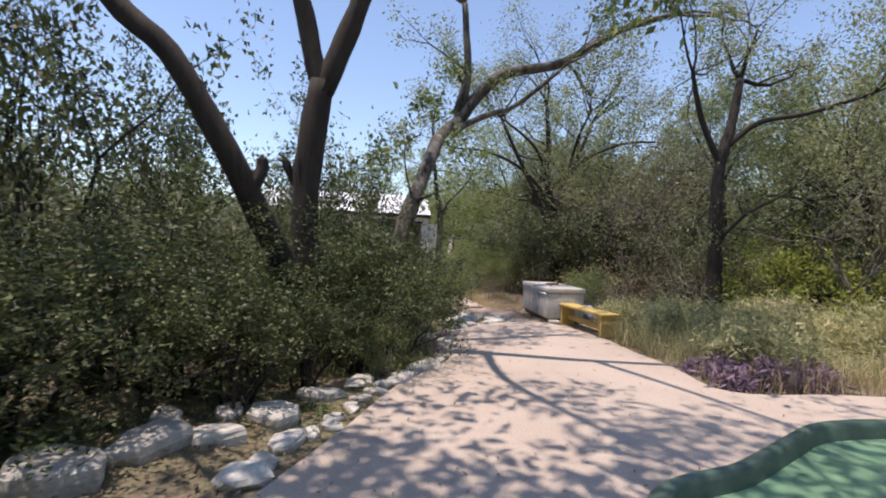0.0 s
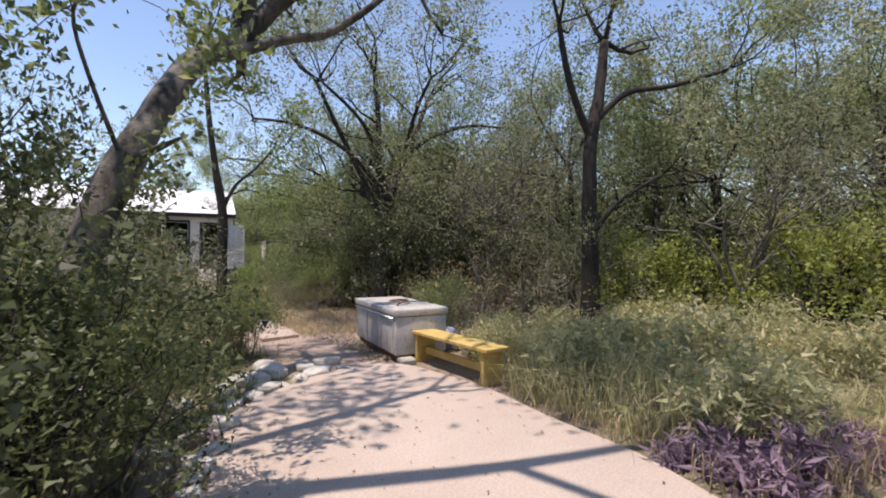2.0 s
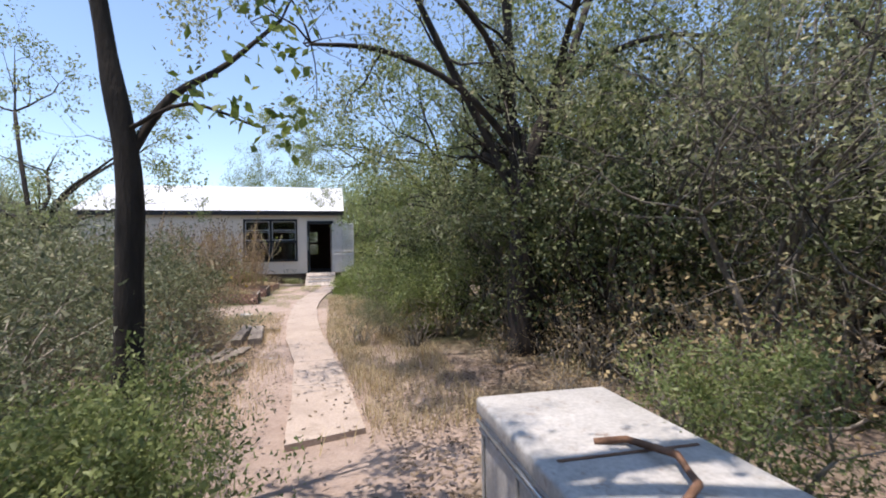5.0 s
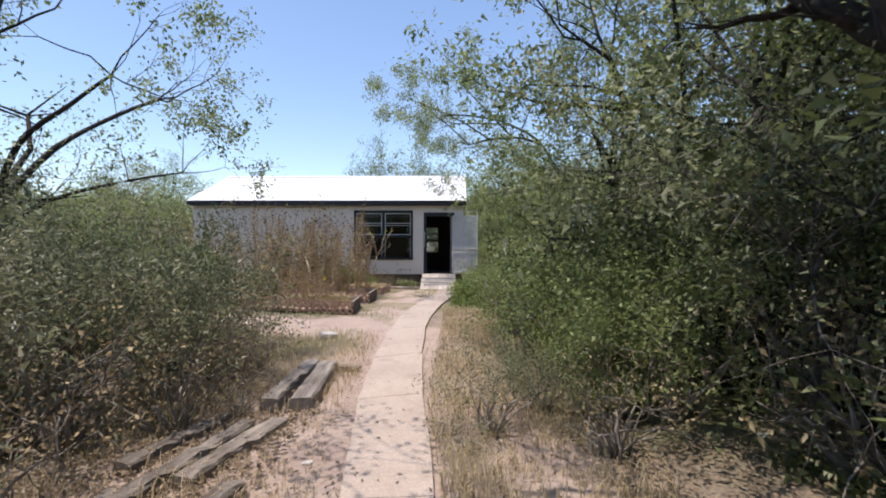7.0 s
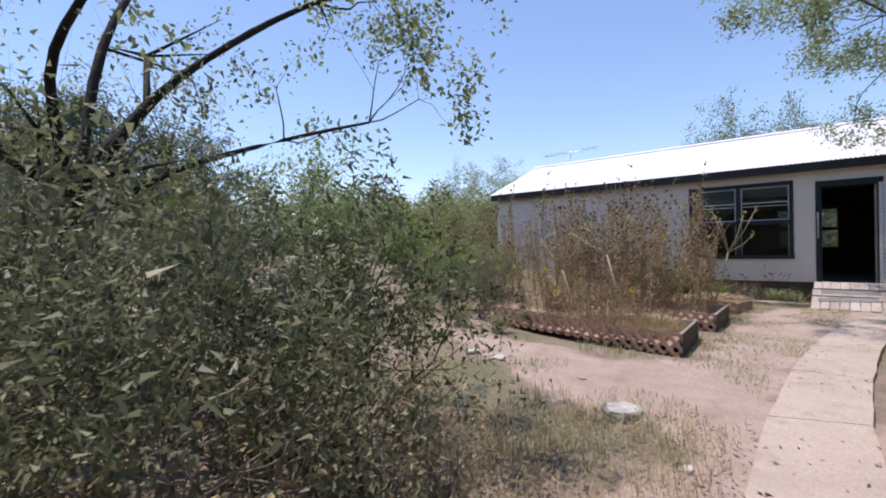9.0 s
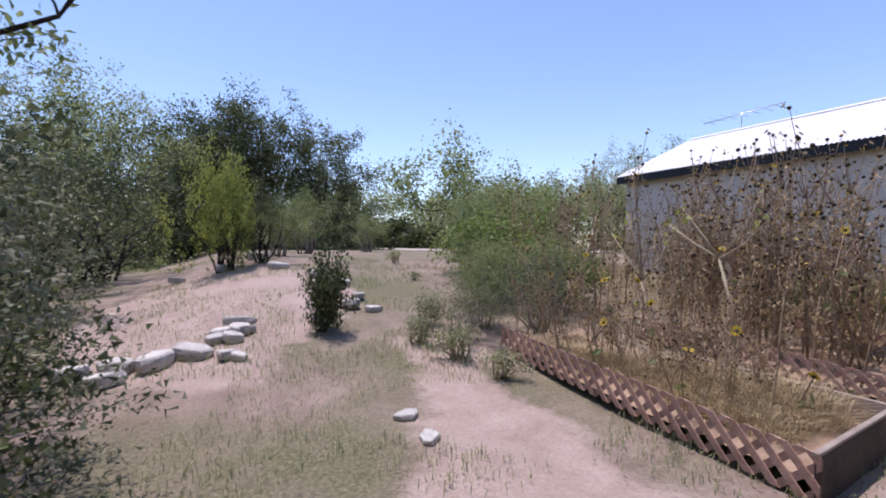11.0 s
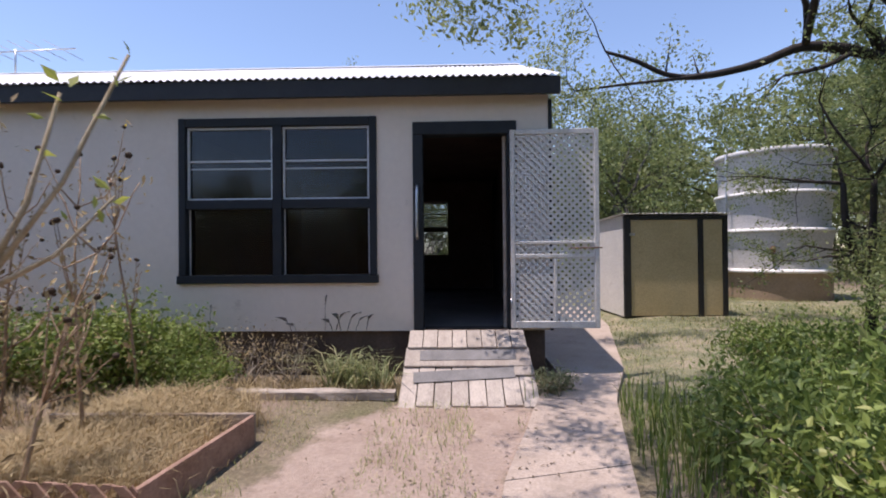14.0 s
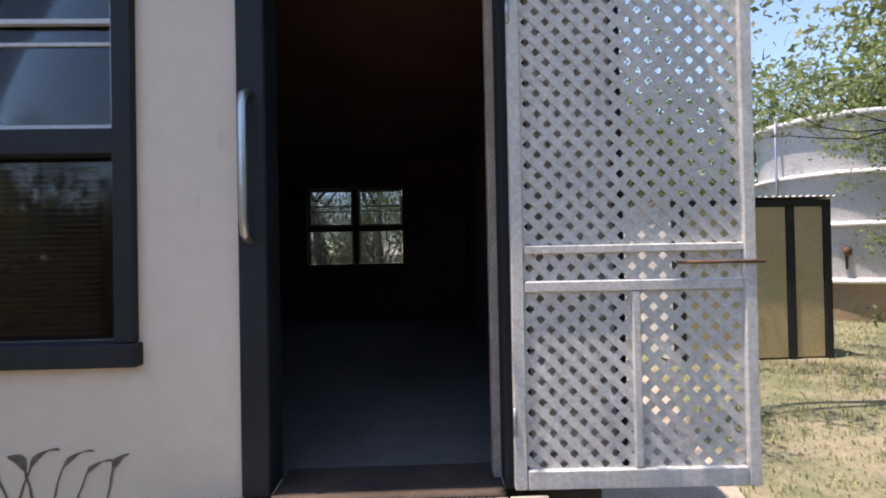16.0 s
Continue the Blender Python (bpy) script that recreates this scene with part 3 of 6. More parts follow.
# ---- house ----
def wall_holes(name, parent, material, x0, x1, z0, z1, y0, y1, holes, label=""):
    """A wall along x from y0 to y1 with openings (x0, x1, z0, z1)."""
    xs = sorted({x0, x1, *(h[0] for h in holes), *(h[1] for h in holes)})
    zs = sorted({z0, z1, *(h[2] for h in holes), *(h[3] for h in holes)})
    solid = {}
    for i in range(len(xs) - 1):
        for k in range(len(zs) - 1):
            mx, mz = (xs[i] + xs[i + 1]) / 2, (zs[k] + zs[k + 1]) / 2
            solid[i, k] = not any(h[0] < mx < h[1] and h[2] < mz < h[3] for h in holes)
    bm = bmesh.new()

    def quad(*p):
        bm.faces.new([bm.verts.new(q) for q in p])
    for (i, k), s in solid.items():
        if not s:
            continue
        a, b, c, d = xs[i], xs[i + 1], zs[k], zs[k + 1]
        quad((a, y0, c), (b, y0, c), (b, y0, d), (a, y0, d))
        quad((a, y1, c), (a, y1, d), (b, y1, d), (b, y1, c))
        for di, dk, p in ((-1, 0, ((a, y0, c), (a, y0, d), (a, y1, d), (a, y1, c))), (1, 0, ((b, y0, c), (b, y1, c), (b, y1, d), (b, y0, d))),
                          (0, -1, ((a, y0, c), (a, y1, c), (b, y1, c), (b, y0, c))), (0, 1, ((a, y0, d), (b, y0, d), (b, y1, d), (a, y1, d)))):
            if not solid.get((i + di, k + dk), False):
                quad(*p)
    bmesh.ops.remove_doubles(bm, verts=bm.verts[:], dist=0.0005)
    bmesh.ops.recalc_face_normals(bm, faces=bm.faces[:])
    return part(name, bm, material, parent, label)


HX0, HX1, HY1, FLOOR = -8.85, 0.86, 5.75, 0.45
house = thing("house", pose(0, 0, 0), "low beige cottage with white corrugated roof and dark trim", "house")
WIN = (-2.98, -1.0, 1.05, 2.64)
DOOR = (-0.47, 0.43, 0.47, 2.53)
BACKWIN = (-1.78, -0.27, 1.22, 2.42)
wall_holes("wall", house, M_WALL, HX0, HX1, 0.46, 2.98, 0.0, 0.12, [WIN, DOOR], "beige painted panel front wall")
wall_holes("wall", house, M_WALL, HX0, HX1, 0.46, 2.98, HY1 - 0.12, HY1, [BACKWIN])
box_part("wall", house, M_WALL, HX0, HX0 + 0.12, 0.122, HY1 - 0.122, 0.46, 2.98)
box_part("wall", house, M_WALL, HX1 - 0.12, HX1, 0.122, HY1 - 0.122, 0.46, 2.98)
for x in (HX0 + 0.01, HX1 - 0.11):
    gb = bmesh.new()
    p = [gb.verts.new((xx, yy, zz)) for xx in (x, x + 0.1) for yy, zz in ((0.0, 2.985), (HY1, 2.985), (HY1 / 2, 4.2))]
    gb.faces.new(p[:3]), gb.faces.new(p[3:][::-1])
    for a, b in ((0, 1), (1, 2), (2, 0)):
        gb.faces.new((p[b], p[a], p[a + 3], p[b + 3]))
    part("gable", gb, M_WALL, house)
box_part("skirt", house, M_SKIRT, HX0 + 0.05, HX1 - 0.05, 0.05, 0.11, -0.15, 0.455, label="dark board skirt below the wall")
box_part("skirt", house, M_SKIRT, HX1 - 0.11, HX1 - 0.05, 0.112, HY1, -0.15, 0.455)
box_part("skirt", house, M_SKIRT, HX0 + 0.05, HX0 + 0.11, 0.112, HY1, -0.15, 1.2)
box_part("floor", house, M_ROOMFLOOR, HX0 + 0.12, HX1 - 0.12, 0.123, HY1 - 0.125, 0.36, 0.462, label="worn grey floor")
ROOM_X0 = -3.6
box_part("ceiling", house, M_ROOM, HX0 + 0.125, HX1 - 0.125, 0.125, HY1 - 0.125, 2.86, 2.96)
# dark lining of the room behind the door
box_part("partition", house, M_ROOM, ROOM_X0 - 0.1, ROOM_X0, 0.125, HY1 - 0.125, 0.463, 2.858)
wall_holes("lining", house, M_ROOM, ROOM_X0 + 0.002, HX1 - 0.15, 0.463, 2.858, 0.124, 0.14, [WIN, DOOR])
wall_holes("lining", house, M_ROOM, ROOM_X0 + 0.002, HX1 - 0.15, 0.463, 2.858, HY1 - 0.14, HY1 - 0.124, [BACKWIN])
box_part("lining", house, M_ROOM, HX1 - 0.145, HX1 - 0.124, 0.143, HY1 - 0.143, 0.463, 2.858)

RIDGE_Y, RIDGE_Z, EAVE_Z = HY1 / 2, 4.33, 3.0


def roof_sheet(y_eave, name):
    """One slope of corrugated metal, about 76 mm from ridge to ridge of the sheet."""
    x0, x1, step = -9.0, 0.955, 0.0127
    nx = int((x1 - x0) / step)
    rows = 5
    V, F = [], []
    for j in range(rows + 1):
        t = j / rows
        y = y_eave + (RIDGE_Y - y_eave) * t
        z = EAVE_Z + 0.045 + (RIDGE_Z - EAVE_Z) * t
        for i in range(nx + 1):
            x = x0 + i * step
            V.append((x, y, z + 0.011 * math.sin(2 * math.pi * x / 0.0762)))
    w = nx + 1
    for j in range(rows):
        for i in range(nx):
            a = j * w + i
            F.append((a, a + 1, a + 1 + w, a + w))
    return raw(name, V, F, M_ROOF, house, "white corrugated metal roofing", True)


roof_sheet(-0.215, "roof")
roof_sheet(HY1 + 0.215, "roof")
rc = bmesh.new()
for s in (-1, 1):
    vs = [rc.verts.new(q) for q in ((-9.01, RIDGE_Y, RIDGE_Z + 0.075), (0.965, RIDGE_Y, RIDGE_Z + 0.075), (0.965, RIDGE_Y + s * 0.16, RIDGE_Z + 0.0), (-9.01, RIDGE_Y + s * 0.16, RIDGE_Z + 0.0))]
    rc.faces.new(vs)
part("ridge_cap", rc, M_ROOF, house)
box_part("fascia", house, M_FASCIA, -8.99, 0.945, -0.19, -0.15, 2.86, 3.035, label="black fascia board")
box_part("soffit", house, M_FASCIA, -8.99, 0.945, -0.148, -0.001, 2.985, 3.02)
box_part("fascia", house, M_FASCIA, -8.99, 0.945, HY1 + 0.15, HY1 + 0.19, 2.86, 3.035)
for x in (0.905, -8.99):
    for s in (0, 1):
        bm = bmesh.new()
        ya, yb = (-0.148, RIDGE_Y) if s == 0 else (HY1 + 0.148, RIDGE_Y)
        pts = [(ya, 2.87), (yb, 4.2), (yb, 4.345), (ya, 3.03)]
        f0 = [bm.verts.new((x, y, z)) for y, z in pts]
        f1 = [bm.verts.new((x + 0.04, y, z)) for y, z in pts]
        bm.faces.new(f0), bm.faces.new(f1[::-1])
        for i in range(4):
            bm.faces.new((f0[(i + 1) % 4], f0[i], f1[i], f1[(i + 1) % 4]))
        bmesh.ops.recalc_face_normals(bm, faces=bm.faces[:])
        part("bargeboard", bm, M_FASCIA, house)
box_part("corner_board", house, M_NAVY, HX1 - 0.005, HX1 + 0.03, -0.02, 0.1, 0.46, 2.86)


def make_window(hole, y_out, name, back=False):
    """A pair of double-hung windows in a dark surround."""
    x0, x1, z0, z1 = hole
    w = new(name)
    w.parent = house
    w["label"] = "dark framed pair of sash windows"
    s = 1 if back else -1
    ya, yb = sorted((y_out + s * 0.03, y_out - s * 0.06))
    b = 0.06
    mid = (x0 + x1) / 2
    trim = M_NAVY if not back else M_ROOM
    zc = z0 + (z1 - z0) * 0.47
    for nm, a in (("jamb", (x0 - 0.06, x0 + 0.015, z0 - 0.08, z1 + 0.07)), ("jamb", (x1 - 0.015, x1 + 0.06, z0 - 0.08, z1 + 0.07)), ("mullion", (mid - 0.048, mid + 0.048, z0 + 0.002, z1 - 0.002)),
                  ("head", (x0 + 0.017, x1 - 0.017, z1 - 0.02, z1 + 0.068)), ("sill", (x0 - 0.075, x1 + 0.075, z0 - 0.085, z0 - 0.0))):
        yy = (ya, yb) if nm != "sill" else (ya - 0.015, yb - 0.0) if not back else (ya, yb + 0.015)
        if nm == "jamb":
            a = (a[0], a[1], z0 + 0.002, a[3])
        box_part(nm, w, trim, a[0], a[1], yy[0], yy[1], a[2], a[3], 0.005)
    for a, c in ((x0 + 0.017, mid - 0.05), (mid + 0.05, x1 - 0.017)):
        box_part("meeting_rail", w, trim, a, c, ya + 0.012, yb + 0.01, zc - 0.045, zc + 0.05, 0.004)
        y = y_out - s * 0.02
        for zz, th, d in ((z1 - 0.045, 0.022, 0.0), (zc + 0.052, 0.018, 0.0), ((zc + z1) / 2 + 0.03, 0.02, 0.0), ((zc + z1) / 2 - 0.045, 0.014, 0.02)):
            box_part("sash_rail", w, M_SASH, a + 0.004, c - 0.004, y - 0.012 + d, y + 0.012 + d, zz, zz + th, 0.002, "thin grey sash rail")
        for xx in (a + 0.002, c - 0.024):
            box_part("sash_stile", w, M_SASH, xx, xx + 0.022, y - 0.011, y + 0.011, zc + 0.072, z1 - 0.047, 0.002)
            box_part("sash_stile", w, M_SASH if not back else trim, xx + 0.001, xx + 0.012, y + 0.02, y + 0.035, z0 + 0.004, zc - 0.048, 0.002)
        g = box_part("pane", w, M_GLASS, a + 0.012, c - 0.012, y + 0.016, y + 0.02, zc + 0.06, z1 - 0.03, 0.0, "clear window pane")
        g.visible_shadow = False
        g = box_part("pane", w, M_GLASS, a + 0.012, c - 0.012, y + 0.038, y + 0.042, z0 + 0.005, zc - 0.03, 0.0)
        g.visible_shadow = False
        if not back:
            n = 30
            right_gap = 0.13 if c > mid else 0.02
            for k in range(n):
                zz = z0 + 0.02 + (zc - z0 - 0.09) * k / (n - 1)
                bm = box_bm(a + 0.02, c - 0.02 - right_gap, y + 0.10, y + 0.122, zz, zz + 0.0025)
                bmesh.ops.rotate(bm, verts=bm.verts[:], cent=(a, y + 0.11, zz), matrix=Matrix.Rotation(radians(32), 3, 'X'))
                part("blind_slat", bm, M_BLIND, w)
    return w


make_window(WIN, 0.0, "window")
make_window(BACKWIN, HY1, "window", True)
# door surround and the white jamb of the inner door
for nm, a in (("door_jamb", (-0.56, -0.455, 0.47, 2.503)), ("door_jamb", (0.418, 0.52, 0.47, 2.503)), ("door_head", (-0.56, 0.52, 2.505, 2.64))):
    box_part(nm, house, M_NAVY, a[0], a[1], -0.028, 0.13, a[2], a[3], 0.006, "dark navy door surround")
box_part("threshold", house, M_SKIRT, -0.454, 0.417, -0.06, 0.2, 0.40, 0.474, 0.006)
box_part("inner_stop", house, M_STEP, 0.385, 0.417, 0.06, 0.128, 0.475, 2.5, 0.003, "bare pale wooden door stop with chipped paint")
hd = new("grab_handle")
hd.parent = house
tube_part("bar", hd, M_ALU, [(-0.515, -0.03, 1.42), (-0.515, -0.075, 1.445), (-0.515, -0.085, 1.5), (-0.515, -0.085, 1.9), (-0.515, -0.075, 1.945), (-0.515, -0.03, 1.97)], 0.016, 8, "steel grab handle")
# withered vine leaves stuck to the paint low on the wall
M_VINE = surface("withered_vine", (0.10, 0.085, 0.07), (0.22, 0.19, 0.16), 20, 80, 0.95, 0.3)
rv = random.Random(17)
for x, h, lean in ((-1.5, 0.40, 0.015), (-1.42, 0.13, -0.06), (-1.38, 0.21, 0.08), (-1.33, 0.19, -0.05), (-1.26, 0.2, 0.08), (-1.17, 0.16, 0.07), (-1.06, 0.18, 0.04), (-1.85, 0.15, -0.09), (-1.8, 0.08, -0.06), (-2.72, 0.3, 0.01)):
    V, F = [], []
    n = 9
    for i in range(n + 1):
        t = i / n
        cx = x + lean * (t + 0.9 * t ** 3) + rv.uniform(-0.004, 0.004)
        cz = 0.465 + h * (1.55 * t - 0.62 * t ** 3)
        wd = (0.003 + 0.02 * math.sin(math.pi * min(1, max(0, (t - 0.45) / 0.55)))) * (0.35 if h > 0.28 else 1.0) + rv.uniform(0, 0.002)
        for dy, ds in ((-0.003, -wd), (-0.007, 0.0), (-0.003, wd), (-0.002, 0.0)):
            V.append((cx + ds, dy, cz + ds * 0.3))
    for i in range(n):
        for j in range(4):
            F.append((4 * i + j, 4 * i + (j + 1) % 4, 4 * i + 4 + (j + 1) % 4, 4 * i + 4 + j))
    raw("withered_leaf", V, F, M_VINE, house, "withered grey vine leaf stuck to the wall")


def diag_slats(parent, material, x0, x1, z0, z1, pitch, width, thick, y, name="slat", both_y=0.004):
    """Crossing diagonal slats clipped to a rectangle, each a mesh of its own."""
    for sgn in (1, -1):
        reach = (x1 - x0) + (z1 - z0)
        n = int(reach / (pitch * math.sqrt(2)))
        for k in range(n + 1):
            off = (k + 0.5) * pitch * math.sqrt(2)
            hw = width * math.sqrt(2) / 2

            def clip(o):
                a = (max(0.0, o - (z1 - z0)), min(z1 - z0, o))
                b = (min(x1 - x0, o), max(0.0, o - (x1 - x0)))
                return a, b
            o0, o1 = max(0.0, off - hw), min(reach, off + hw)
            if o1 - o0 < 0.004:
                continue
            (p, q), (r, s) = clip(o0), clip(o1)
            ring = [p, q, s, r]
            fx = (lambda u: x0 + u) if sgn > 0 else (lambda u: x1 - u)
            yy = y if sgn > 0 else y + both_y
            bm = bmesh.new()
            f0 = [bm.verts.new((fx(u), yy, z0 + v)) for u, v in ring]
            f1 = [bm.verts.new((fx(u), yy + thick, z0 + v)) for u, v in ring]
            bm.faces.new(f0), bm.faces.new(f1[::-1])
            for i in range(4):
                bm.faces.new((f0[(i + 1) % 4], f0[i], f1[i], f1[(i + 1) % 4]))
            bmesh.ops.remove_doubles(bm, verts=bm.verts[:], dist=0.0003)
            bmesh.ops.recalc_face_normals(bm, faces=bm.faces[:])
            part(name, bm, material, parent)


def make_screen_door():
    d = thing("screen_door", pose(0.445, -0.07, 0.495, 0, 0, -1.5), "pale plastic lattice screen door standing open against the wall", "door")
    w, h = 0.895, 2.03
    box_part("stile", d, M_LATTICE, 0.0, 0.045, -0.018, 0.018, 0.0, h)
    box_part("stile", d, M_LATTICE, w - 0.045, w, -0.018, 0.018, 0.0, h)
    box_part("top_rail", d, M_LATTICE, 0.047, w - 0.047, -0.017, 0.017, h - 0.05, h)
    box_part("bottom_rail", d, M_LATTICE, 0.047, w - 0.047, -0.017, 0.017, 0.0, 0.07)
    box_part("middle_rail", d, M_LATTICE, 0.047, w - 0.047, -0.016, 0.016, 0.855, 0.885)
    box_part("middle_rail", d, M_LATTICE, 0.047, w - 0.047, -0.016, 0.016, 0.715, 0.755)
    box_part("lower_post", d, M_LATTICE, 0.44, 0.47, -0.015, 0.015, 0.072, 0.713)
    diag_slats(d, M_LATTICE, 0.046, w - 0.046, 0.07, h - 0.05, 0.0535, 0.029, 0.004, -0.002)
    tube_part("bolt", d, M_RUST, [(0.6, -0.022, 0.815), (0.92, -0.022, 0.815)], 0.007, 6, "rusty sliding bolt")
    tube_part("hinge", d, M_ALU, [(0.002, -0.02, 0.2), (0.002, -0.02, 0.3)], 0.008, 6)
    tube_part("hinge", d, M_ALU, [(0.002, -0.02, 1.7), (0.002, -0.02, 1.8)], 0.008, 6)


make_screen_door()


def make_steps():
    st = thing("wooden_steps", pose(0, 0, 0), "weathered plank ramp in lapped courses with grey grip strips", "steps")
    slope = pose(-0.015, -0.10, 0.425, 27, 0, 0)
    rr = random.Random(4)
    n, w = 8, 1.16

    def lay(name, x0, x1, y0, y1, z0, z1, mat, label="", turn=0.0, bevel=0.004):
        bm = box_bm(x0, x1, y0, y1, z0, z1, bevel)
        if turn:
            bmesh.ops.rotate(bm, verts=bm.verts[:], cent=((x0 + x1) / 2, (y0 + y1) / 2, z0), matrix=Matrix.Rotation(radians(turn), 3, 'Z'))
        bmesh.ops.transform(bm, matrix=slope, verts=bm.verts[:])
        part(name, bm, mat, st, label)
    for k in range(n):
        a = -w / 2 + k * w / n
        lay("plank", a + 0.003, a + w / n - 0.004, -0.24 - rr.uniform(0, 0.008), 0.03, 0.022, 0.046 + rr.uniform(0, 0.004), M_STEP)
        wide = (w + 0.05) / n
        a = -w / 2 - 0.025 + k * wide
        lay("ramp_plank", a + 0.004, a + wide - 0.005, -0.97 + rr.uniform(-0.03, 0.03), -0.44, -0.03, -0.006 + rr.uniform(-0.004, 0.003), M_STEP, "", rr.uniform(-0.4, 0.4))
    lay("tread", -w / 2 - 0.015, w / 2 + 0.015, -0.48, -0.215, -0.002, 0.02, M_STEP)
    lay("grip_strip", -0.455, 0.455, -0.405, -0.26, 0.0205, 0.026, M_RUBBER, "grey rubber grip strip", 0.8, 0.002)
    lay("grip_strip", -0.5, 0.43, -0.655, -0.515, 0.0, 0.007, M_RUBBER, "grey rubber grip strip laid askew", 4.5, 0.002)
    lay("short_board", 0.42, 0.6, -0.6, -0.484, -0.001, 0.018, M_STEP, "short patching board")
    for x in (-0.56, 0.52):
        bm = bmesh.new()
        pts = [(-0.03, -0.05), (-0.92, -0.05), (-0.92, -0.03), (-0.03, 0.40)]
        f0 = [bm.verts.new((x, y, z)) for y, z in pts]
        f1 = [bm.verts.new((x + 0.04, y, z)) for y, z in pts]
        bm.faces.new(f0), bm.faces.new(f1[::-1])
        for i in range(4):
            bm.faces.new((f0[(i + 1) % 4], f0[i], f1[i], f1[(i + 1) % 4]))
        bmesh.ops.recalc_face_normals(bm, faces=bm.faces[:])
        part("stringer", bm, M_BOARD, st)
    for k in range(n):
        a = -w / 2 + k * w / n
        box_part("landing_plank", st, M_SKIRT, a + 0.003, a + w / n - 0.004, -0.13, 0.04, 0.36, 0.395, 0.003)


make_steps()


# ---- shed, tank, antenna ----
def make_shed():
    s = thing("garden_shed", pose(2.74, 3.1, 0.15, 0, 0, 2), "low yellow plywood shed with black frame and white side", "shed")
    w, d, h = 1.76, 1.5, 1.72
    box_part("side_wall", s, M_WHITE, 0.0, 0.06, 0.05, d, 0.0, h, 0.004, "white painted side")
    box_part("side_wall", s, M_WHITE, w - 0.06, w, 0.05, d, 0.0, h)
    box_part("back_wall", s, M_WHITE, 0.062, w - 0.062, d - 0.06, d, 0.0, h)
    box_part("front_post", s, M_FASCIA, 0.0, 0.11, -0.02, 0.048, 0.0, h)
    box_part("front_post", s, M_FASCIA, w - 0.08, w, -0.02, 0.048, 0.0, h)
    box_part("front_post", s, M_FASCIA, 1.26, 1.345, -0.02, 0.048, 0.0, h - 0.07)
    box_part("head_board", s, M_FASCIA, 0.112, w - 0.082, -0.022, 0.048, h - 0.068, h)
    box_part("door_panel", s, M_SHED, 0.115, 1.255, 0.0, 0.03, 0.02, h - 0.075, 0.004, "faded yellow plywood door")
    box_part("side_panel", s, M_SHED, 1.35, w - 0.085, 0.0, 0.03, 0.02, h - 0.075)
    box_part("latch", s, M_ALU, 0.08, 0.17, -0.04, -0.022, 1.38, 1.42, 0.004)
    V, F = [], []
    for j in range(2):
        for i in range(121):
            x = -0.06 + (w + 0.12) * i / 120
            V.append((x, -0.08 if j == 0 else d + 0.06, h + 0.03 + 0.01 * math.sin(x * 82) - 0.05 * j))
    for i in range(120):
        F.append((i, i + 1, i + 122, i + 121))
    raw("roof", V, F, M_ROOF, s, "pale corrugated shed roof", True)


make_shed()


def make_tank():
    cx, cy, r = 7.45, 6.45, 1.12
    tk = thing("water_tank", pose(cx, cy, 0.12), "round grey plastered water tank with pale raised bands", "water tank")
    n = 56

    def ring_wall(name, prof, mat, label="", smooth=True):
        V, F = [], []
        for q, z in prof:
            V += [(q * math.cos(2 * math.pi * i / n), q * math.sin(2 * math.pi * i / n), z) for i in range(n)]
        for k in range(len(prof) - 1):
            for i in range(n):
                a, b = k * n + i, k * n + (i + 1) % n
                F.append((a, b, b + n, a + n))
        return raw(name, V, F, mat, tk, label, smooth)
    ring_wall("foot", [(r - 0.1, -0.3), (r, -0.3), (r, 0.64), (r - 0.1, 0.64)], M_TANK_FOOT, "brown earth-stained foot", False)
    levels = [0.66, 1.57, 2.4, 3.32]
    for k in range(3):
        z0, z1 = levels[k], levels[k + 1]
        ring_wall("wall_ring", [(r - 0.02, z0 - 0.02), (r - 0.02, z0 + 0.3), (r + 0.0, z1 - 0.25), (r + 0.05, z1 - 0.03)], M_TANK)
        ring_wall("band", [(r - 0.05, z0 - 0.03), (r + 0.075, z0 - 0.025), (r + 0.095, z0 + 0.0), (r + 0.07, z0 + 0.045), (r - 0.05, z0 + 0.07)], M_WHITE, "white raised band")
    ring_wall("rim", [(r - 0.1, 3.28), (r + 0.09, 3.285), (r + 0.11, 3.34), (r + 0.08, 3.4), (r - 0.1, 3.42)], M_TANK)
    V = [((r + 0.02) * math.cos(2 * math.pi * i / n), (r + 0.02) * math.sin(2 * math.pi * i / n), 3.41) for i in range(n)] + [(0, 0, 3.55)]
    raw("lid", V, [(i, (i + 1) % n, n) for i in range(n)], M_TANK, tk)
    a = radians(193)
    c, q = math.cos(a), math.sin(a)
    tube_part("pipe", tk, M_ALU, [((r + 0.14) * c, (r + 0.14) * q, 0.0), ((r + 0.14) * c, (r + 0.14) * q, 3.5), ((r - 0.05) * c, (r - 0.05) * q, 3.56)], 0.022, 8, "thin grey standpipe")
    a = radians(237)
    c, q = math.cos(a), math.sin(a)
    tube_part("outlet", tk, M_RUST, [((r - 0.03) * c, (r - 0.03) * q, 1.18), ((r + 0.06) * c, (r + 0.06) * q, 1.18), ((r + 0.09) * c, (r + 0.09) * q, 1.1)], [0.07, 0.06, 0.05], 8, "blackened rusty outlet stub")
    tube_part("drip_stain", tk, M_SKIRT, [((r - 0.015) * c, (r - 0.015) * q, 1.2), ((r - 0.015) * c, (r - 0.015) * q, 0.86)], [0.03, 0.018], 6)


make_tank()


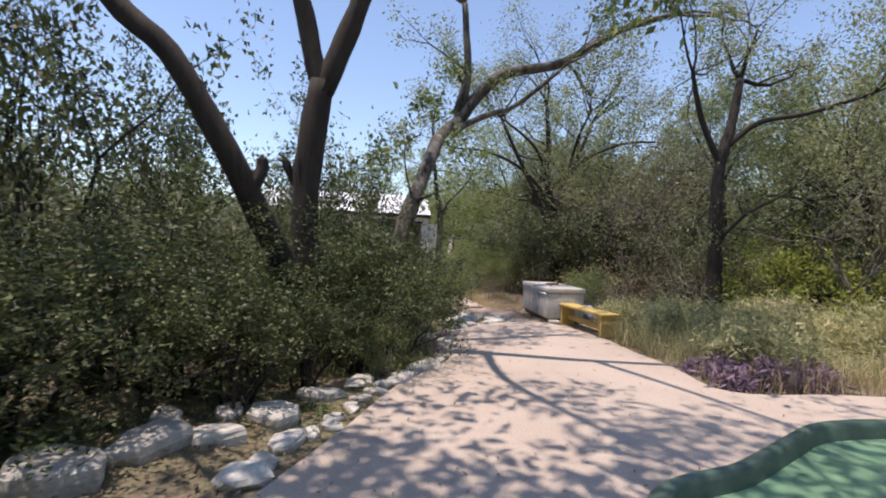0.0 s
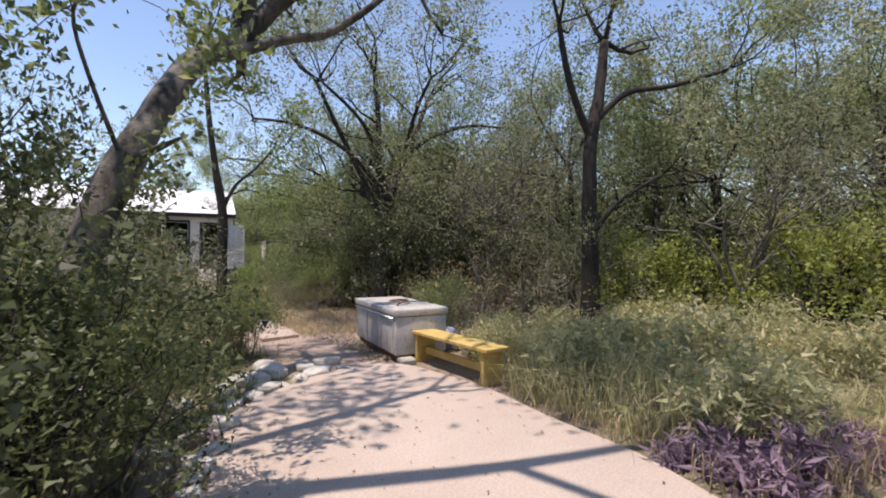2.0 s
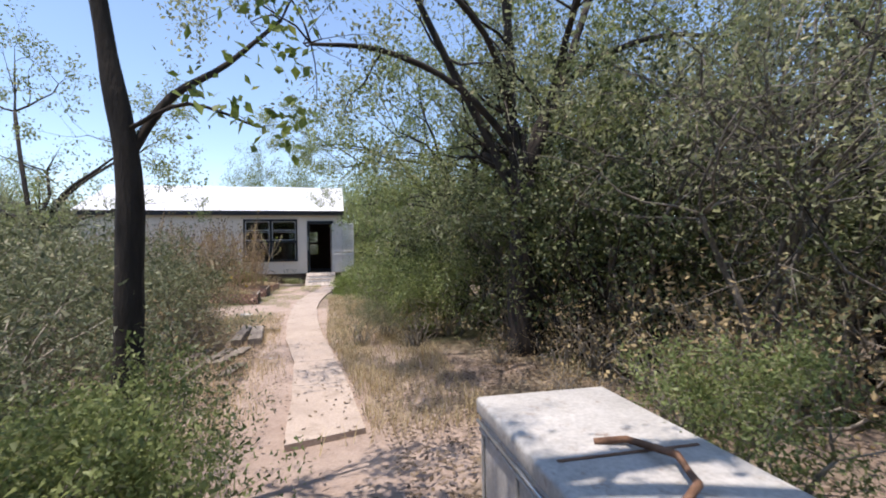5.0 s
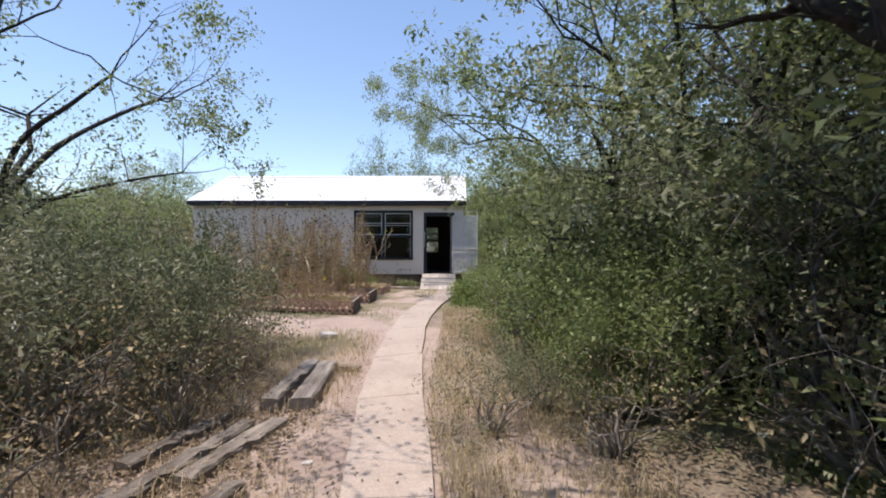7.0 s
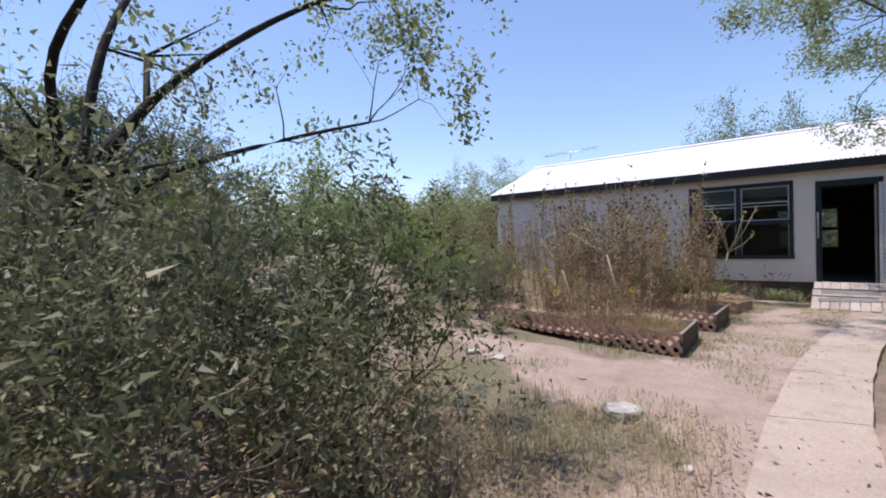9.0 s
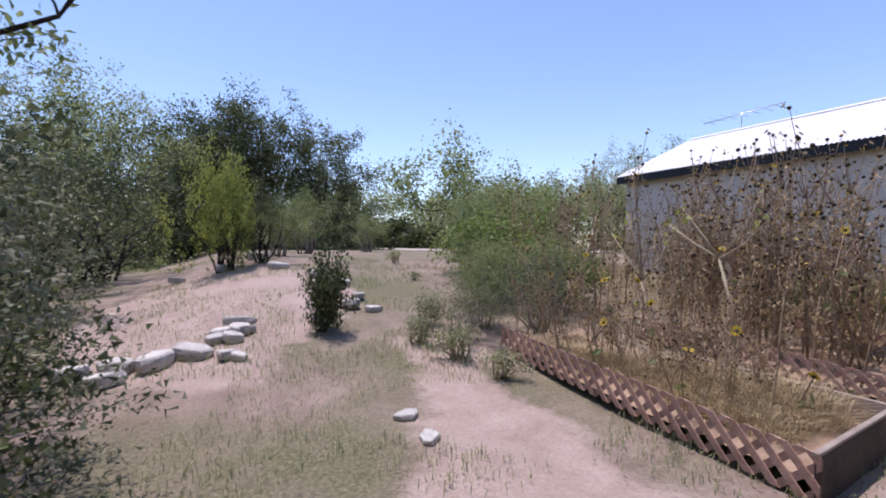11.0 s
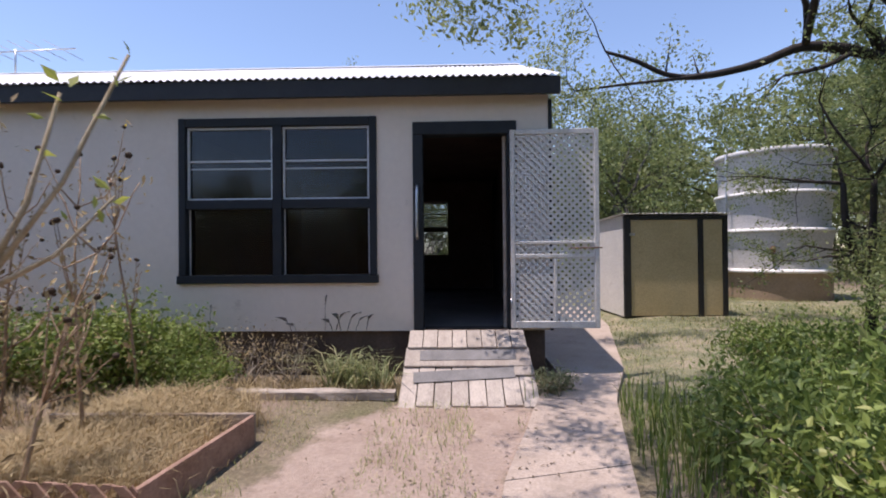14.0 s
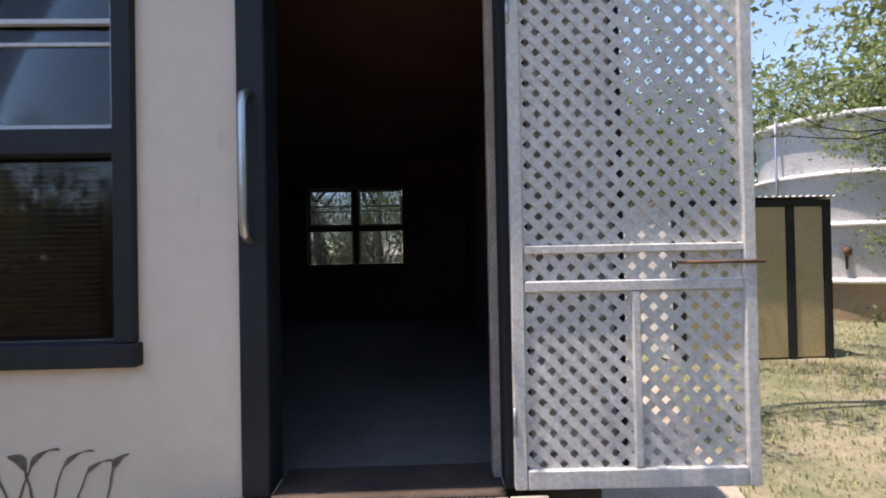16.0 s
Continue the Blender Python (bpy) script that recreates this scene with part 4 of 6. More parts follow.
def make_antenna():
    a = thing("roof_antenna", pose(-7.6, RIDGE_Y, RIDGE_Z + 0.05), "thin metal aerial on the roof ridge", "antenna")
    tube_part("mast", a, M_ALU, [(0, 0, 0), (0, 0, 0.42)], 0.014, 6)
    tube_part("boom", a, M_ALU, [(-1.05, 0, 0.36), (1.05, 0, 0.42)], 0.012, 6)
    for k in range(7):
        x = -0.95 + k * 0.3
        tube_part("element", a, M_ALU, [(x, -0.4, 0.39), (x, 0.4, 0.39)], 0.006, 5)


make_antenna()


# ---- appliance, bench, cloth ----
def make_freezer():
    f = thing("old_freezer", pose(1.115, -19.5, 0.09, 0, 0, -1), "discarded off-white chest freezer with rust stains beside the path", "freezer")
    w, d, h = 0.63, 1.42, 0.565
    bm = box_bm(0.0, w, 0.0, d, 0.06, h - 0.085, 0.025, seg=3)
    part("body", bm, M_FRIDGE, f, "", True)
    bm = box_bm(-0.015, w + 0.015, -0.015, d + 0.015, h - 0.08, h, 0.02, seg=3)
    part("lid", bm, M_FRIDGE, f, "stained lid", True)
    box_part("base", f, M_RUST, 0.04, w - 0.04, 0.04, d - 0.04, 0.0, 0.058, 0.004, "rusted base frame")
    for y in (0.05, 0.47, 0.93, 1.34):
        box_part("front_rib", f, M_FRIDGE, -0.012, 0.001, y, y + 0.025, 0.09, h - 0.1, 0.004)
    box_part("trim_strip", f, M_FRIDGE, -0.014, 0.0, 0.03, d - 0.03, h - 0.145, h - 0.125, 0.004)
    box_part("seam", f, M_RUST, 0.05, w - 0.05, d * 0.5, d * 0.5 + 0.016, h + 0.0005, h + 0.004, 0.001)
    pts = [(0.15, 0.3, h), (0.17, 0.32, h + 0.03), (0.32, 0.42, h + 0.04), (0.4, 0.6, h + 0.035), (0.34, 0.78, h + 0.02), (0.24, 0.82, h + 0.005)]
    tube_part("handle", f, M_RUST, pts, 0.013, 7, "bent rusty handle")
    tube_part("side_trim", f, M_ALU, [(-0.016, 0.02, h - 0.1), (-0.016, d - 0.02, h - 0.1)], 0.008, 6, "dull metal trim along the lid seam")
    box_part("drain_slab", f, M_STONE, 0.02, 0.2, -0.14, 0.0, -0.03, 0.05, 0.02, "flat stone wedged under the corner")
    for x, y in ((0.12, 0.12), (w - 0.12, 0.12), (0.12, d - 0.12), (w - 0.12, d - 0.12)):
        box_part("foot", f, M_RUST, x - 0.04, x + 0.04, y - 0.04, y + 0.04, -0.05, 0.002, 0.005)


make_freezer()


def make_bench():
    b = thing("bench", pose(1.335, -19.5, 0.09, 0, 0, -83), "low yellow painted wooden bench with peeling paint", "bench")
    L = 1.22
    h = 0.325
    box_part("seat", b, M_BENCH, -0.03, L + 0.03, -0.02, 0.26, h - 0.035, h, 0.006, "worn yellow seat plank")
    box_part("leg", b, M_BENCH, 0.03, 0.075, 0.0, 0.24, -0.02, h - 0.036, 0.005)
    box_part("leg", b, M_BENCH, L - 0.075, L - 0.03, 0.0, 0.24, -0.02, h - 0.036, 0.005)
    box_part("rail", b, M_BENCH, 0.077, L - 0.077, 0.105, 0.135, 0.07, 0.15, 0.005)


make_bench()


def make_cloth():
    bm = bmesh.new()
    bmesh.ops.create_icosphere(bm, subdivisions=3, radius=0.17)
    for v in bm.verts:
        k = 1 + 0.5 * noise.noise(v.co * 9) + 0.3 * noise.noise(v.co * 22)
        v.co = Vector((v.co.x * k, v.co.y * k * 1.1, max(-0.12, v.co.z * k * 0.8)))
    c = part("crumpled_tarp", bm, M_CLOTH, None, "", True)
    c.matrix_world = pose(1.95, -19.1, 0.09 + 0.12)
    tagged(c, "crumpled blue and white tarp lying beside the freezer", "tarp")


make_cloth()


# ---- plants: prototypes ----
HIDE = pose(0, 0, -60)
SP_TREE = dict(bend=0.2, rise=0.05, kids=4, open=0.55, crown_limbs=3, side_limbs=2, slim=True)
SP_WIDE = dict(bend=0.26, rise=0.02, kids=4, open=0.75, crown_limbs=3, side_limbs=2, slim=True)
SP_FAR = dict(bend=0.26, rise=0.02, kids=5, open=0.85, crown_limbs=4, side_limbs=2, slim=True)


def simple_stems(rng_seed, n, h, r, lean, depth, length):
    rng = np.random.default_rng(rng_seed)
    out = []
    for k in range(n):
        a = rng.uniform(0, 2 * math.pi)
        l = lean * rng.uniform(0.5, 1.2) if n > 1 else lean
        pts = [Vector((0.05 * math.cos(a), 0.05 * math.sin(a), -0.1))]
        for i in range(1, 5):
            t = i / 4
            pts.append(Vector((math.cos(a) * l * t ** 1.3 * h + rng.normal() * 0.06, math.sin(a) * l * t ** 1.3 * h + rng.normal() * 0.06, h * t)))
        out.append((pts, [r * (1 - 0.13 * i) for i in range(5)], depth, length))
    return out


protos = []


def proto(ob):
    protos.append(ob)
    return ob


T_A = proto(tree("tree", 11, simple_stems(1, 3, 2.3, 0.085, 0.3, 2, 1.5), SP_TREE, (11000, 0.1, 0.056, 0.034, M_LEAF_GREY), M_BARK, "scrubby grey-green woodland tree with several thin stems", HIDE))
T_B = proto(tree("tree", 12, simple_stems(2, 2, 2.8, 0.1, 0.2, 2, 1.7), SP_TREE, (10500, 0.105, 0.058, 0.035, M_LEAF_MID), M_BARK, "slender green woodland tree with dark forked stems", HIDE))
T_C = proto(tree("tree", 13, simple_stems(3, 2, 1.8, 0.12, 0.22, 2, 1.9), SP_FAR, (19000, 0.14, 0.06, 0.042, M_LEAF_MID), M_BARK_GREY, "broad rounded green tree with short trunk", HIDE))
T_G = proto(tree("tree", 13, simple_stems(3, 3, 1.6, 0.12, 0.3, 2, 1.9), SP_FAR, (30000, 0.15, 0.085, 0.05, M_LEAF_DARK), M_BARK, "broad dark grey-green rounded tree beyond the clearing", HIDE))
T_D = proto(tree("tree", 14, simple_stems(4, 6, 1.9, 0.05, 0.35, 2, 1.3), SP_WIDE, (4600, 0.1, 0.045, 0.022, M_LEAF_GREY), M_BARK_THIN, "sparse grey twiggy thicket tree with thin leaves", HIDE))
T_FAR = proto(tree("tree", 15, simple_stems(6, 2, 1.8, 0.12, 0.25, 1, 2.4), SP_FAR, (4800, 0.3, 0.15, 0.1, M_LEAF_MID), M_BARK, "distant rounded tree of the scrub woodland", HIDE))
B_DARK = proto(bush("bush", 21, 12, 1.0, 1.7, (8500, 0.08, 0.044, 0.028, M_LEAF_DARK), M_BARK, "dense dark green evergreen bush", HIDE, depth=2, kids=3, slim=True))
B_GREY = proto(bush("bush", 22, 13, 1.1, 1.5, (9000, 0.09, 0.046, 0.018, M_LEAF_BRUSH), M_TWIG, "tangled grey-green dry brush", HIDE, depth=2, kids=3, slim=True))
B_MID = proto(bush("bush", 23, 11, 0.9, 1.2, (8000, 0.085, 0.042, 0.022, M_LEAF_MID), M_TWIG, "loose green bush with fine leaves", HIDE, depth=2, kids=3, slim=True))
B_BRIGHT = proto(bush("bush", 24, 12, 0.6, 0.75, (4200, 0.08, 0.05, 0.022, M_LEAF_BRIGHT), M_STRAW, "fresh bright green leafy weed clump", HIDE, depth=1))
B_YEL = proto(bush("bush", 25, 14, 0.5, 1.9, (6000, 0.1, 0.08, 0.045, M_LEAF_YELLOW), M_BARK, "upright yellow-green leafy shrub", HIDE, depth=2, kids=3))
B_COMPACT = proto(bush("shrub", 28, 14, 0.2, 0.62, (4200, 0.06, 0.05, 0.028, M_LEAF_DARK), M_BARK, "compact dark green garden shrub in the dirt", HIDE, category="shrub", depth=1))
B_LOW = proto(bush("weed", 26, 10, 0.35, 0.35, (700, 0.06, 0.05, 0.018, M_LEAF_GREY), M_STRAW, "low dry grey-green weed", HIDE, category="weed"))
B_HEDGE = proto(bush("bush", 29, 12, 1.1, 1.1, (3200, 0.14, 0.13, 0.09, M_LEAF_DARK), M_BARK, "distant low dark scrub bushes", HIDE, depth=1, slim=True))
B_DEAD = proto(bush("dead_brush", 27, 16, 1.0, 0.9, (700, 0.12, 0.05, 0.025, M_LEAF_DEAD), M_TWIG, "leafless grey dead brush tangle", HIDE, category="brush", depth=2, kids=3))

# ---- woodland beside the deck ----
rw = random.Random(5)
WOOD = [(5.0, -16.9, 1.0, T_D), (7.6, -19.2, 0.95, T_A), (8.0, -17.5, 1.15, T_C), (6.8, -16.2, 1.1, T_B), (4.9, -15.6, 1.2, T_D), (9.2, -20.5, 1.1, T_A), (10.5, -18.4, 1.2, T_B),
        (7.9, -21.8, 0.95, T_D), (11.5, -22.0, 1.2, T_C), (9.6, -15.2, 1.2, T_A), (12.5, -19.5, 1.2, T_A), (6.0, -13.4, 1.15, T_B), (5.4, -11.6, 1.0, T_A), (8.2, -12.8, 1.15, T_A), (11.2, -13.8, 1.25, T_C),
        (13.8, -17.0, 1.25, T_B), (14.5, -22.5, 1.2, T_A), (12.2, -25.0, 1.2, T_B), (15.0, -26.5, 1.2, T_C), (9.4, -24.2, 0.9, T_D), (10.0, -27.5, 1.1, T_A), (5.0, -9.8, 1.0, T_A), (7.2, -9.6, 1.1, T_C),
        (3.3, -10.0, 1.1, T_B), (3.4, -8.6, 0.9, T_B), (4.9, -12.6, 0.9, T_B), (5.6, -20.6, 0.75, T_D), (4.3, -14.2, 0.8, T_D), (3.4, -12.8, 0.75, T_D), (3.2, -8.6, 0.7, T_D), (17.0, -15.0, 1.4, T_C), (18.0, -21.0, 1.4, T_C),
        (16.0, -10.5, 1.4, T_A), (12.8, -9.0, 1.3, T_B), (9.6, -7.5, 1.1, T_A), (6.2, -6.6, 0.9, T_D), (9.0, -33.0, 1.2, T_C), (4.0, -34.0, 1.2, T_A), (-2.0, -34.5, 1.2, T_C), (-7.0, -32.0, 1.2, T_B), (4.1, -16.9, 0.8, T_D), (3.9, -15.2, 0.9, T_D), (5.6, -13.2, 1.1, T_A), (3.9, -11.4, 1.05, T_B), (3.1, -9.4, 0.75, T_B), (4.0, -12.2, 1.25, T_A)]
for x, y, s, kind in WOOD:
    place(kind, x, y, rw.uniform(0, 360), s, s * rw.uniform(0.95, 1.12))
for x, y, s, kind in [(3.5, -17.4, 1.0, B_DEAD), (3.9, -16.9, 0.7, B_DEAD), (4.4, -19.0, 0.85, B_GREY), (5.4, -17.2, 1.15, B_DARK), (6.9, -18.6, 0.7, B_DARK), (8.3, -19.2, 1.2, B_GREY), (7.4, -20.9, 1.0, B_DARK), (9.3, -22.3, 1.1, B_DARK), (10.7, -20.6, 1.3, B_DARK), (4.4, -16.4, 1.3, B_DEAD), (3.7, -16.0, 0.8, B_DEAD), (11.0, -24.0, 1.2, B_DARK), (8.2, -22.9, 0.8, B_MID), (6.2, -21.3, 0.75, B_YEL), (5.1, -19.6, 0.6, B_YEL), (13.0, -22.5, 1.3, B_DARK), (9.0, -17.0, 1.3, B_DARK)]:
    place(kind, x, y, rw.uniform(0, 360), s, s * rw.uniform(0.9, 1.1))

# ---- feature trees ----
SP_A = dict(bend=0.2, rise=0.0, kids=3, open=0.65, crown_limbs=4, side_limbs=0, leaf_floor=3.9)
gz = ground_z(-2.15, -22.8)
tree("leaning_tree", 31, [([(-2.0, -22.8, gz - 0.1), (-2.12, -22.8, 0.7), (-2.2, -22.8, 1.14), (-2.21, -22.8, 1.86), (-2.12, -22.8, 2.6)], [0.16, 0.13, 0.115, 0.11, 0.105], 0, 0.02),
                          ([(-2.12, -22.8, 2.5), (-2.24, -22.8, 3.0), (-2.36, -22.82, 3.6), (-2.3, -22.6, 4.4), (-1.6, -22.3, 5.0), (-0.6, -22.0, 5.2)], [0.085, 0.08, 0.07, 0.06, 0.045, 0.03], 2, 1.3),
                          ([(-2.12, -22.8, 2.5), (-1.98, -22.8, 2.85), (-1.8, -22.8, 3.4), (-1.5, -22.9, 4.3), (-0.7, -23.2, 4.9), (0.4, -23.4, 5.2)], [0.1, 0.09, 0.085, 0.07, 0.05, 0.035], 2, 1.4),
                          ([(-2.1, -22.78, gz + 0.3), (-2.312, -23.076, 1.057), (-2.546, -23.401, 1.646), (-2.694, -23.483, 1.948), (-2.986, -23.564, 2.451), (-3.363, -23.605, 2.792), (-3.797, -23.802, 3.582), (-3.639, -24.592, 4.214)], [0.12, 0.105, 0.086, 0.083, 0.074, 0.069, 0.056, 0.04], 2, 1.3),
                          ([(-0.7, -23.2, 4.9), (-0.5, -23.9, 5.1), (-0.3, -24.7, 5.3)], [0.04, 0.03, 0.02], 2, 1.5),
                          ([(-1.5, -22.9, 4.3), (-1.7, -23.8, 5.0), (-1.5, -24.8, 5.4)], [0.045, 0.035, 0.025], 2, 1.5),
                          ([(-2.513, -23.401, 1.562), (-2.429, -23.376, 1.73), (-2.429, -23.376, 1.83)], [0.05, 0.042, 0.038], 0, 0.05),
                          ([(-2.22, -22.8, 1.6), (-2.34, -22.8, 1.8), (-2.4, -22.8, 1.93)], [0.05, 0.035, 0.03], 0, 0.05)],
     SP_A, (11000, 0.2, 0.11, 0.055, M_LEAF_MID), M_BARK, "dark-barked tree with two leaning trunks and cut stubs", pose(0.29, 5.1, -0.238) @ Matrix.Diagonal((1.19, 1.19, 1.19, 1)))
tree("leaning_tree", 32, [([(-1.6, -21.1, -0.05), (-1.48, -20.95, 0.75), (-1.35, -20.8, 1.33), (-1.2, -20.6, 1.82), (-0.97, -20.2, 2.46), (-0.76, -19.65, 2.95), (-0.42, -19.15, 3.35)], [0.14, 0.12, 0.11, 0.105, 0.1, 0.1, 0.1], 1, 0.8),
                          ([(-0.45, -19.15, 3.32), (0.06, -19.1, 4.0), (0.45, -19.1, 4.25), (1.4, -19.1, 4.52), (2.4, -19.0, 5.2), (3.5, -18.9, 5.65)], [0.105, 0.095, 0.09, 0.08, 0.062, 0.045], 2, 1.5),
                          ([(-0.36, -19.1, 3.45), (-0.3, -19.15, 4.2), (-0.39, -19.15, 5.3)], [0.075, 0.068, 0.05], 2, 1.4),
                          ([(-1.2, -20.6, 1.82), (-1.33, -20.95, 2.25), (-1.34, -21.3, 2.45), (-1.2, -21.6, 2.5)], [0.016, 0.012, 0.009, 0.006], 1, 0.4),
                          ([(-0.58, -19.4, 3.1), (0.06, -19.2, 3.48), (0.5, -19.2, 3.65), (1.17, -19.5, 4.2)], [0.06, 0.05, 0.04, 0.03], 1, 0.9)],
     dict(bend=0.22, rise=0.03, kids=3, open=0.6, crown_limbs=3, side_limbs=2), (9500, 0.1, 0.055, 0.03, M_LEAF_MID), M_BARK_GREY, "grey-barked tree leaning out over the deck", pose(0, 0, 0))
tx, ty = 3.05, -14.1
tree("tree", 33, [([(tx, ty, -0.15), (tx - 0.02, ty, 0.9), (tx + 0.02, ty, 1.7), (tx + 0.05, ty, 2.3)], [0.24, 0.18, 0.165, 0.15], 2, 1.1),
                  ([(tx, ty, 2.1), (tx - 0.12, ty, 3.0), (tx - 0.1, ty + 0.1, 4.2), (tx - 0.2, ty + 0.1, 5.4)], [0.1, 0.08, 0.065, 0.05], 2, 1.5),
                  ([(tx + 0.05, ty, 2.2), (tx + 0.3, ty + 0.1, 3.0), (tx + 0.75, ty + 0.1, 3.9), (tx + 1.2, ty + 0.2, 5.0)], [0.1, 0.08, 0.06, 0.05], 2, 1.5),
                  ([(tx - 0.02, ty, 1.9), (tx - 0.5, ty + 0.1, 3.0), (tx - 1.0, ty + 0.2, 4.0), (tx - 1.5, ty + 0.2, 5.0)], [0.07, 0.06, 0.05, 0.04], 2, 1.4),
                  ([(tx + 0.3, ty, 3.0), (tx + 0.75, ty - 0.1, 3.75), (tx + 1.5, ty - 0.2, 4.2), (tx + 2.3, ty - 0.2, 4.45), (tx + 3.2, ty - 0.2, 4.5)], [0.06, 0.05, 0.042, 0.035, 0.025], 1, 1.0),
                  ([(tx - 0.05, ty, 2.7), (tx - 0.9, ty - 0.1, 3.5), (tx - 1.9, ty, 3.95), (tx - 2.8, ty + 0.1, 4.0)], [0.055, 0.045, 0.035, 0.022], 2, 1.0),
                  ([(tx - 0.08, ty, 3.2), (tx - 0.7, ty - 0.6, 4.0), (tx - 1.7, ty - 1.2, 4.5)], [0.05, 0.04, 0.025], 2, 1.0),
                  ([(tx + 0.4, ty, 3.2), (tx + 0.3, ty - 1.0, 4.2), (tx + 0.1, ty - 2.2, 4.6)], [0.05, 0.04, 0.025], 2, 1.1)],
     dict(bend=0.2, rise=0.05, kids=4, open=0.5, crown_limbs=3, side_limbs=2, leaf_floor=3.0), (22000, 0.13, 0.056, 0.03, M_LEAF_GREY), M_BARK, "tall dark tree forking low into many upright limbs", pose(0, 0, 0))
tree("tree", 37, [([(4.2, -19.3, -0.1), (4.2, -19.3, 1.0), (4.18, -19.3, 2.0), (4.26, -19.25, 2.9), (4.5, -19.2, 3.7), (4.7, -19.1, 4.5)], [0.15, 0.125, 0.11, 0.095, 0.08, 0.06], 2, 1.2),
                  ([(4.27, -19.25, 2.9), (3.9, -19.2, 3.7), (3.7, -19.2, 4.5)], [0.06, 0.05, 0.035], 2, 1.1),
                  ([(4.35, -19.25, 3.2), (4.85, -19.4, 3.65), (5.5, -19.7, 3.78), (6.4, -20.0, 4.1)], [0.055, 0.045, 0.036, 0.025], 2, 1.0),
                  ([(4.2, -19.3, 1.5), (4.55, -19.5, 2.0), (5.1, -19.8, 2.4)], [0.045, 0.035, 0.02], 1, 0.7)],
     dict(bend=0.2, rise=0.05, kids=3, open=0.55, crown_limbs=3, side_limbs=1, leaf_floor=2.8), (11000, 0.11, 0.05, 0.026, M_LEAF_GREY), M_BARK, "straight dark-trunked tree standing in the thicket", pose(0, 0, 0))
yx, yy = -0.5, -17.6
tree("young_tree", 34, [([(yx, yy, -0.1), (yx + 0.01, yy, 0.7), (yx + 0.02, yy, 1.4), (yx + 0.01, yy, 1.85), (yx - 0.06, yy, 2.3), (yx - 0.14, yy, 2.9), (yx - 0.2, yy, 3.7)], [0.08, 0.068, 0.06, 0.055, 0.044, 0.036, 0.024], 2, 0.7),
                        ([(yx + 0.02, yy, 1.82), (yx + 0.18, yy + 0.1, 2.15), (yx + 0.42, yy + 0.25, 2.4), (yx + 0.7, yy + 0.4, 2.75)], [0.026, 0.022, 0.016, 0.01], 1, 0.5),
                        ([(yx + 0.03, yy - 0.02, 1.95), (yx + 0.3, yy - 0.05, 2.08), (yx + 0.62, yy - 0.05, 1.98)], [0.012, 0.009, 0.005], 0, 0.22)],
     dict(bend=0.25, rise=0.04, kids=3, open=0.6, crown_limbs=2, side_limbs=1), (1100, 0.07, 0.06, 0.036, M_LEAF_BRIGHT), M_BARK, "slim dark-barked tree with broad sparse leaves by the path", pose(0, 0, 0))
tree("tree", 35, [([(-3.9, -12.4, 0.0), (-3.85, -12.3, 1.0), (-3.75, -12.2, 1.7)], [0.09, 0.07, 0.06], 1, 1.0),
                  ([(-3.75, -12.2, 1.6), (-3.5, -11.8, 2.3), (-3.2, -11.3, 2.8), (-3.0, -10.9, 3.1)], [0.036, 0.03, 0.024, 0.016], 2, 0.9),
                  ([(-3.75, -12.2, 1.6), (-4.0, -12.0, 2.7), (-4.3, -11.6, 3.6)], [0.036, 0.03, 0.024], 2, 1.0),
                  ([(-3.75, -12.2, 1.5), (-3.3, -12.4, 2.2), (-2.9, -12.3, 2.6), (-2.6, -12.2, 2.9)], [0.032, 0.026, 0.02, 0.012], 2, 0.8),
                  ([(-3.75, -12.2, 1.4), (-3.6, -11.7, 1.8), (-3.3, -11.0, 2.1), (-3.0, -10.4, 2.3)], [0.028, 0.022, 0.016, 0.01], 2, 0.6)],
     dict(bend=0.25, rise=0.03, kids=3, open=0.6, crown_limbs=3, side_limbs=2), (7000, 0.06, 0.045, 0.024, M_LEAF_MID), M_BARK, "open-branched grey-green tree above the brush", pose(0, 0, 0))
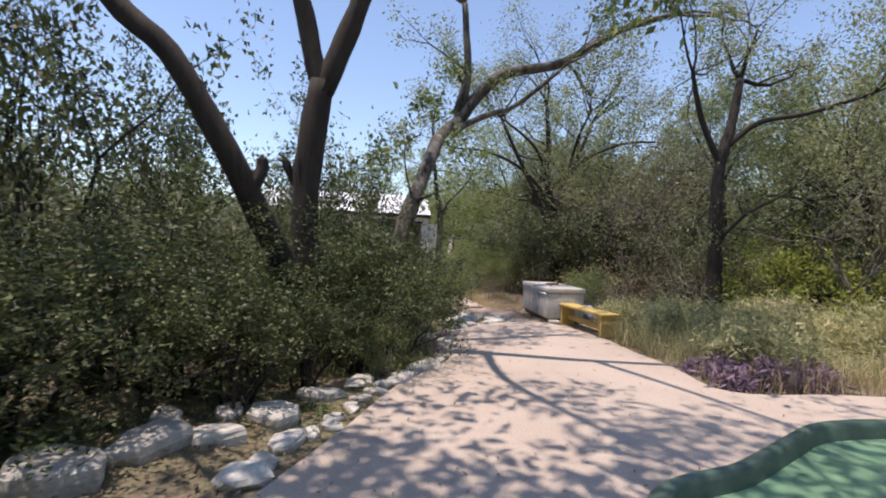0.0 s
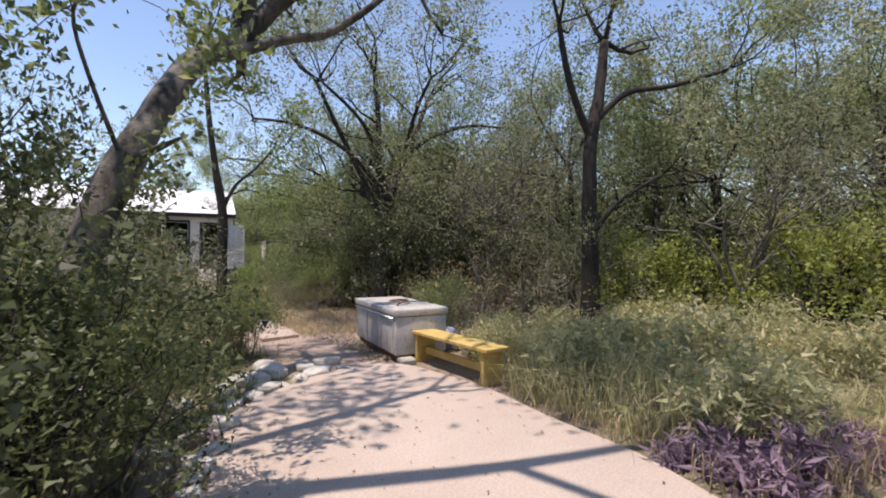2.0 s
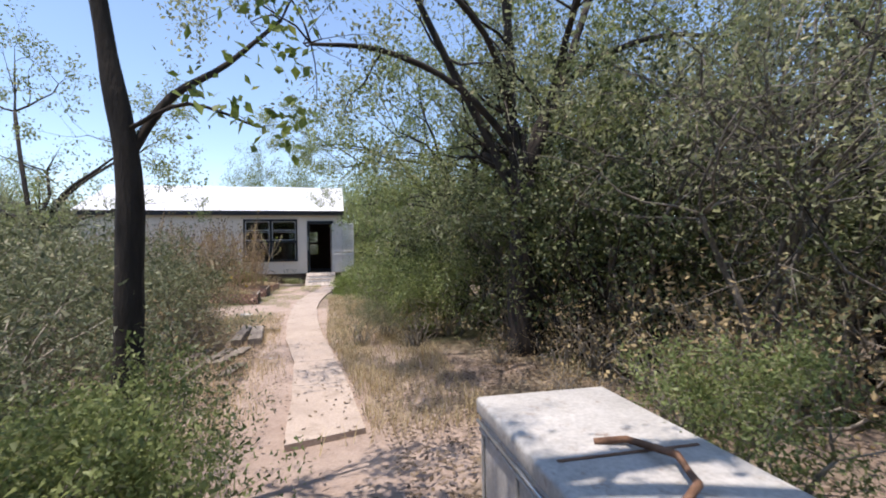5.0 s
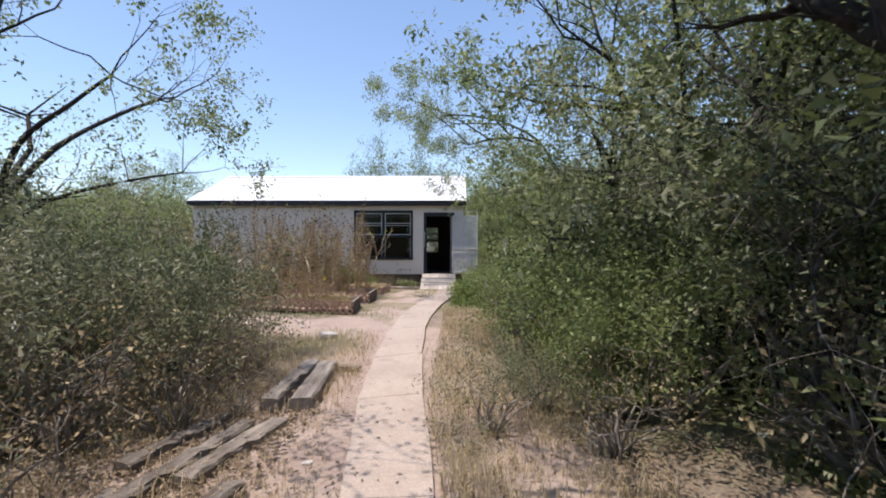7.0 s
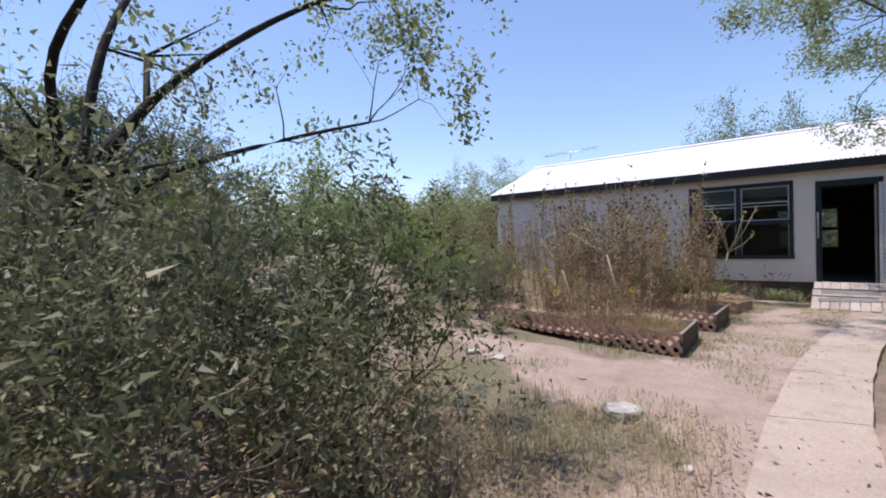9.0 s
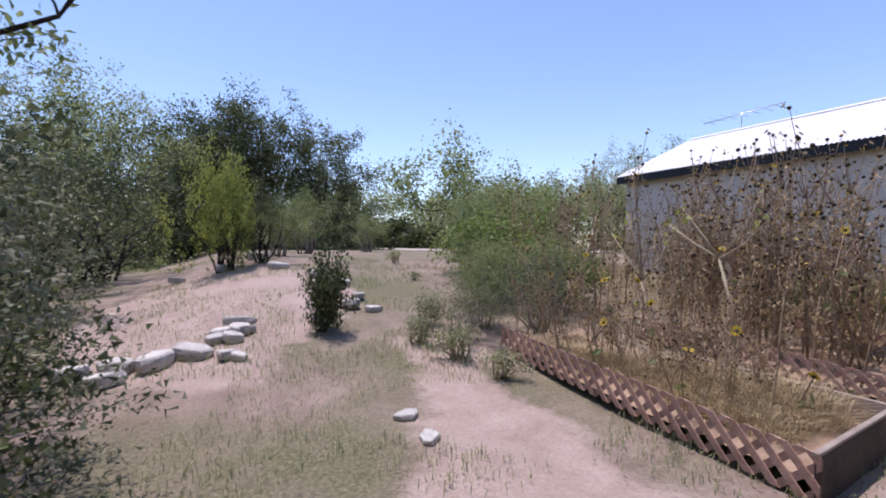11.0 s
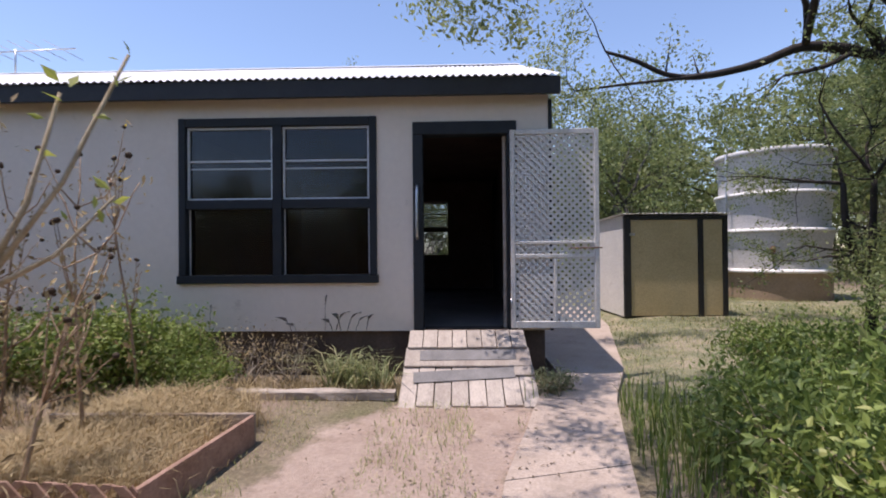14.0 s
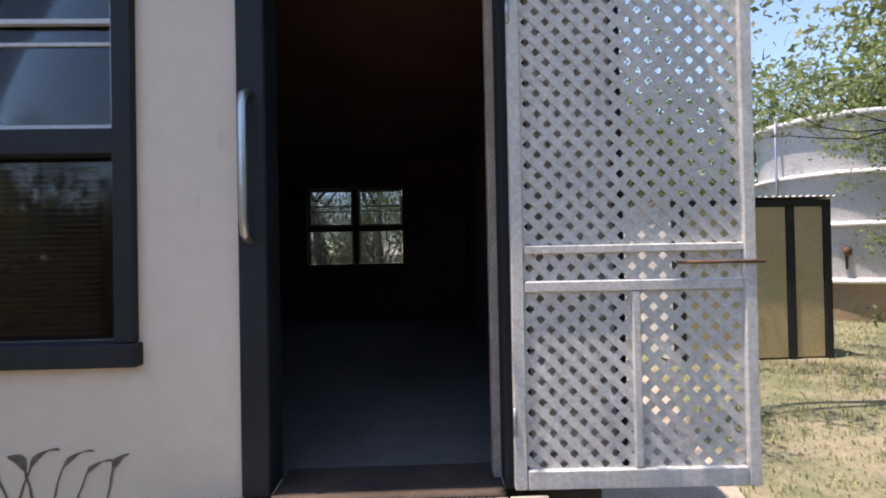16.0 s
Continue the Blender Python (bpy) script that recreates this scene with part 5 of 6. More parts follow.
# tree beyond the shed whose bare limbs reach over the roof
tree("tree", 36, [([(7.4, 2.6, 0.0), (7.2, 2.4, 1.6), (6.6, 2.0, 3.2), (5.9, 1.7, 3.85)], [0.2, 0.17, 0.13, 0.11], 2, 1.0),
                  ([(5.9, 1.7, 3.85), (5.3, 1.55, 3.95), (4.6, 1.5, 4.0), (3.95, 1.5, 3.77), (3.2, 1.5, 3.62), (2.75, 1.5, 3.66), (2.35, 1.5, 3.85), (1.95, 1.5, 3.98)], [0.09, 0.075, 0.065, 0.055, 0.045, 0.036, 0.028, 0.02], 1, 0.7),
                  ([(3.4, 1.5, 3.66), (2.9, 1.45, 3.58), (2.2, 1.4, 3.5), (1.5, 1.4, 3.42)], [0.03, 0.024, 0.018, 0.012], 1, 0.5),
                  ([(6.6, 2.0, 3.2), (6.9, 1.6, 4.6), (7.1, 1.2, 6.0)], [0.1, 0.08, 0.06], 2, 1.6),
                  ([(5.3, 1.55, 3.95), (4.7, 1.3, 3.65), (4.1, 1.2, 3.5)], [0.04, 0.03, 0.015], 1, 0.5),
                  ([(4.6, 1.5, 4.0), (4.2, 1.0, 4.5), (3.0, 0.4, 4.9), (1.6, -0.3, 4.9)], [0.04, 0.035, 0.025, 0.015], 1, 0.9),
                  ([(4.6, 1.5, 4.0), (3.5, -0.5, 4.9), (2.3, -1.9, 5.2), (1.3, -2.8, 5.2), (0.4, -3.4, 5.1)], [0.05, 0.045, 0.035, 0.028, 0.02], 2, 1.0),
                  ([(2.3, -1.9, 5.2), (1.6, -1.4, 5.4), (0.5, -1.0, 5.5)], [0.03, 0.025, 0.018], 2, 0.8),
                  ([(3.5, -0.5, 4.9), (2.6, -1.7, 4.85), (1.6, -2.1, 4.7), (1.0, -2.3, 4.5)], [0.045, 0.04, 0.03, 0.018], 2, 0.7),
                  ([(1.6, -2.1, 4.72), (0.8, -2.4, 5.15), (-0.1, -2.7, 5.5), (-0.7, -2.8, 5.7)], [0.028, 0.022, 0.016, 0.01], 2, 0.7),
                  ([(2.3, -1.9, 4.85), (1.5, -2.4, 5.5), (0.8, -2.8, 6.1)], [0.03, 0.022, 0.014], 2, 0.8),
                  ([(1.0, -2.3, 4.5), (0.3, -3.2, 4.9), (-0.3, -4.0, 5.2)], [0.018, 0.014, 0.01], 2, 0.7),
                  ([(1.6, -0.3, 4.9), (1.1, -0.5, 4.6), (0.75, -0.55, 4.1), (0.65, -0.55, 3.75)], [0.015, 0.012, 0.009, 0.006], 1, 0.35),
                  ([(1.6, -0.3, 4.9), (0.8, -0.6, 4.75), (0.2, -0.65, 4.2), (0.08, -0.62, 3.7)], [0.015, 0.012, 0.009, 0.006], 1, 0.35)],
     dict(bend=0.22, rise=-0.01, kids=3, open=0.6, crown_limbs=2, side_limbs=2), (25000, 0.1, 0.055, 0.026, M_LEAF_FEATHER), M_BARK, "dark tree with half-bare limbs reaching over the yard", pose(0, 0, 0))
# trees and bushes behind the house and the shed
for x, y, s, kind, dz in [(6.3, 0.2, 0.95, T_B, 0), (8.6, 1.2, 1.1, T_A, 0), (9.0, 4.6, 1.0, T_B, 0), (5.2, 11.5, 1.5, T_C, 0), (3.0, 12.5, 1.5, T_C, 0), (8.2, 16.5, 1.6, T_C, 0), (1.0, 15.0, 1.2, T_A, 0), (12.0, 4.0, 1.2, T_A, 0), (-1.5, 12.5, 0.9, T_D, 0), (-5.5, 17.0, 1.0, T_C, 0), (15.5, 16.0, 1.7, T_C, 0), (-0.9, 9.6, 0.75, T_D, 0), (6.9, -2.4, 1.0, T_B, 0), (9.5, -3.2, 1.2, T_C, 0), (5.4, 1.5, 0.72, T_B, 0)]:
    place(kind, x, y, rw.uniform(0, 360), s, s, dz)
for x, y, s, kind in [(6.0, 7.5, 1.1, B_MID), (4.9, 6.2, 1.0, B_MID), (3.4, 6.4, 1.0, B_MID), (2.2, 8.0, 1.1, B_MID), (5.4, 0.6, 0.9, B_MID), (4.9, -0.4, 0.85, B_MID), (4.0, -1.4, 0.8, B_MID), (5.8, -2.2, 1.1, B_DARK), (4.6, -3.4, 1.1, B_MID)]:
    place(kind, x, y, rw.uniform(0, 360), s, s)

place(T_C, -3.5, 14.2, 70, 1.2, 1.75)
place(T_C, -1.7, 14.8, 160, 1.0, 1.6)

# ---- left bank by the deck ----
for x, y, s, kind in [(-2.9, -23.2, 0.8, B_DARK), (-3.5, -23.0, 1.0, B_DARK), (-1.75, -22.1, 0.75, B_DARK), (-1.6, -21.2, 0.8, B_MID), (-2.5, -21.5, 0.95, B_DARK), (-2.2, -19.9, 1.0, B_DARK), (-1.2, -21.9, 0.62, B_DARK), (-3.6, -21.2, 1.1, B_DARK), (-4.6, -22.5, 1.2, B_DARK), (-5.4, -24.5, 1.2, B_DARK), (-3.9, -24.7, 0.95, B_DARK), (-3.9, -25.4, 0.7, B_DARK), (-4.9, -26.6, 1.2, B_DARK), (-0.9, -19.2, 0.5, B_MID), (-0.85, -20.7, 0.5, B_MID), (-1.05, -18.6, 0.8, B_GREY), (-1.7, -18.6, 0.95, B_GREY), (-3.0, -18.6, 1.1, B_GREY), (-4.6, -19.5, 1.3, B_DARK), (-0.95, -21.4, 0.4, B_MID), (-1.35, -22.6, 0.4, B_MID), (-2.35, -23.5, 0.6, B_DARK), (-1.95, -23.1, 0.5, B_DARK), (-3.3, -24.2, 0.7, B_DARK), (-1.6, -22.5, 0.5, B_DARK), (-3.5, -23.8, 0.8, B_DARK), (-2.5, -22.6, 0.75, B_DARK), (-1.55, -21.6, 0.8, B_DARK), (-1.75, -20.6, 0.5, B_MID)]:
    low = 1.35 if (x, y) in ((-2.2, -19.9),) or (x < -4.5 and y > -25) else 0.66 if x < -2.4 and y < -20.9 else 0.72 if -3.1 < x < -1.3 and y < -22.2 else 0.8 if y > -20.9 and x > -3.2 else 0.9
    place(kind, x - 0.18, y, rw.uniform(0, 360), s * 0.92, s * low * rw.uniform(0.9, 1.1))
for x, y, s, kind in [(-6.6, -20.6, 0.6, T_D), (-9.0, -23.5, 0.8, T_D), (-7.6, -27.0, 0.8, T_D), (-11.5, -18.5, 0.9, T_A), (-13.0, -26.5, 1.0, T_C), (-5.2, -17.4, 0.6, T_D), (-8.2, -16.0, 0.6, T_D), (-14.5, -22.0, 1.0, T_C), (-7.2, -29.5, 1.0, T_B), (-4.7, -12.0, 0.75, T_D)]:
    place(kind, x, y, rw.uniform(0, 360), s, s)

# ---- brush along the path ----
for x, y, s, kind in [(-1.5, -17.0, 0.85, B_GREY), (-0.95, -17.2, 0.6, B_GREY), (-0.3, -18.3, 0.5, B_MID), (-0.6, -18.7, 0.6, B_MID), (-0.45, -18.0, 0.5, B_MID), (0.9, -12.9, 0.4, B_GREY), (1.75, -11.1, 0.75, B_BRIGHT), (2.1, -11.6, 0.9, B_BRIGHT), (1.9, -10.5, 0.8, B_BRIGHT), (2.0, -12.3, 0.7, B_BRIGHT), (-1.2, -12.6, 0.32, B_DEAD), (-2.9, -13.0, 0.7, B_DEAD), (-3.1, -16.2, 1.0, B_GREY), (-2.45, -14.7, 0.7, B_GREY), (-2.9, -14.4, 1.0, B_GREY), (-2.45, -13.4, 0.85, B_GREY), (-2.0, -12.3, 0.7, B_GREY), (-3.2, -12.6, 1.05, B_GREY), (-2.7, -11.4, 0.9, B_GREY), (-4.2, -13.8, 1.1, B_GREY), (-4.3, -11.7, 1.0, B_GREY), (-2.5, -11.2, 0.75, B_DARK), (-5.4, -12.6, 1.2, B_GREY), (-3.5, -15.8, 1.1, B_GREY), (-1.55, -12.9, 0.6, B_DEAD), (-1.65, -12.2, 0.75, B_DEAD), (-2.1, -13.2, 0.85, B_DEAD), (-1.9, -14.2, 0.7, B_DEAD), (-2.0, -11.4, 0.75, B_DEAD), (-1.7, -11.5, 0.55, B_DEAD), (-2.3, -10.7, 0.5, B_DEAD), (-1.7, -11.0, 0.45, B_DEAD), (-4.8, -15.4, 1.2, B_GREY), (-6.4, -14.2, 1.3, B_GREY), (-3.9, -11.2, 0.6, B_DARK),
                      (1.75, -12.6, 0.55, B_MID), (2.4, -12.5, 0.95, B_MID), (2.0, -11.6, 0.95, B_MID), (1.65, -10.4, 0.85, B_MID), (2.6, -10.6, 1.1, B_DARK), (1.5, -9.2, 0.8, B_MID), (2.3, -9.0, 1.0, B_MID), (1.5, -7.9, 0.75, B_MID), (2.2, -7.4, 0.95, B_MID), (3.2, -7.0, 1.1, B_MID), (2.0, -5.9, 0.7, B_MID), (3.0, -5.4, 0.95, B_MID), (3.3, -11.8, 1.1, B_DARK), (4.7, -16.9, 1.2, B_DEAD), (4.9, -14.9, 1.1, B_DARK), (3.9, -13.2, 1.2, B_DARK), (2.5, -16.4, 0.45, B_DEAD), (3.0, -17.2, 0.75, B_DEAD), (2.4, -18.4, 0.55, B_MID), (4.2, -9.2, 1.1, B_DARK), (3.9, -4.2, 0.9, B_MID), (1.35, -12.3, 0.5, B_DEAD), (1.7, -13.2, 0.6, B_DEAD), (3.5, -15.2, 0.85, B_DEAD), (3.2, -14.9, 0.5, B_DEAD), (2.5, -14.6, 0.35, B_DEAD), (3.3, -13.5, 1.1, B_DEAD), (3.9, -14.4, 1.3, B_DARK), (4.2, -15.4, 1.2, B_DARK)]:
    place(kind, x, y, rw.uniform(0, 360), s, s * rw.uniform(0.9, 1.12))

# ---- weeds beside the door path, and shrubs by the wall ----
for x, y, s in [(1.15, -3.9, 0.8), (1.5, -3.4, 0.9), (0.95, -4.6, 0.7), (1.4, -4.5, 0.9), (1.9, -4.2, 1.0), (1.5, -2.7, 0.8), (2.0, -3.0, 0.95), (1.85, -2.1, 0.75), (2.4, -2.4, 1.0), (2.5, -3.4, 1.0), (0.9, -5.3, 0.7), (1.4, -5.4, 0.9), (2.1, -5.0, 0.9), (2.9, -2.6, 1.0), (2.5, -1.5, 0.6), (2.8, -0.55, 0.7), (3.05, -0.95, 0.8), (3.0, -0.2, 0.5)]:
    place(B_BRIGHT, x, y, rw.uniform(0, 360), s, s * 1.2)
for x, y, s, kind in [(-3.2, -0.6, 1.05, B_BRIGHT), (-2.7, -0.6, 0.9, B_BRIGHT), (-3.7, -0.7, 0.95, B_BRIGHT), (-2.45, -0.9, 0.6, B_BRIGHT), (-4.3, -0.8, 0.9, B_BRIGHT), (-1.25, -0.4, 0.75, B_LOW), (-1.0, -0.38, 0.8, B_LOW), (0.72, -0.75, 0.7, B_LOW), (0.85, -0.6, 0.55, B_LOW), (-2.2, -0.35, 0.5, B_DEAD), (-1.75, -0.3, 0.42, B_DEAD), (-2.6, -0.3, 0.4, B_DEAD)]:
    place(kind, x, y, rw.uniform(0, 360), s, s)

# ---- clearing left of the house ----
place(B_COMPACT, -5.74, -8.56, 40, 0.66, 1.3)
place(B_YEL, -10.2, -9.5, 40, 0.42, 0.98)
place(B_YEL, -10.05, -9.3, 100, 0.36, 0.72)
place(B_DARK, -10.4, -8.7, 15, 0.55, 0.75)
for x, y, s, kind in [(-9.5, -12.2, 1.2, B_DARK), (-11.5, -13.0, 1.5, B_DARK), (-7.4, -12.6, 1.1, B_GREY), (-13.5, -12.0, 1.5, B_DARK), (-11.8, -8.2, 0.7, B_MID), (-14.5, -7.0, 1.1, B_MID), (-6.5, -5.6, 0.6, B_MID), (-6.9, -4.7, 1.3, B_BRIGHT), (-7.9, -4.9, 1.5, B_BRIGHT), (-8.6, -4.2, 1.7, B_BRIGHT), (-9.4, -2.8, 1.9, B_BRIGHT), (-5.9, -4.9, 1.1, B_BRIGHT), (-10.0, -1.2, 1.2, B_MID), (-10.6, -3.6, 1.0, B_MID), (-8.0, -6.4, 0.45, B_LOW), (-5.3, -6.7, 0.5, B_MID), (-6.1, -6.0, 0.6, B_MID), (-4.9, -6.1, 0.5, B_GREY), (-5.5, -5.2, 0.7, B_MID), (-4.9, -7.2, 0.35, B_GREY), (-5.0, -7.7, 0.8, B_LOW), (-4.4, -7.5, 0.9, B_LOW), (-5.6, -7.3, 1.0, B_LOW), (-3.8, -7.4, 0.7, B_LOW), (-9.9, -6.0, 0.7, B_LOW), (-12.0, -2.0, 1.3, B_MID), (-13.0, 1.0, 1.6, B_MID), (-16.5, -4.5, 0.8, B_MID)]:
    place(kind, x, y, rw.uniform(0, 360), s, s)
for x, y, s, kind in [(a, b, c * 0.8 if a < -33 else c, T_FAR if a < -28 else e) for a, b, c, e in ((-23.3, -7.6, 1.35, T_G), (-24.0, -10.2, 1.2, T_G), (-23.0, -5.0, 1.15, T_G), (-25.5, -8.6, 1.35, T_G), (-20.0, -13.0, 1.25, T_C), (-17.5, -15.5, 1.3, T_A), (-23.0, -16.0, 1.6, T_C), (-14.0, -16.5, 1.2, T_A), (-29.4, 4.7, 1.45, T_FAR), (-38.0, -1.0, 1.4, T_C), (-42.0, 4.0, 1.5, T_C), (-36.0, 8.0, 1.3, T_A), (-46.0, 10.0, 1.6, T_C), (-30.0, 12.0, 1.2, T_C), (-26.0, 10.0, 1.1, T_D), (-22.0, 12.5, 1.2, T_A), (-18.0, 11.0, 1.1, T_D), (-17.0, 7.0, 0.8, T_A), (-34.0, 16.0, 1.5, T_C), (-50.0, 2.0, 1.7, T_C), (-48.0, -5.0, 1.6, T_A), (-40.0, -9.0, 1.6, T_C), (-33.0, -14.0, 1.7, T_C), (-52.0, 20.0, 2.0, T_C), (-24.0, 20.0, 1.6, T_C), (-14.0, 24.0, 1.0, T_C))]:
    place(kind, x, y, rw.uniform(0, 360), s, s)
# scrub woodland all round, beyond the garden
rf = random.Random(31)
for k in range(62):
    a = rf.uniform(0, 2 * math.pi)
    d = rf.uniform(24, 46)
    x, y = -2 + d * math.cos(a) * 1.05, -9 + d * math.sin(a)
    if x < -16 and -10 < y < 9 and d < 36:
        continue
    s = rf.uniform(1.0, 1.7) * (0.72 if (x < -20 and -6 < y < 14) or (-28 < x < -2 and y > 8) else 1.0)
    place(T_FAR, x, y, rf.uniform(0, 360), s, s * rf.uniform(0.85, 1.1), -0.2)
for k in range(34):
    a = rf.uniform(0, 2 * math.pi) if k > 16 else rf.uniform(2.5, 3.5)
    d = rf.uniform(30, 40)
    s = rf.uniform(0.6, 0.85)
    place(B_HEDGE, -2 + d * math.cos(a), -6 + d * math.sin(a), rf.uniform(0, 360), s * 2.6, s * 2.2, -0.1)
for x, y, s in [(2.5, 18, 1.3), (5.5, 19, 1.4), (9, 21, 1.5), (13, 20, 1.5), (17, 13, 1.5), (16, 7, 1.4), (15, 1, 1.3), (13, -5, 1.3), (1.5, 10.5, 0.9), (7.0, 13.5, 1.2), (14.5, 12, 1.2)]:
    place(T_C, x, y, rf.uniform(0, 360), s, s, -0.1)
for x, y, s, kind in [(7.9, 2.6, 0.7, T_B), (8.6, 3.4, 0.6, T_D), (6.2, 0.7, 0.75, T_B), (3.9, 9.5, 1.0, B_MID), (6.2, 10.5, 1.2, B_MID), (1.8, 11.0, 1.2, B_MID)]:
    place(kind, x, y, rf.uniform(0, 360), s, s)
for ob in protos:
    for o in (*ob.children_recursive, ob):
        bpy.data.objects.remove(o)
protos.clear()


# ---- garden beds ----
def bed(name, front_l, front_r, back_r, h, label, cap=True, lattice=True):
    """A raised bed: lattice front, board side and back plank, with a litter of dry stems."""
    b = thing(name, pose(0, 0, 0), label, "garden bed", "raised garden beds")
    (ax, ay), (bx, by), (cx, cy) = front_l, front_r, back_r
    az, bz, cz = ground_z(ax, ay), ground_z(bx, by), ground_z(cx, cy)
    L = math.hypot(bx - ax, by - ay)
    panel = new("lattice_front")
    panel.parent = b
    panel.matrix_local = pose(ax, ay, az, 0, math.degrees(math.atan2(az - bz, L)), math.degrees(math.atan2(by - ay, bx - ax)))
    if lattice:
        diag_slats(panel, M_LATTICE_RED, 0.0, L, -0.01, h, 0.098, 0.042, 0.009, -0.012, both_y=0.009)
    else:
        box_part("board", panel, M_BOARD, 0.0, L, -0.03, 0.0, -0.02, h)
    V, F = [], []
    S = math.hypot(cx - bx, cy - by)
    side = new("side_board")
    side.parent = b
    side.matrix_local = pose(bx, by, bz, 0, math.degrees(math.atan2(bz - cz, S)), math.degrees(math.atan2(cy - by, cx - bx)))
    box_part("board", side, M_SKIRT if cap else M_LATTICE_RED, 0.0, S, 0.0, 0.03, -0.03, h - 0.02, 0.004, "dark weathered board")
    if cap:
        box_part("cap", side, M_BOARD, -0.01, S + 0.01, 0.0, 0.034, h - 0.018, h + 0.004, 0.004, "pale cap strip")
    D = L * 0.55
    back = new("back_board")
    back.parent = b
    back.matrix_local = pose(cx, cy, cz, 0, 0, math.degrees(math.atan2(by - ay, bx - ax)) + 180)
    box_part("board", back, M_BOARD, 0.0, D, -0.03, 0.0, -0.03, h - 0.01, 0.004)
    # earth fill
    n = 14
    for j in range(5):
        for i in range(n + 1):
            u, v = i / n, j / 4
            x = bx + (ax - bx) * u + (cx - bx) * v
            y = by + (ay - by) * u + (cy - by) * v
            V.append((x - 0.03 * (1 if u == 0 else 0), y + 0.02 * (1 if v == 0 else 0), ground_z(x, y) + h * 0.35 + 0.04 * noise.noise(Vector((x * 3, y * 3, 4)))))
    for j in range(4):
        for i in range(n):
            a = j * (n + 1) + i
            F.append((a, a + n + 1, a + n + 2, a + 1))
    raw("earth", V, F, M_LITTER_GROUND, b, "dry earth under dead stems", True)


M_LITTER_GROUND = surface("litter_earth", (0.25, 0.155, 0.10), (0.43, 0.31, 0.21), 5, 55, 0.95, 0.9)
bed("garden_bed", (-4.5, -6.92), (-1.46, -7.13), (-1.58, -5.85), 0.25, "raised garden bed with reddish lattice sides and dead stems")
bed("garden_bed", (-4.4, -4.95), (-1.5, -5.15), (-1.58, -3.7), 0.25, "raised garden bed with reddish lattice and tall dried sunflowers")
bed("garden_bed", (-4.2, -2.75), (-1.62, -2.72), (-1.5, -1.72), 0.2, "raised garden bed edged with red-brown lattice, straw inside", cap=False)


def make_sunflower(seed, h, label):
    rng = np.random.default_rng(seed)
    ob = thing("dried_sunflower", HIDE, label, "dried plant", "dried sunflowers")
    V, F, tips = [], [], []
    pts = [Vector((0, 0, -0.05))]
    d = Vector((rng.normal() * 0.08, rng.normal() * 0.08, 1))
    for i in range(5):
        d = wobble(rng, d, 0.07)
        pts.append(pts[-1] + d * h / 5)
    tube_into(V, F, pts, [0.013, 0.012, 0.011, 0.009, 0.007, 0.004], 5)
    ends = [pts[-1]]
    for k in range(9):
        i = int(rng.integers(2, 6))
        dd = wobble(rng, Vector((0, 0, 0.7)), 0.6)
        q = [pts[i], pts[i] + dd * 0.16, pts[i] + dd * 0.26 + Vector((0, 0, 0.1)), pts[i] + dd * 0.32 + Vector((0, 0, 0.22)) * rng.uniform(0.3, 1.2)]
        bv, bf = [], []
        tube_into(bv, bf, q, [0.006, 0.005, 0.004, 0.003], 4)
        raw("branch", bv, bf, M_STALK, ob, "", True)
        ends.append(q[-1])
        tips += q[1:]
    raw("stalk", V, F, M_STALK, ob, "", True)
    low = [pts[i] + (pts[i + 1] - pts[i]) * rng.uniform() for i in range(1, 5) for _ in range(14)]
    lv, lf = leaves_at(rng, low + tips, 210, 0.05, 0.046, 0.017, 1.2)
    raw("dead_leaf", lv, lf, M_LEAF_DEAD, ob, "curled brown leaves")["kind"] = "stuff"
    V, F = [], []
    for e in ends:
        if rng.uniform() < 0.85:
            a = Vector((rng.normal(), rng.normal(), 0.6)).normalized()
            r = rng.uniform(0.016, 0.028)
            tube_into(V, F, [e - a * 0.012, e, e + a * 0.014], [r * 0.4, r, r * 0.8], 5)
    raw("seed_head", V, F, M_SEED, ob, "dark dry seed heads", True)["kind"] = "stuff"
    pet = [ends[int(rng.integers(0, len(ends)))] for _ in range(2) for _ in range(6)] if seed % 2 else None
    if pet:
        lv, lf = leaf_quads(rng, np.array([tuple(p) for p in pet]) + rng.normal(size=(len(pet), 3)) * 0.012, 0.045, 0.016)
        raw("petal", lv, lf, M_PETAL, ob, "yellow petals")["kind"] = "stuff"
    return ob


suns = [make_sunflower(41 + k, h, l) for k, (h, l) in enumerate(((1.75, "tall dried sunflower with dark seed heads"), (1.5, "dried sunflower with curled brown leaves and yellow petals"), (1.95, "tall branching dried sunflower stalk"), (1.25, "short dried sunflower with yellow petals")))]
rs = random.Random(9)
count = 0
while count < 165:
    x, y = (rs.uniform(-8.6, -1.75), rs.uniform(-5.0, -1.0)) if count < 110 else (rs.uniform(-4.6, -1.8), rs.uniform(-4.9, -3.5))
    if rs.random() < (0.35 if y > -2.6 and x > -3.4 else 0.0) or (x > -2.4 and y > -2.4):
        continue
    k = rs.choice(suns)
    s = rs.uniform(0.8, 1.15) * (0.8 if x < -6 else 1.0)
    copy_thing(k, pose(x, y, ground_z(x, y) + 0.05, rs.uniform(-5, 5), rs.uniform(-5, 5), rs.uniform(0, 360)) @ Matrix.Diagonal((s, s, s, 1)))
    count += 1
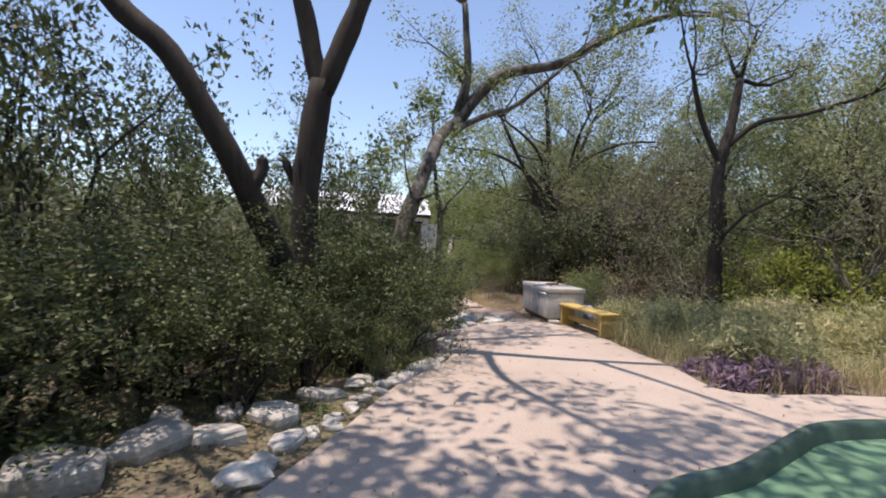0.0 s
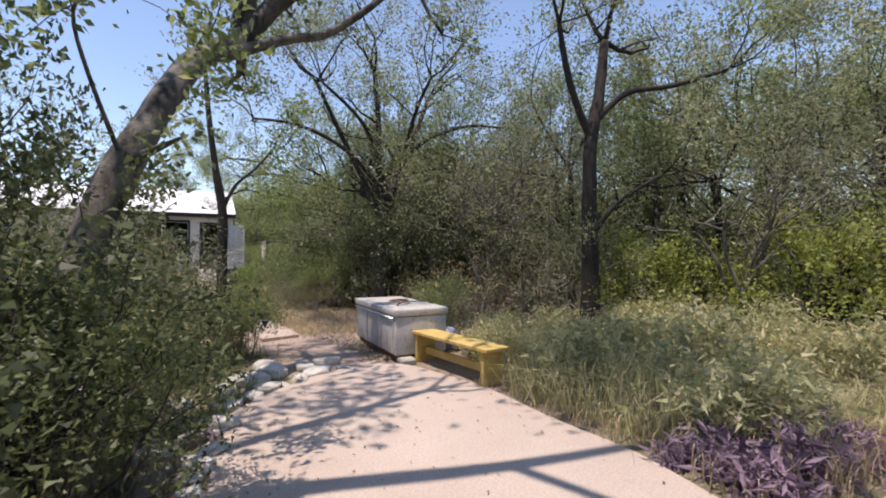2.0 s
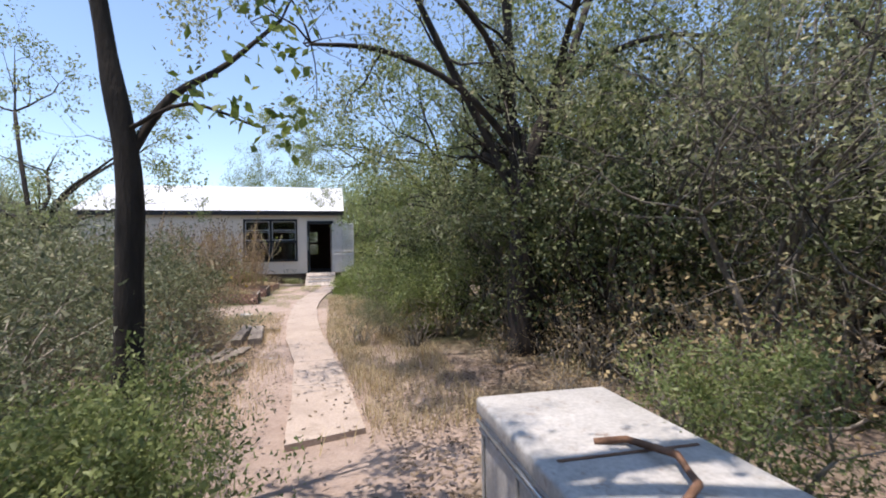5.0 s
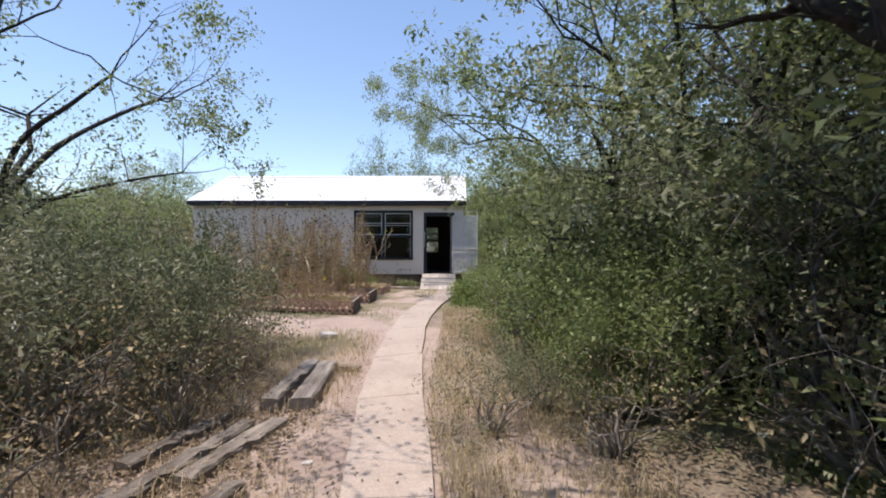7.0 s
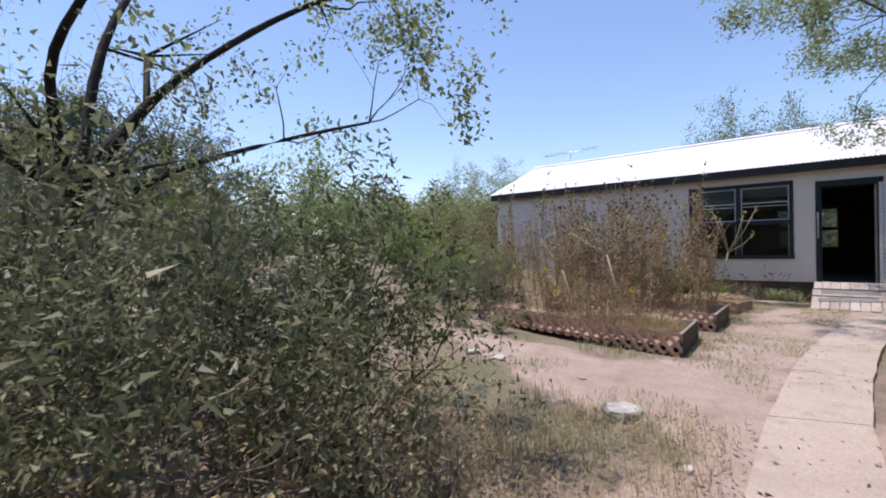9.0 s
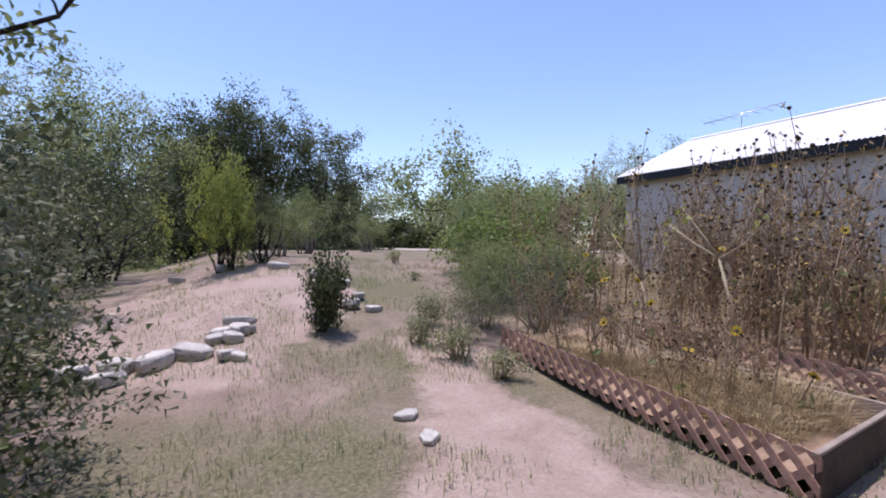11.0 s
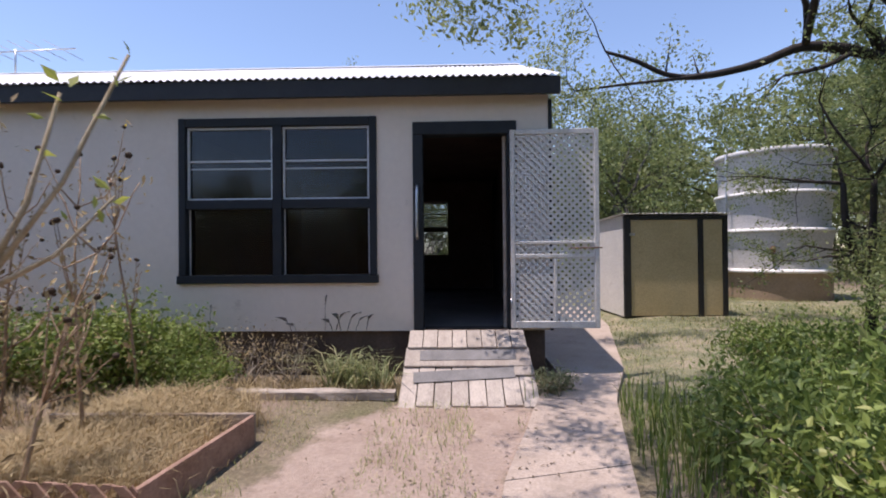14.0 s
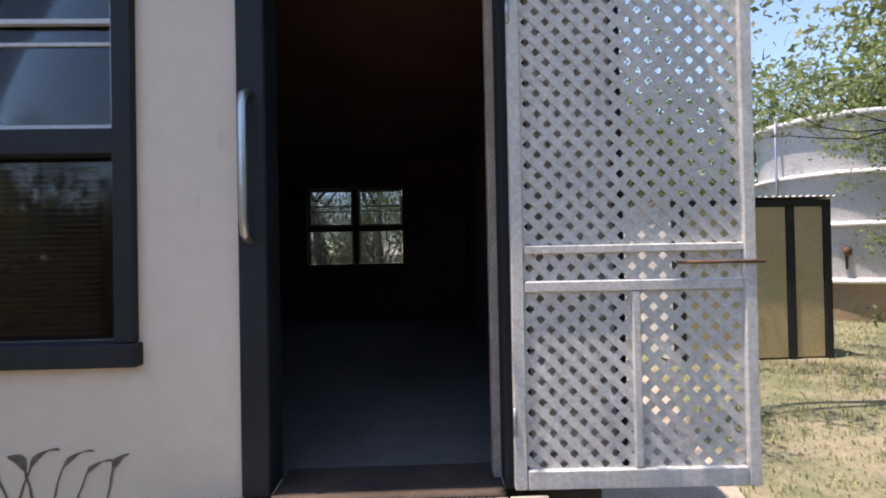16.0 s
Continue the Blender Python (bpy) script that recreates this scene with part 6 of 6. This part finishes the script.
for k in range(60):
    x, y = rs.uniform(-4.4, -1.8), rs.uniform(-6.85, -6.0)
    s = rs.uniform(0.25, 0.6)
    copy_thing(rs.choice(suns), pose(x, y, ground_z(x, y) + 0.08, rs.uniform(-25, 25), rs.uniform(-25, 25), rs.uniform(0, 360)) @ Matrix.Diagonal((s, s, s, 1)))
for ob in suns:
    for o in (*ob.children_recursive, ob):
        bpy.data.objects.remove(o)


def bare_stalk(label, base, fork, ends):
    ob = thing("bare_stalk", pose(*base), label, "dried plant")
    b, f = Vector(base), Vector(fork)
    v, fc = [], []
    tube_into(v, fc, [(0, 0, -0.05), (f - b) * 0.5 + Vector((0.03, 0.02, 0)), f - b], [0.018, 0.016, 0.014], 7)
    raw("stalk", v, fc, M_STRAW, ob, "", True)
    for e in ends:
        e = Vector(e) - b
        v, fc = [], []
        tube_into(v, fc, [f - b, (f - b).lerp(e, 0.5) + Vector((0.02, 0.01, -0.03)), e], [0.011, 0.008, 0.005], 6)
        raw("branch", v, fc, M_STRAW, ob, "", True)
        rng = np.random.default_rng(int(abs(e.x) * 1000) + 3)
        for t in (0.75, 0.85, 0.92, 1.0, 1.0):
            lv, lf = leaf_quads(rng, [tuple((f - b).lerp(e, t) + Vector(rng.normal(size=3)) * 0.015)], 0.06, 0.03)
            raw("withered_bud", lv, lf, M_LEAF_YELLOW, ob)


bare_stalk("pale bare forked stalk with a few withered buds", (-1.95, -3.2, 0.08), (-1.62, -3.45, 1.15), [(-1.2, -3.35, 1.94), (-1.39, -3.4, 1.8), (-1.24, -3.36, 1.47), (-1.89, -3.5, 2.0), (-1.75, -3.45, 1.75)])
bare_stalk("thick bare forked stalk above the bed", (-2.75, -5.6, 0.2), (-2.95, -5.55, 1.15), [(-2.6, -5.5, 1.75), (-3.3, -5.6, 1.65), (-3.6, -5.4, 1.5), (-2.45, -5.7, 1.5)])
bare_stalk("leaning bare forked stalk above the bed", (-3.4, -5.9, 0.2), (-3.6, -5.8, 0.9), [(-4.0, -5.8, 1.4), (-3.3, -5.7, 1.45), (-3.7, -5.9, 1.6)])

# ---- a few sunflowers still in bloom ----
def make_bloom(x, y, z, h, lean, turn, seed):
    ob = thing("sunflower", pose(x, y, z, 0, 0, turn), "small yellow sunflower in bloom among dead stems", "flower", "blooming sunflowers")
    rng = np.random.default_rng(seed)
    top = Vector((lean, 0.0, h))
    tube_part("stalk", ob, M_STALK, [(0, 0, -0.06), (lean * 0.3, 0.01, h * 0.55), top], [0.008, 0.007, 0.005], 5)
    face = Vector((rng.normal() * 0.7, rng.normal() * 0.7, 0.6)).normalized()
    u = face.orthogonal().normalized()
    w = face.cross(u)
    tube_part("disc", ob, M_SEED, [top - face * 0.012, top, top + face * 0.012], [0.008, 0.015, 0.012], 9, "dark flower disc")
    for k in range(13):
        a = 2 * math.pi * k / 13 + rng.normal() * 0.08
        d = (u * math.cos(a) + w * math.sin(a)) + face * rng.uniform(-0.05, 0.35)
        side = face.cross(d).normalized() * 0.008
        p0, length = top + d * 0.014, rng.uniform(0.024, 0.034)
        V = [tuple(p0 - side * 0.5), tuple(p0 + d * length * 0.5 - side), tuple(p0 + d * length), tuple(p0 + d * length * 0.5 + side), tuple(p0 + side * 0.5), tuple(p0 + d * length * 0.5 + face * 0.006)]
        raw("petal", V, [(0, 1, 5), (1, 2, 5), (2, 3, 5), (3, 4, 5), (4, 0, 5)], M_PETAL, ob)
    for k in range(3):
        t = 0.35 + 0.18 * k
        q = Vector((0, 0, 0)).lerp(top, t)
        lv, lf = leaf_quads(rng, [tuple(q)], 0.1, 0.055)
        raw("leaf", lv, lf, M_LEAF_MID, ob)


for k, (x, y, h, lean) in enumerate([(-2.3, -6.5, 0.62, 0.1), (-2.9, -6.4, 0.7, -0.12), (-2.6, -6.75, 0.45, 0.15), (-3.3, -6.7, 0.5, 0.05), (-3.6, -6.2, 0.8, -0.1), (-2.5, -4.75, 1.35, 0.2), (-3.1, -4.9, 1.15, -0.2), (-3.9, -5.6, 0.75, 0.1), (-4.6, -6.0, 0.7, -0.15), (-2.0, -6.2, 0.35, 0.12), (-4.9, -5.4, 0.9, 0.1)]):
    make_bloom(x, y, ground_z(x, y) + 0.06, h, lean, 23 * k % 50 - 25, 500 + k)

# ---- stones, timbers, border ----
stone_meshes = []
for k in range(5):
    bm = bmesh.new()
    bmesh.ops.create_icosphere(bm, subdivisions=2, radius=1.0)
    sq = (1.0, 0.75, 0.42 + 0.06 * k)
    for v in bm.verts:
        n = 1 + 0.42 * noise.noise(v.co * 1.5 + Vector((k * 7, 0, 0))) + 0.16 * noise.noise(v.co * 4)
        v.co = Vector((v.co.x * sq[0], v.co.y * sq[1], v.co.z * sq[2])) * n
    me = bpy.data.meshes.new("stone")
    bm.to_mesh(me)
    bm.free()
    me.materials.append(M_STONE)
    stone_meshes.append(me)


slab_meshes = []
for k in range(6):
    rk = random.Random(300 + k)
    n = rk.randint(6, 8)
    ring = []
    for i in range(n):
        a = 2 * math.pi * (i + rk.uniform(-0.25, 0.25)) / n
        q = rk.uniform(0.75, 1.1)
        ring.append((math.cos(a) * q, math.sin(a) * q * 0.68))
    bm = bmesh.new()
    layers = []
    for z, q in ((-0.35, 0.9), (-0.05, 1.0), (0.12, 0.97), (0.2, 0.86)):
        layers.append([bm.verts.new((x * q + rk.uniform(-0.03, 0.03), y * q + rk.uniform(-0.03, 0.03), z + rk.uniform(-0.02, 0.02))) for x, y in ring])
    for lo, hi in zip(layers, layers[1:]):
        for i in range(n):
            bm.faces.new((lo[i], lo[(i + 1) % n], hi[(i + 1) % n], hi[i]))
    top = bm.verts.new((0, 0, 0.22))
    for i in range(n):
        bm.faces.new((layers[-1][i], layers[-1][(i + 1) % n], top))
    bm.faces.new(layers[0][::-1])
    me = bpy.data.meshes.new("stone")
    bm.to_mesh(me)
    bm.free()
    me.materials.append(M_STONE)
    slab_meshes.append(me)


def stone(x, y, r, turn, group, label, dz=0.0, flat=1.0, shapes=stone_meshes):
    ob = new("stone", rs.choice(shapes))
    ob.matrix_world = pose(x, y, ground_z(x, y) + r * 0.22 + dz, rs.uniform(-8, 8), rs.uniform(-8, 8), turn) @ Matrix.Diagonal((r, r, r * flat, 1))
    tagged(ob, label, "stone", group)


EDGE = [(0.55, -19.5), (0.1, -19.72), (-0.32, -20.1), (-0.62, -20.5), (-0.72, -21.1), (-0.85, -21.8), (-1.0, -22.3), (-1.5, -22.95), (-1.85, -23.8), (-2.15, -24.6)]
for i in range(len(EDGE) - 1):
    (ax, ay), (bx, by) = EDGE[i], EDGE[i + 1]
    n = max(2, int(math.hypot(bx - ax, by - ay) / 0.17))
    for k in range(n):
        t = k / n
        stone(ax + (bx - ax) * t + rs.uniform(-0.1, 0.03), ay + (by - ay) * t + rs.uniform(-0.04, 0.04), rs.uniform(0.06, 0.17), rs.uniform(0, 360), "stones edging the deck", "rough pale stone edging the deck", -0.02, rs.uniform(0.7, 1.1), rs.choice((stone_meshes, slab_meshes)))
for x, y, r in [(-2.45, -24.0, 0.2), (-2.75, -24.1, 0.26), (-2.2, -23.7, 0.22), (-1.95, -23.25, 0.18), (-2.5, -23.62, 0.15), (-3.05, -24.45, 0.28), (-2.05, -24.05, 0.14), (-1.7, -22.95, 0.16), (-2.85, -23.7, 0.15), (-0.35, -19.6, 0.2), (-0.15, -19.35, 0.22), (0.2, -19.3, 0.16), (0.45, -19.2, 0.18), (-0.6, -19.9, 0.2), (-0.9, -20.1, 0.16), (-1.5, -19.65, 0.24), (-1.25, -19.9, 0.2), (-1.75, -19.4, 0.2), (-1.15, -19.5, 0.16), (-1.4, -20.15, 0.15)]:
    stone(x, y, r, rs.uniform(0, 360), "rocks on the bank", "flat pale rock lying in the stony bank", -0.02, 1.0, slab_meshes)
for x, y, r in [(-5.6, -10.2, 0.24), (-5.62, -9.88, 0.22), (-5.4, -9.6, 0.15), (-5.3, -9.5, 0.12), (-5.9, -9.5, 0.17), (-6.0, -9.68, 0.15), (-6.1, -9.36, 0.16), (-6.15, -9.42, 0.18), (-6.2, -9.62, 0.14), (-6.45, -9.4, 0.2), (-5.65, -10.55, 0.22), (-5.7, -10.9, 0.2), (-6.1, -8.5, 0.18), (-6.6, -8.0, 0.2), (-7.0, -7.75, 0.17), (-7.8, -7.8, 0.2), (-8.6, -8.0, 0.22), (-9.5, -8.5, 0.22), (-10.3, -9.4, 0.25), (-10.4, -10.2, 0.22), (-5.3, -10.6, 0.2), (-6.3, -7.75, 0.14), (-11.2, -8.7, 0.3)]:
    stone(x, y, r, rs.uniform(0, 360), "stones round the clearing", "flat pale stone edging the dirt clearing", 0.0, 1.0, slab_meshes)
for x, y, r in [(-3.05, -8.5, 0.11), (-3.42, -8.5, 0.11), (-1.35, -9.3, 0.2), (-0.75, -9.9, 0.06), (-0.35, -13.4, 0.05), (-2.0, -8.6, 0.05), (-0.6, -17.1, 0.12), (-0.8, -17.6, 0.15), (-1.0, -21.0, 0.2), (-1.3, -20.9, 0.16)]:
    stone(x, y, r, rs.uniform(0, 360), "loose stones", "flat pale stone half sunk in the dirt", -0.02, 0.8, slab_meshes)


def timber(x0, y0, x1, y1, w, h, label, dz=0.0, mat=None):
    L = math.hypot(x1 - x0, y1 - y0)
    bm = bmesh.new()
    n = 10
    rings = []
    for i in range(n + 1):
        y = L * i / n
        j = [0.022 * noise.noise(Vector((i * 1.7, k * 3.1, x0 * 9))) for k in range(6)]
        rings.append([bm.verts.new(p) for p in ((-w / 2 + j[0], y, 0), (-w / 2 + j[1], y, h * 0.85 + j[2]), (-w * 0.4, y, h + j[3]), (w * 0.4, y, h + j[4]), (w / 2 + j[5], y, h * 0.85), (w / 2 + j[1], y, 0))])
    for a, b in zip(rings, rings[1:]):
        for k in range(6):
            bm.faces.new((a[k], a[(k + 1) % 6], b[(k + 1) % 6], b[k]))
    bm.faces.new(rings[0][::-1]), bm.faces.new(rings[-1])
    bmesh.ops.recalc_face_normals(bm, faces=bm.faces[:])
    ob = part("old_timber", bm, mat or M_BEAM)
    ob.matrix_world = pose(x0, y0, (ground_z(x0, y0) + ground_z(x1, y1)) / 2 - 0.01 + dz, 0, 0, math.degrees(math.atan2(-(x1 - x0), y1 - y0)))
    tagged(ob, label, "timber", "old timbers along the path")


timber(-0.72, -12.45, -0.86, -11.1, 0.2, 0.15, "thick grey weathered timber beside the path", -0.03)
timber(-0.98, -12.5, -1.06, -11.05, 0.16, 0.13, "split weathered timber with a pale face")
timber(-1.05, -10.97, -0.5, -11.06, 0.07, 0.05, "short rotten timber lying across")
for x0, y0, x1, y1, w, h, text in ((-0.98, -13.75, -0.78, -12.75, 0.15, 0.1, "rotten grey timber sunk in litter"), (-1.2, -14.0, -1.0, -12.85, 0.13, 0.1, "cracked old timber lying in dry grass"), (-1.3, -15.1, -1.2, -13.95, 0.17, 0.12, "broken old timber under dead brush"),
                                   (-0.78, -14.35, -0.66, -13.75, 0.13, 0.09, "short rotten timber beside the path"), (-1.05, -15.5, -1.02, -14.5, 0.12, 0.08, "crumbling timber half buried in dirt"), (-1.45, -13.6, -1.25, -12.7, 0.12, 0.1, "split rotten timber under the brush")):
    timber(x0, y0, x1, y1, w, h, text, -0.03, M_ROT)
timber(-0.66, -0.76, -2.1, -0.74, 0.11, 0.075, "pale weathered edging board by the steps", mat=M_STEP)
timber(-2.15, -0.72, -3.6, -0.74, 0.1, 0.06, "pale edging board half hidden by weeds", mat=M_BOARD)

# ---- purple plants ----
rng = np.random.default_rng(77)
P_PURPLE = bush("purple_plant", 71, 14, 0.32, 0.22, (420, 0.06, 0.13, 0.026, M_LEAF_PURPLE), M_LEAF_PURPLE, "low purple strap-leaved plant at the deck edge", HIDE, category="plant")
for x, y, s in [(1.75, -22.75, 1.0), (2.05, -22.9, 1.05), (1.9, -22.5, 0.9), (2.3, -22.75, 1.1), (2.5, -22.95, 0.9), (1.65, -22.98, 0.8), (2.65, -22.7, 0.9), (2.15, -22.4, 0.8), (1.62, -22.5, 0.7), (-0.75, -21.0, 0.5), (-0.95, -21.9, 0.5)]:
    place(P_PURPLE, x, y, rs.uniform(0, 360), s * 0.8)
for o in (*P_PURPLE.children_recursive, P_PURPLE):
    bpy.data.objects.remove(o)

# weeds in the tall grass
WEED = bush("weed", 72, 12, 0.5, 0.5, (2600, 0.08, 0.06, 0.02, M_GRASS_PALE), M_STRAW, "pale feathery weed in tall grass", HIDE, category="weed", depth=1, slim=True)
for k in range(34):
    x, y = rs.uniform(1.9, 6.5), rs.uniform(-22.6, -19.2)
    if x < 2.2 and y < -21.8:
        continue
    s = rs.uniform(0.7, 1.25)
    place(WEED, x, y, rs.uniform(0, 360), s, s * rs.uniform(0.8, 1.1))
for o in (*WEED.children_recursive, WEED):
    bpy.data.objects.remove(o)

# ---- grasses and litter ----
DECK_LOOP = smooth_loop(DECK, 3)
STRIP = list(zip(PATH_L, PATH_R))


def on_path(x, y, margin=0.0):
    for (a, b), (c, d) in zip(STRIP, STRIP[1:]):
        if a[1] <= y <= c[1] or b[1] <= y <= d[1]:
            t = (y - a[1]) / (c[1] - a[1])
            return a[0] + (c[0] - a[0]) * t - margin < x < b[0] + (d[0] - b[0]) * t + margin
    return False


def off_deck(x, y):
    return not in_poly(DECK_LOOP, x, y)


MEADOW = [(1.5, -21.0), (1.65, -22.3), (2.9, -22.85), (4.2, -23.2), (6.5, -23.5), (8.5, -23.0), (7.5, -20.5), (5.0, -19.4), (3.2, -18.8), (2.1, -19.4), (1.75, -20.4)]
blades("tall_grass", 81, lambda x, y: in_poly(MEADOW, x, y), 15000, (1.4, 8.5, -23.6, -18.6), 0.5, 0.009, M_GRASS_PALE, "tall half-dry green grass beside the deck", 1.25, 0.6)
blades("dry_grass", 82, lambda x, y: off_deck(x, y) and in_poly([(1.4, -20.6), (1.5, -22.4), (1.45, -23.1), (2.6, -23.2), (5.0, -23.6), (9.0, -25.0), (9.0, -22.8), (4.0, -22.6), (2.2, -21.6), (1.8, -20.6)], x, y), 19000, (1.3, 9, -25, -20.4), 0.3, 0.007, M_GRASS_DRY, "short straw-coloured grass along the deck", 0.7, 0.35)
blades("dry_grass", 83, lambda x, y: not on_path(x, y, 0.05) and (0.35 < x < 1.9), 16000, (0.3, 1.9, -16.5, -6.5), 0.2, 0.006, M_GRASS_DRY, "dry straw grass on the path verge", 1.0, 0.4)
blades("dry_grass", 84, lambda x, y: not on_path(x, y, 0.1), 9000, (-2.2, -0.3, -16.5, -9.2), 0.15, 0.006, M_GRASS_DRY, "dry straw grass among timbers", 0.8, 0.4)
blades("dry_straw", 85, lambda x, y: y > -2.58 and x < -1.7, 16000, (-4.3, -1.6, -2.7, -1.6), 0.33, 0.006, M_GRASS_DRY, "matted golden straw in the bed", 0.95, 0.3)
blades("dry_straw", 86, lambda x, y: -6.78 < y < -5.95 and -4.3 < x < -1.8, 20000, (-4.4, -1.65, -6.85, -5.9), 0.36, 0.006, M_GRASS_DRY, "dead dry stems in the bed", 1.0, 0.3)
blades("dry_straw", 87, lambda x, y: True, 10000, (-8.4, -1.65, -5.0, -1.0), 0.3, 0.006, M_GRASS_DRY, "dead dry stems under sunflowers", 0.9, 0.4)
blades("thin_grass", 88, lambda x, y: noise.noise(Vector((x * 0.8, y * 0.8, 5))) > -0.05 and not on_path(x, y, 0.1), 26000, (-11, -0.7, -10.6, -5.2), 0.09, 0.006, M_GRASS_GREEN, "thin trampled grass on dirt", 0.8, 0.5)
blades("lawn_grass", 89, lambda x, y: not on_path(x, y, 0.02) and not (2.6 < x < 4.6 and 3.0 < y < 4.7) and x > 0.9, 27000, (0.9, 7.5, -1.6, 6.8), 0.06, 0.009, M_GRASS_GREEN, "patchy short grass beside the house", 0.9, 0.7)
blades("green_grass", 90, lambda x, y: not on_path(x, y, 0.03) and x > 0.45, 8000, (0.45, 3.4, -6.2, -1.0), 0.36, 0.009, M_LEAF_BRIGHT, "lush bright green grass beside the path", 0.45, 0.35)
blades("thin_grass", 91, lambda x, y: not on_path(x, y, 0.02) and noise.noise(Vector((x * 1.3, y * 1.3, 8))) > 0.0, 15000, (-2.6, 0.6, -6.5, -0.6), 0.06, 0.005, M_GRASS_GREEN, "sparse low grass on the dirt yard", 0.8, 0.4)
blades("wall_grass", 92, lambda x, y: True, 4000, (-4.6, -0.65, -0.75, -0.3), 0.14, 0.006, M_GRASS_DRY, "dry grass along the house wall", 0.7, 0.3)
blades("green_grass", 94, lambda x, y: math.hypot((x + 1.05) / 0.36, (y + 0.42) / 0.16) < 1, 420, (-1.5, -0.65, -0.65, -0.2), 0.42, 0.016, M_GRASS_GREEN, "tuft of broad grey-green grass under the wall", 1.2, 0.12)
blades("dry_straw", 101, lambda x, y: math.hypot((x + 2.3) / 0.7, (y + 1.45) / 0.35) < 1, 5000, (-3.0, -1.6, -1.8, -1.1), 0.34, 0.007, M_GRASS_DRY, "golden matted straw mound at the bed corner", 0.95, 0.2)
blades("bank_grass", 93, lambda x, y: off_deck(x, y) and y > -22.9, 5500, (-3.2, -0.1, -25.5, -17.0), 0.24, 0.008, M_LEAF_MID, "weedy grass among the bushes", 0.6, 0.4)


def litter(name, seed, box, count, size, inside, label):
    r = np.random.default_rng(seed)
    c = np.stack([r.uniform(box[0], box[1], count), r.uniform(box[2], box[3], count)], 1)
    c = c[np.array([inside(a, b) for a, b in c])]
    n = len(c)
    z = np.array([ground_z(a, b) + (0.036 if on_path(a, b) else 0.016 if off_deck(a, b) else 0.02) for a, b in c])
    a = r.uniform(0, 2 * math.pi, n)
    u = np.stack([np.cos(a), np.sin(a), r.normal(size=n) * 0.25], 1) * size * r.uniform(0.4, 1.2, (n, 1))
    w = np.stack([-np.sin(a), np.cos(a), r.normal(size=n) * 0.25], 1) * size * 0.45 * r.uniform(0.5, 1.2, (n, 1))
    p = np.stack([c[:, 0], c[:, 1], z], 1)
    v = np.stack([p - u, p + w, p + u, p - w], 1).reshape(-1, 3)
    v[:, 2] = np.maximum(v[:, 2], np.repeat(z, 4) - 0.006)
    stuff(name, v, np.arange(n * 4).reshape(n, 4), M_LITTER, label, "leaf litter")


litter("leaf_litter", 95, (-0.6, 3.2, -19.4, -14.2), 9000, 0.028, lambda x, y: x > 0.85 or rs.random() < 0.07, "brown dead leaves under the trees")
litter("leaf_litter", 96, (-1.6, 1.2, -15.5, -9.0), 3500, 0.02, lambda x, y: not on_path(x, y) or rs.random() < 0.1, "scattered dead leaves on the verge")
litter("leaf_litter", 97, (-3.6, -0.3, -25.0, -19.2), 6000, 0.026, off_deck, "dark dead leaves below the bushes")
litter("leaf_litter", 98, (-2.2, 4.0, -26.0, -19.6), 900, 0.016, lambda x, y: not off_deck(x, y) and not in_poly(POOL, x, y), "a few dead leaves on the deck")
litter("leaf_litter", 99, (-2.2, 1.2, -8.0, -0.8), 1600, 0.016, lambda x, y: True, "small dead leaves on the yard")
litter("bark_debris", 102, (-1.75, -0.55, -15.6, -12.4), 2600, 0.034, lambda x, y: not on_path(x, y, 0.08), "dark rotten bark and leaves round the timbers")
litter("leaf_litter", 103, (1.6, 4.2, -16.4, -13.0), 3500, 0.03, lambda x, y: True, "dark leaf litter under the forked tree")
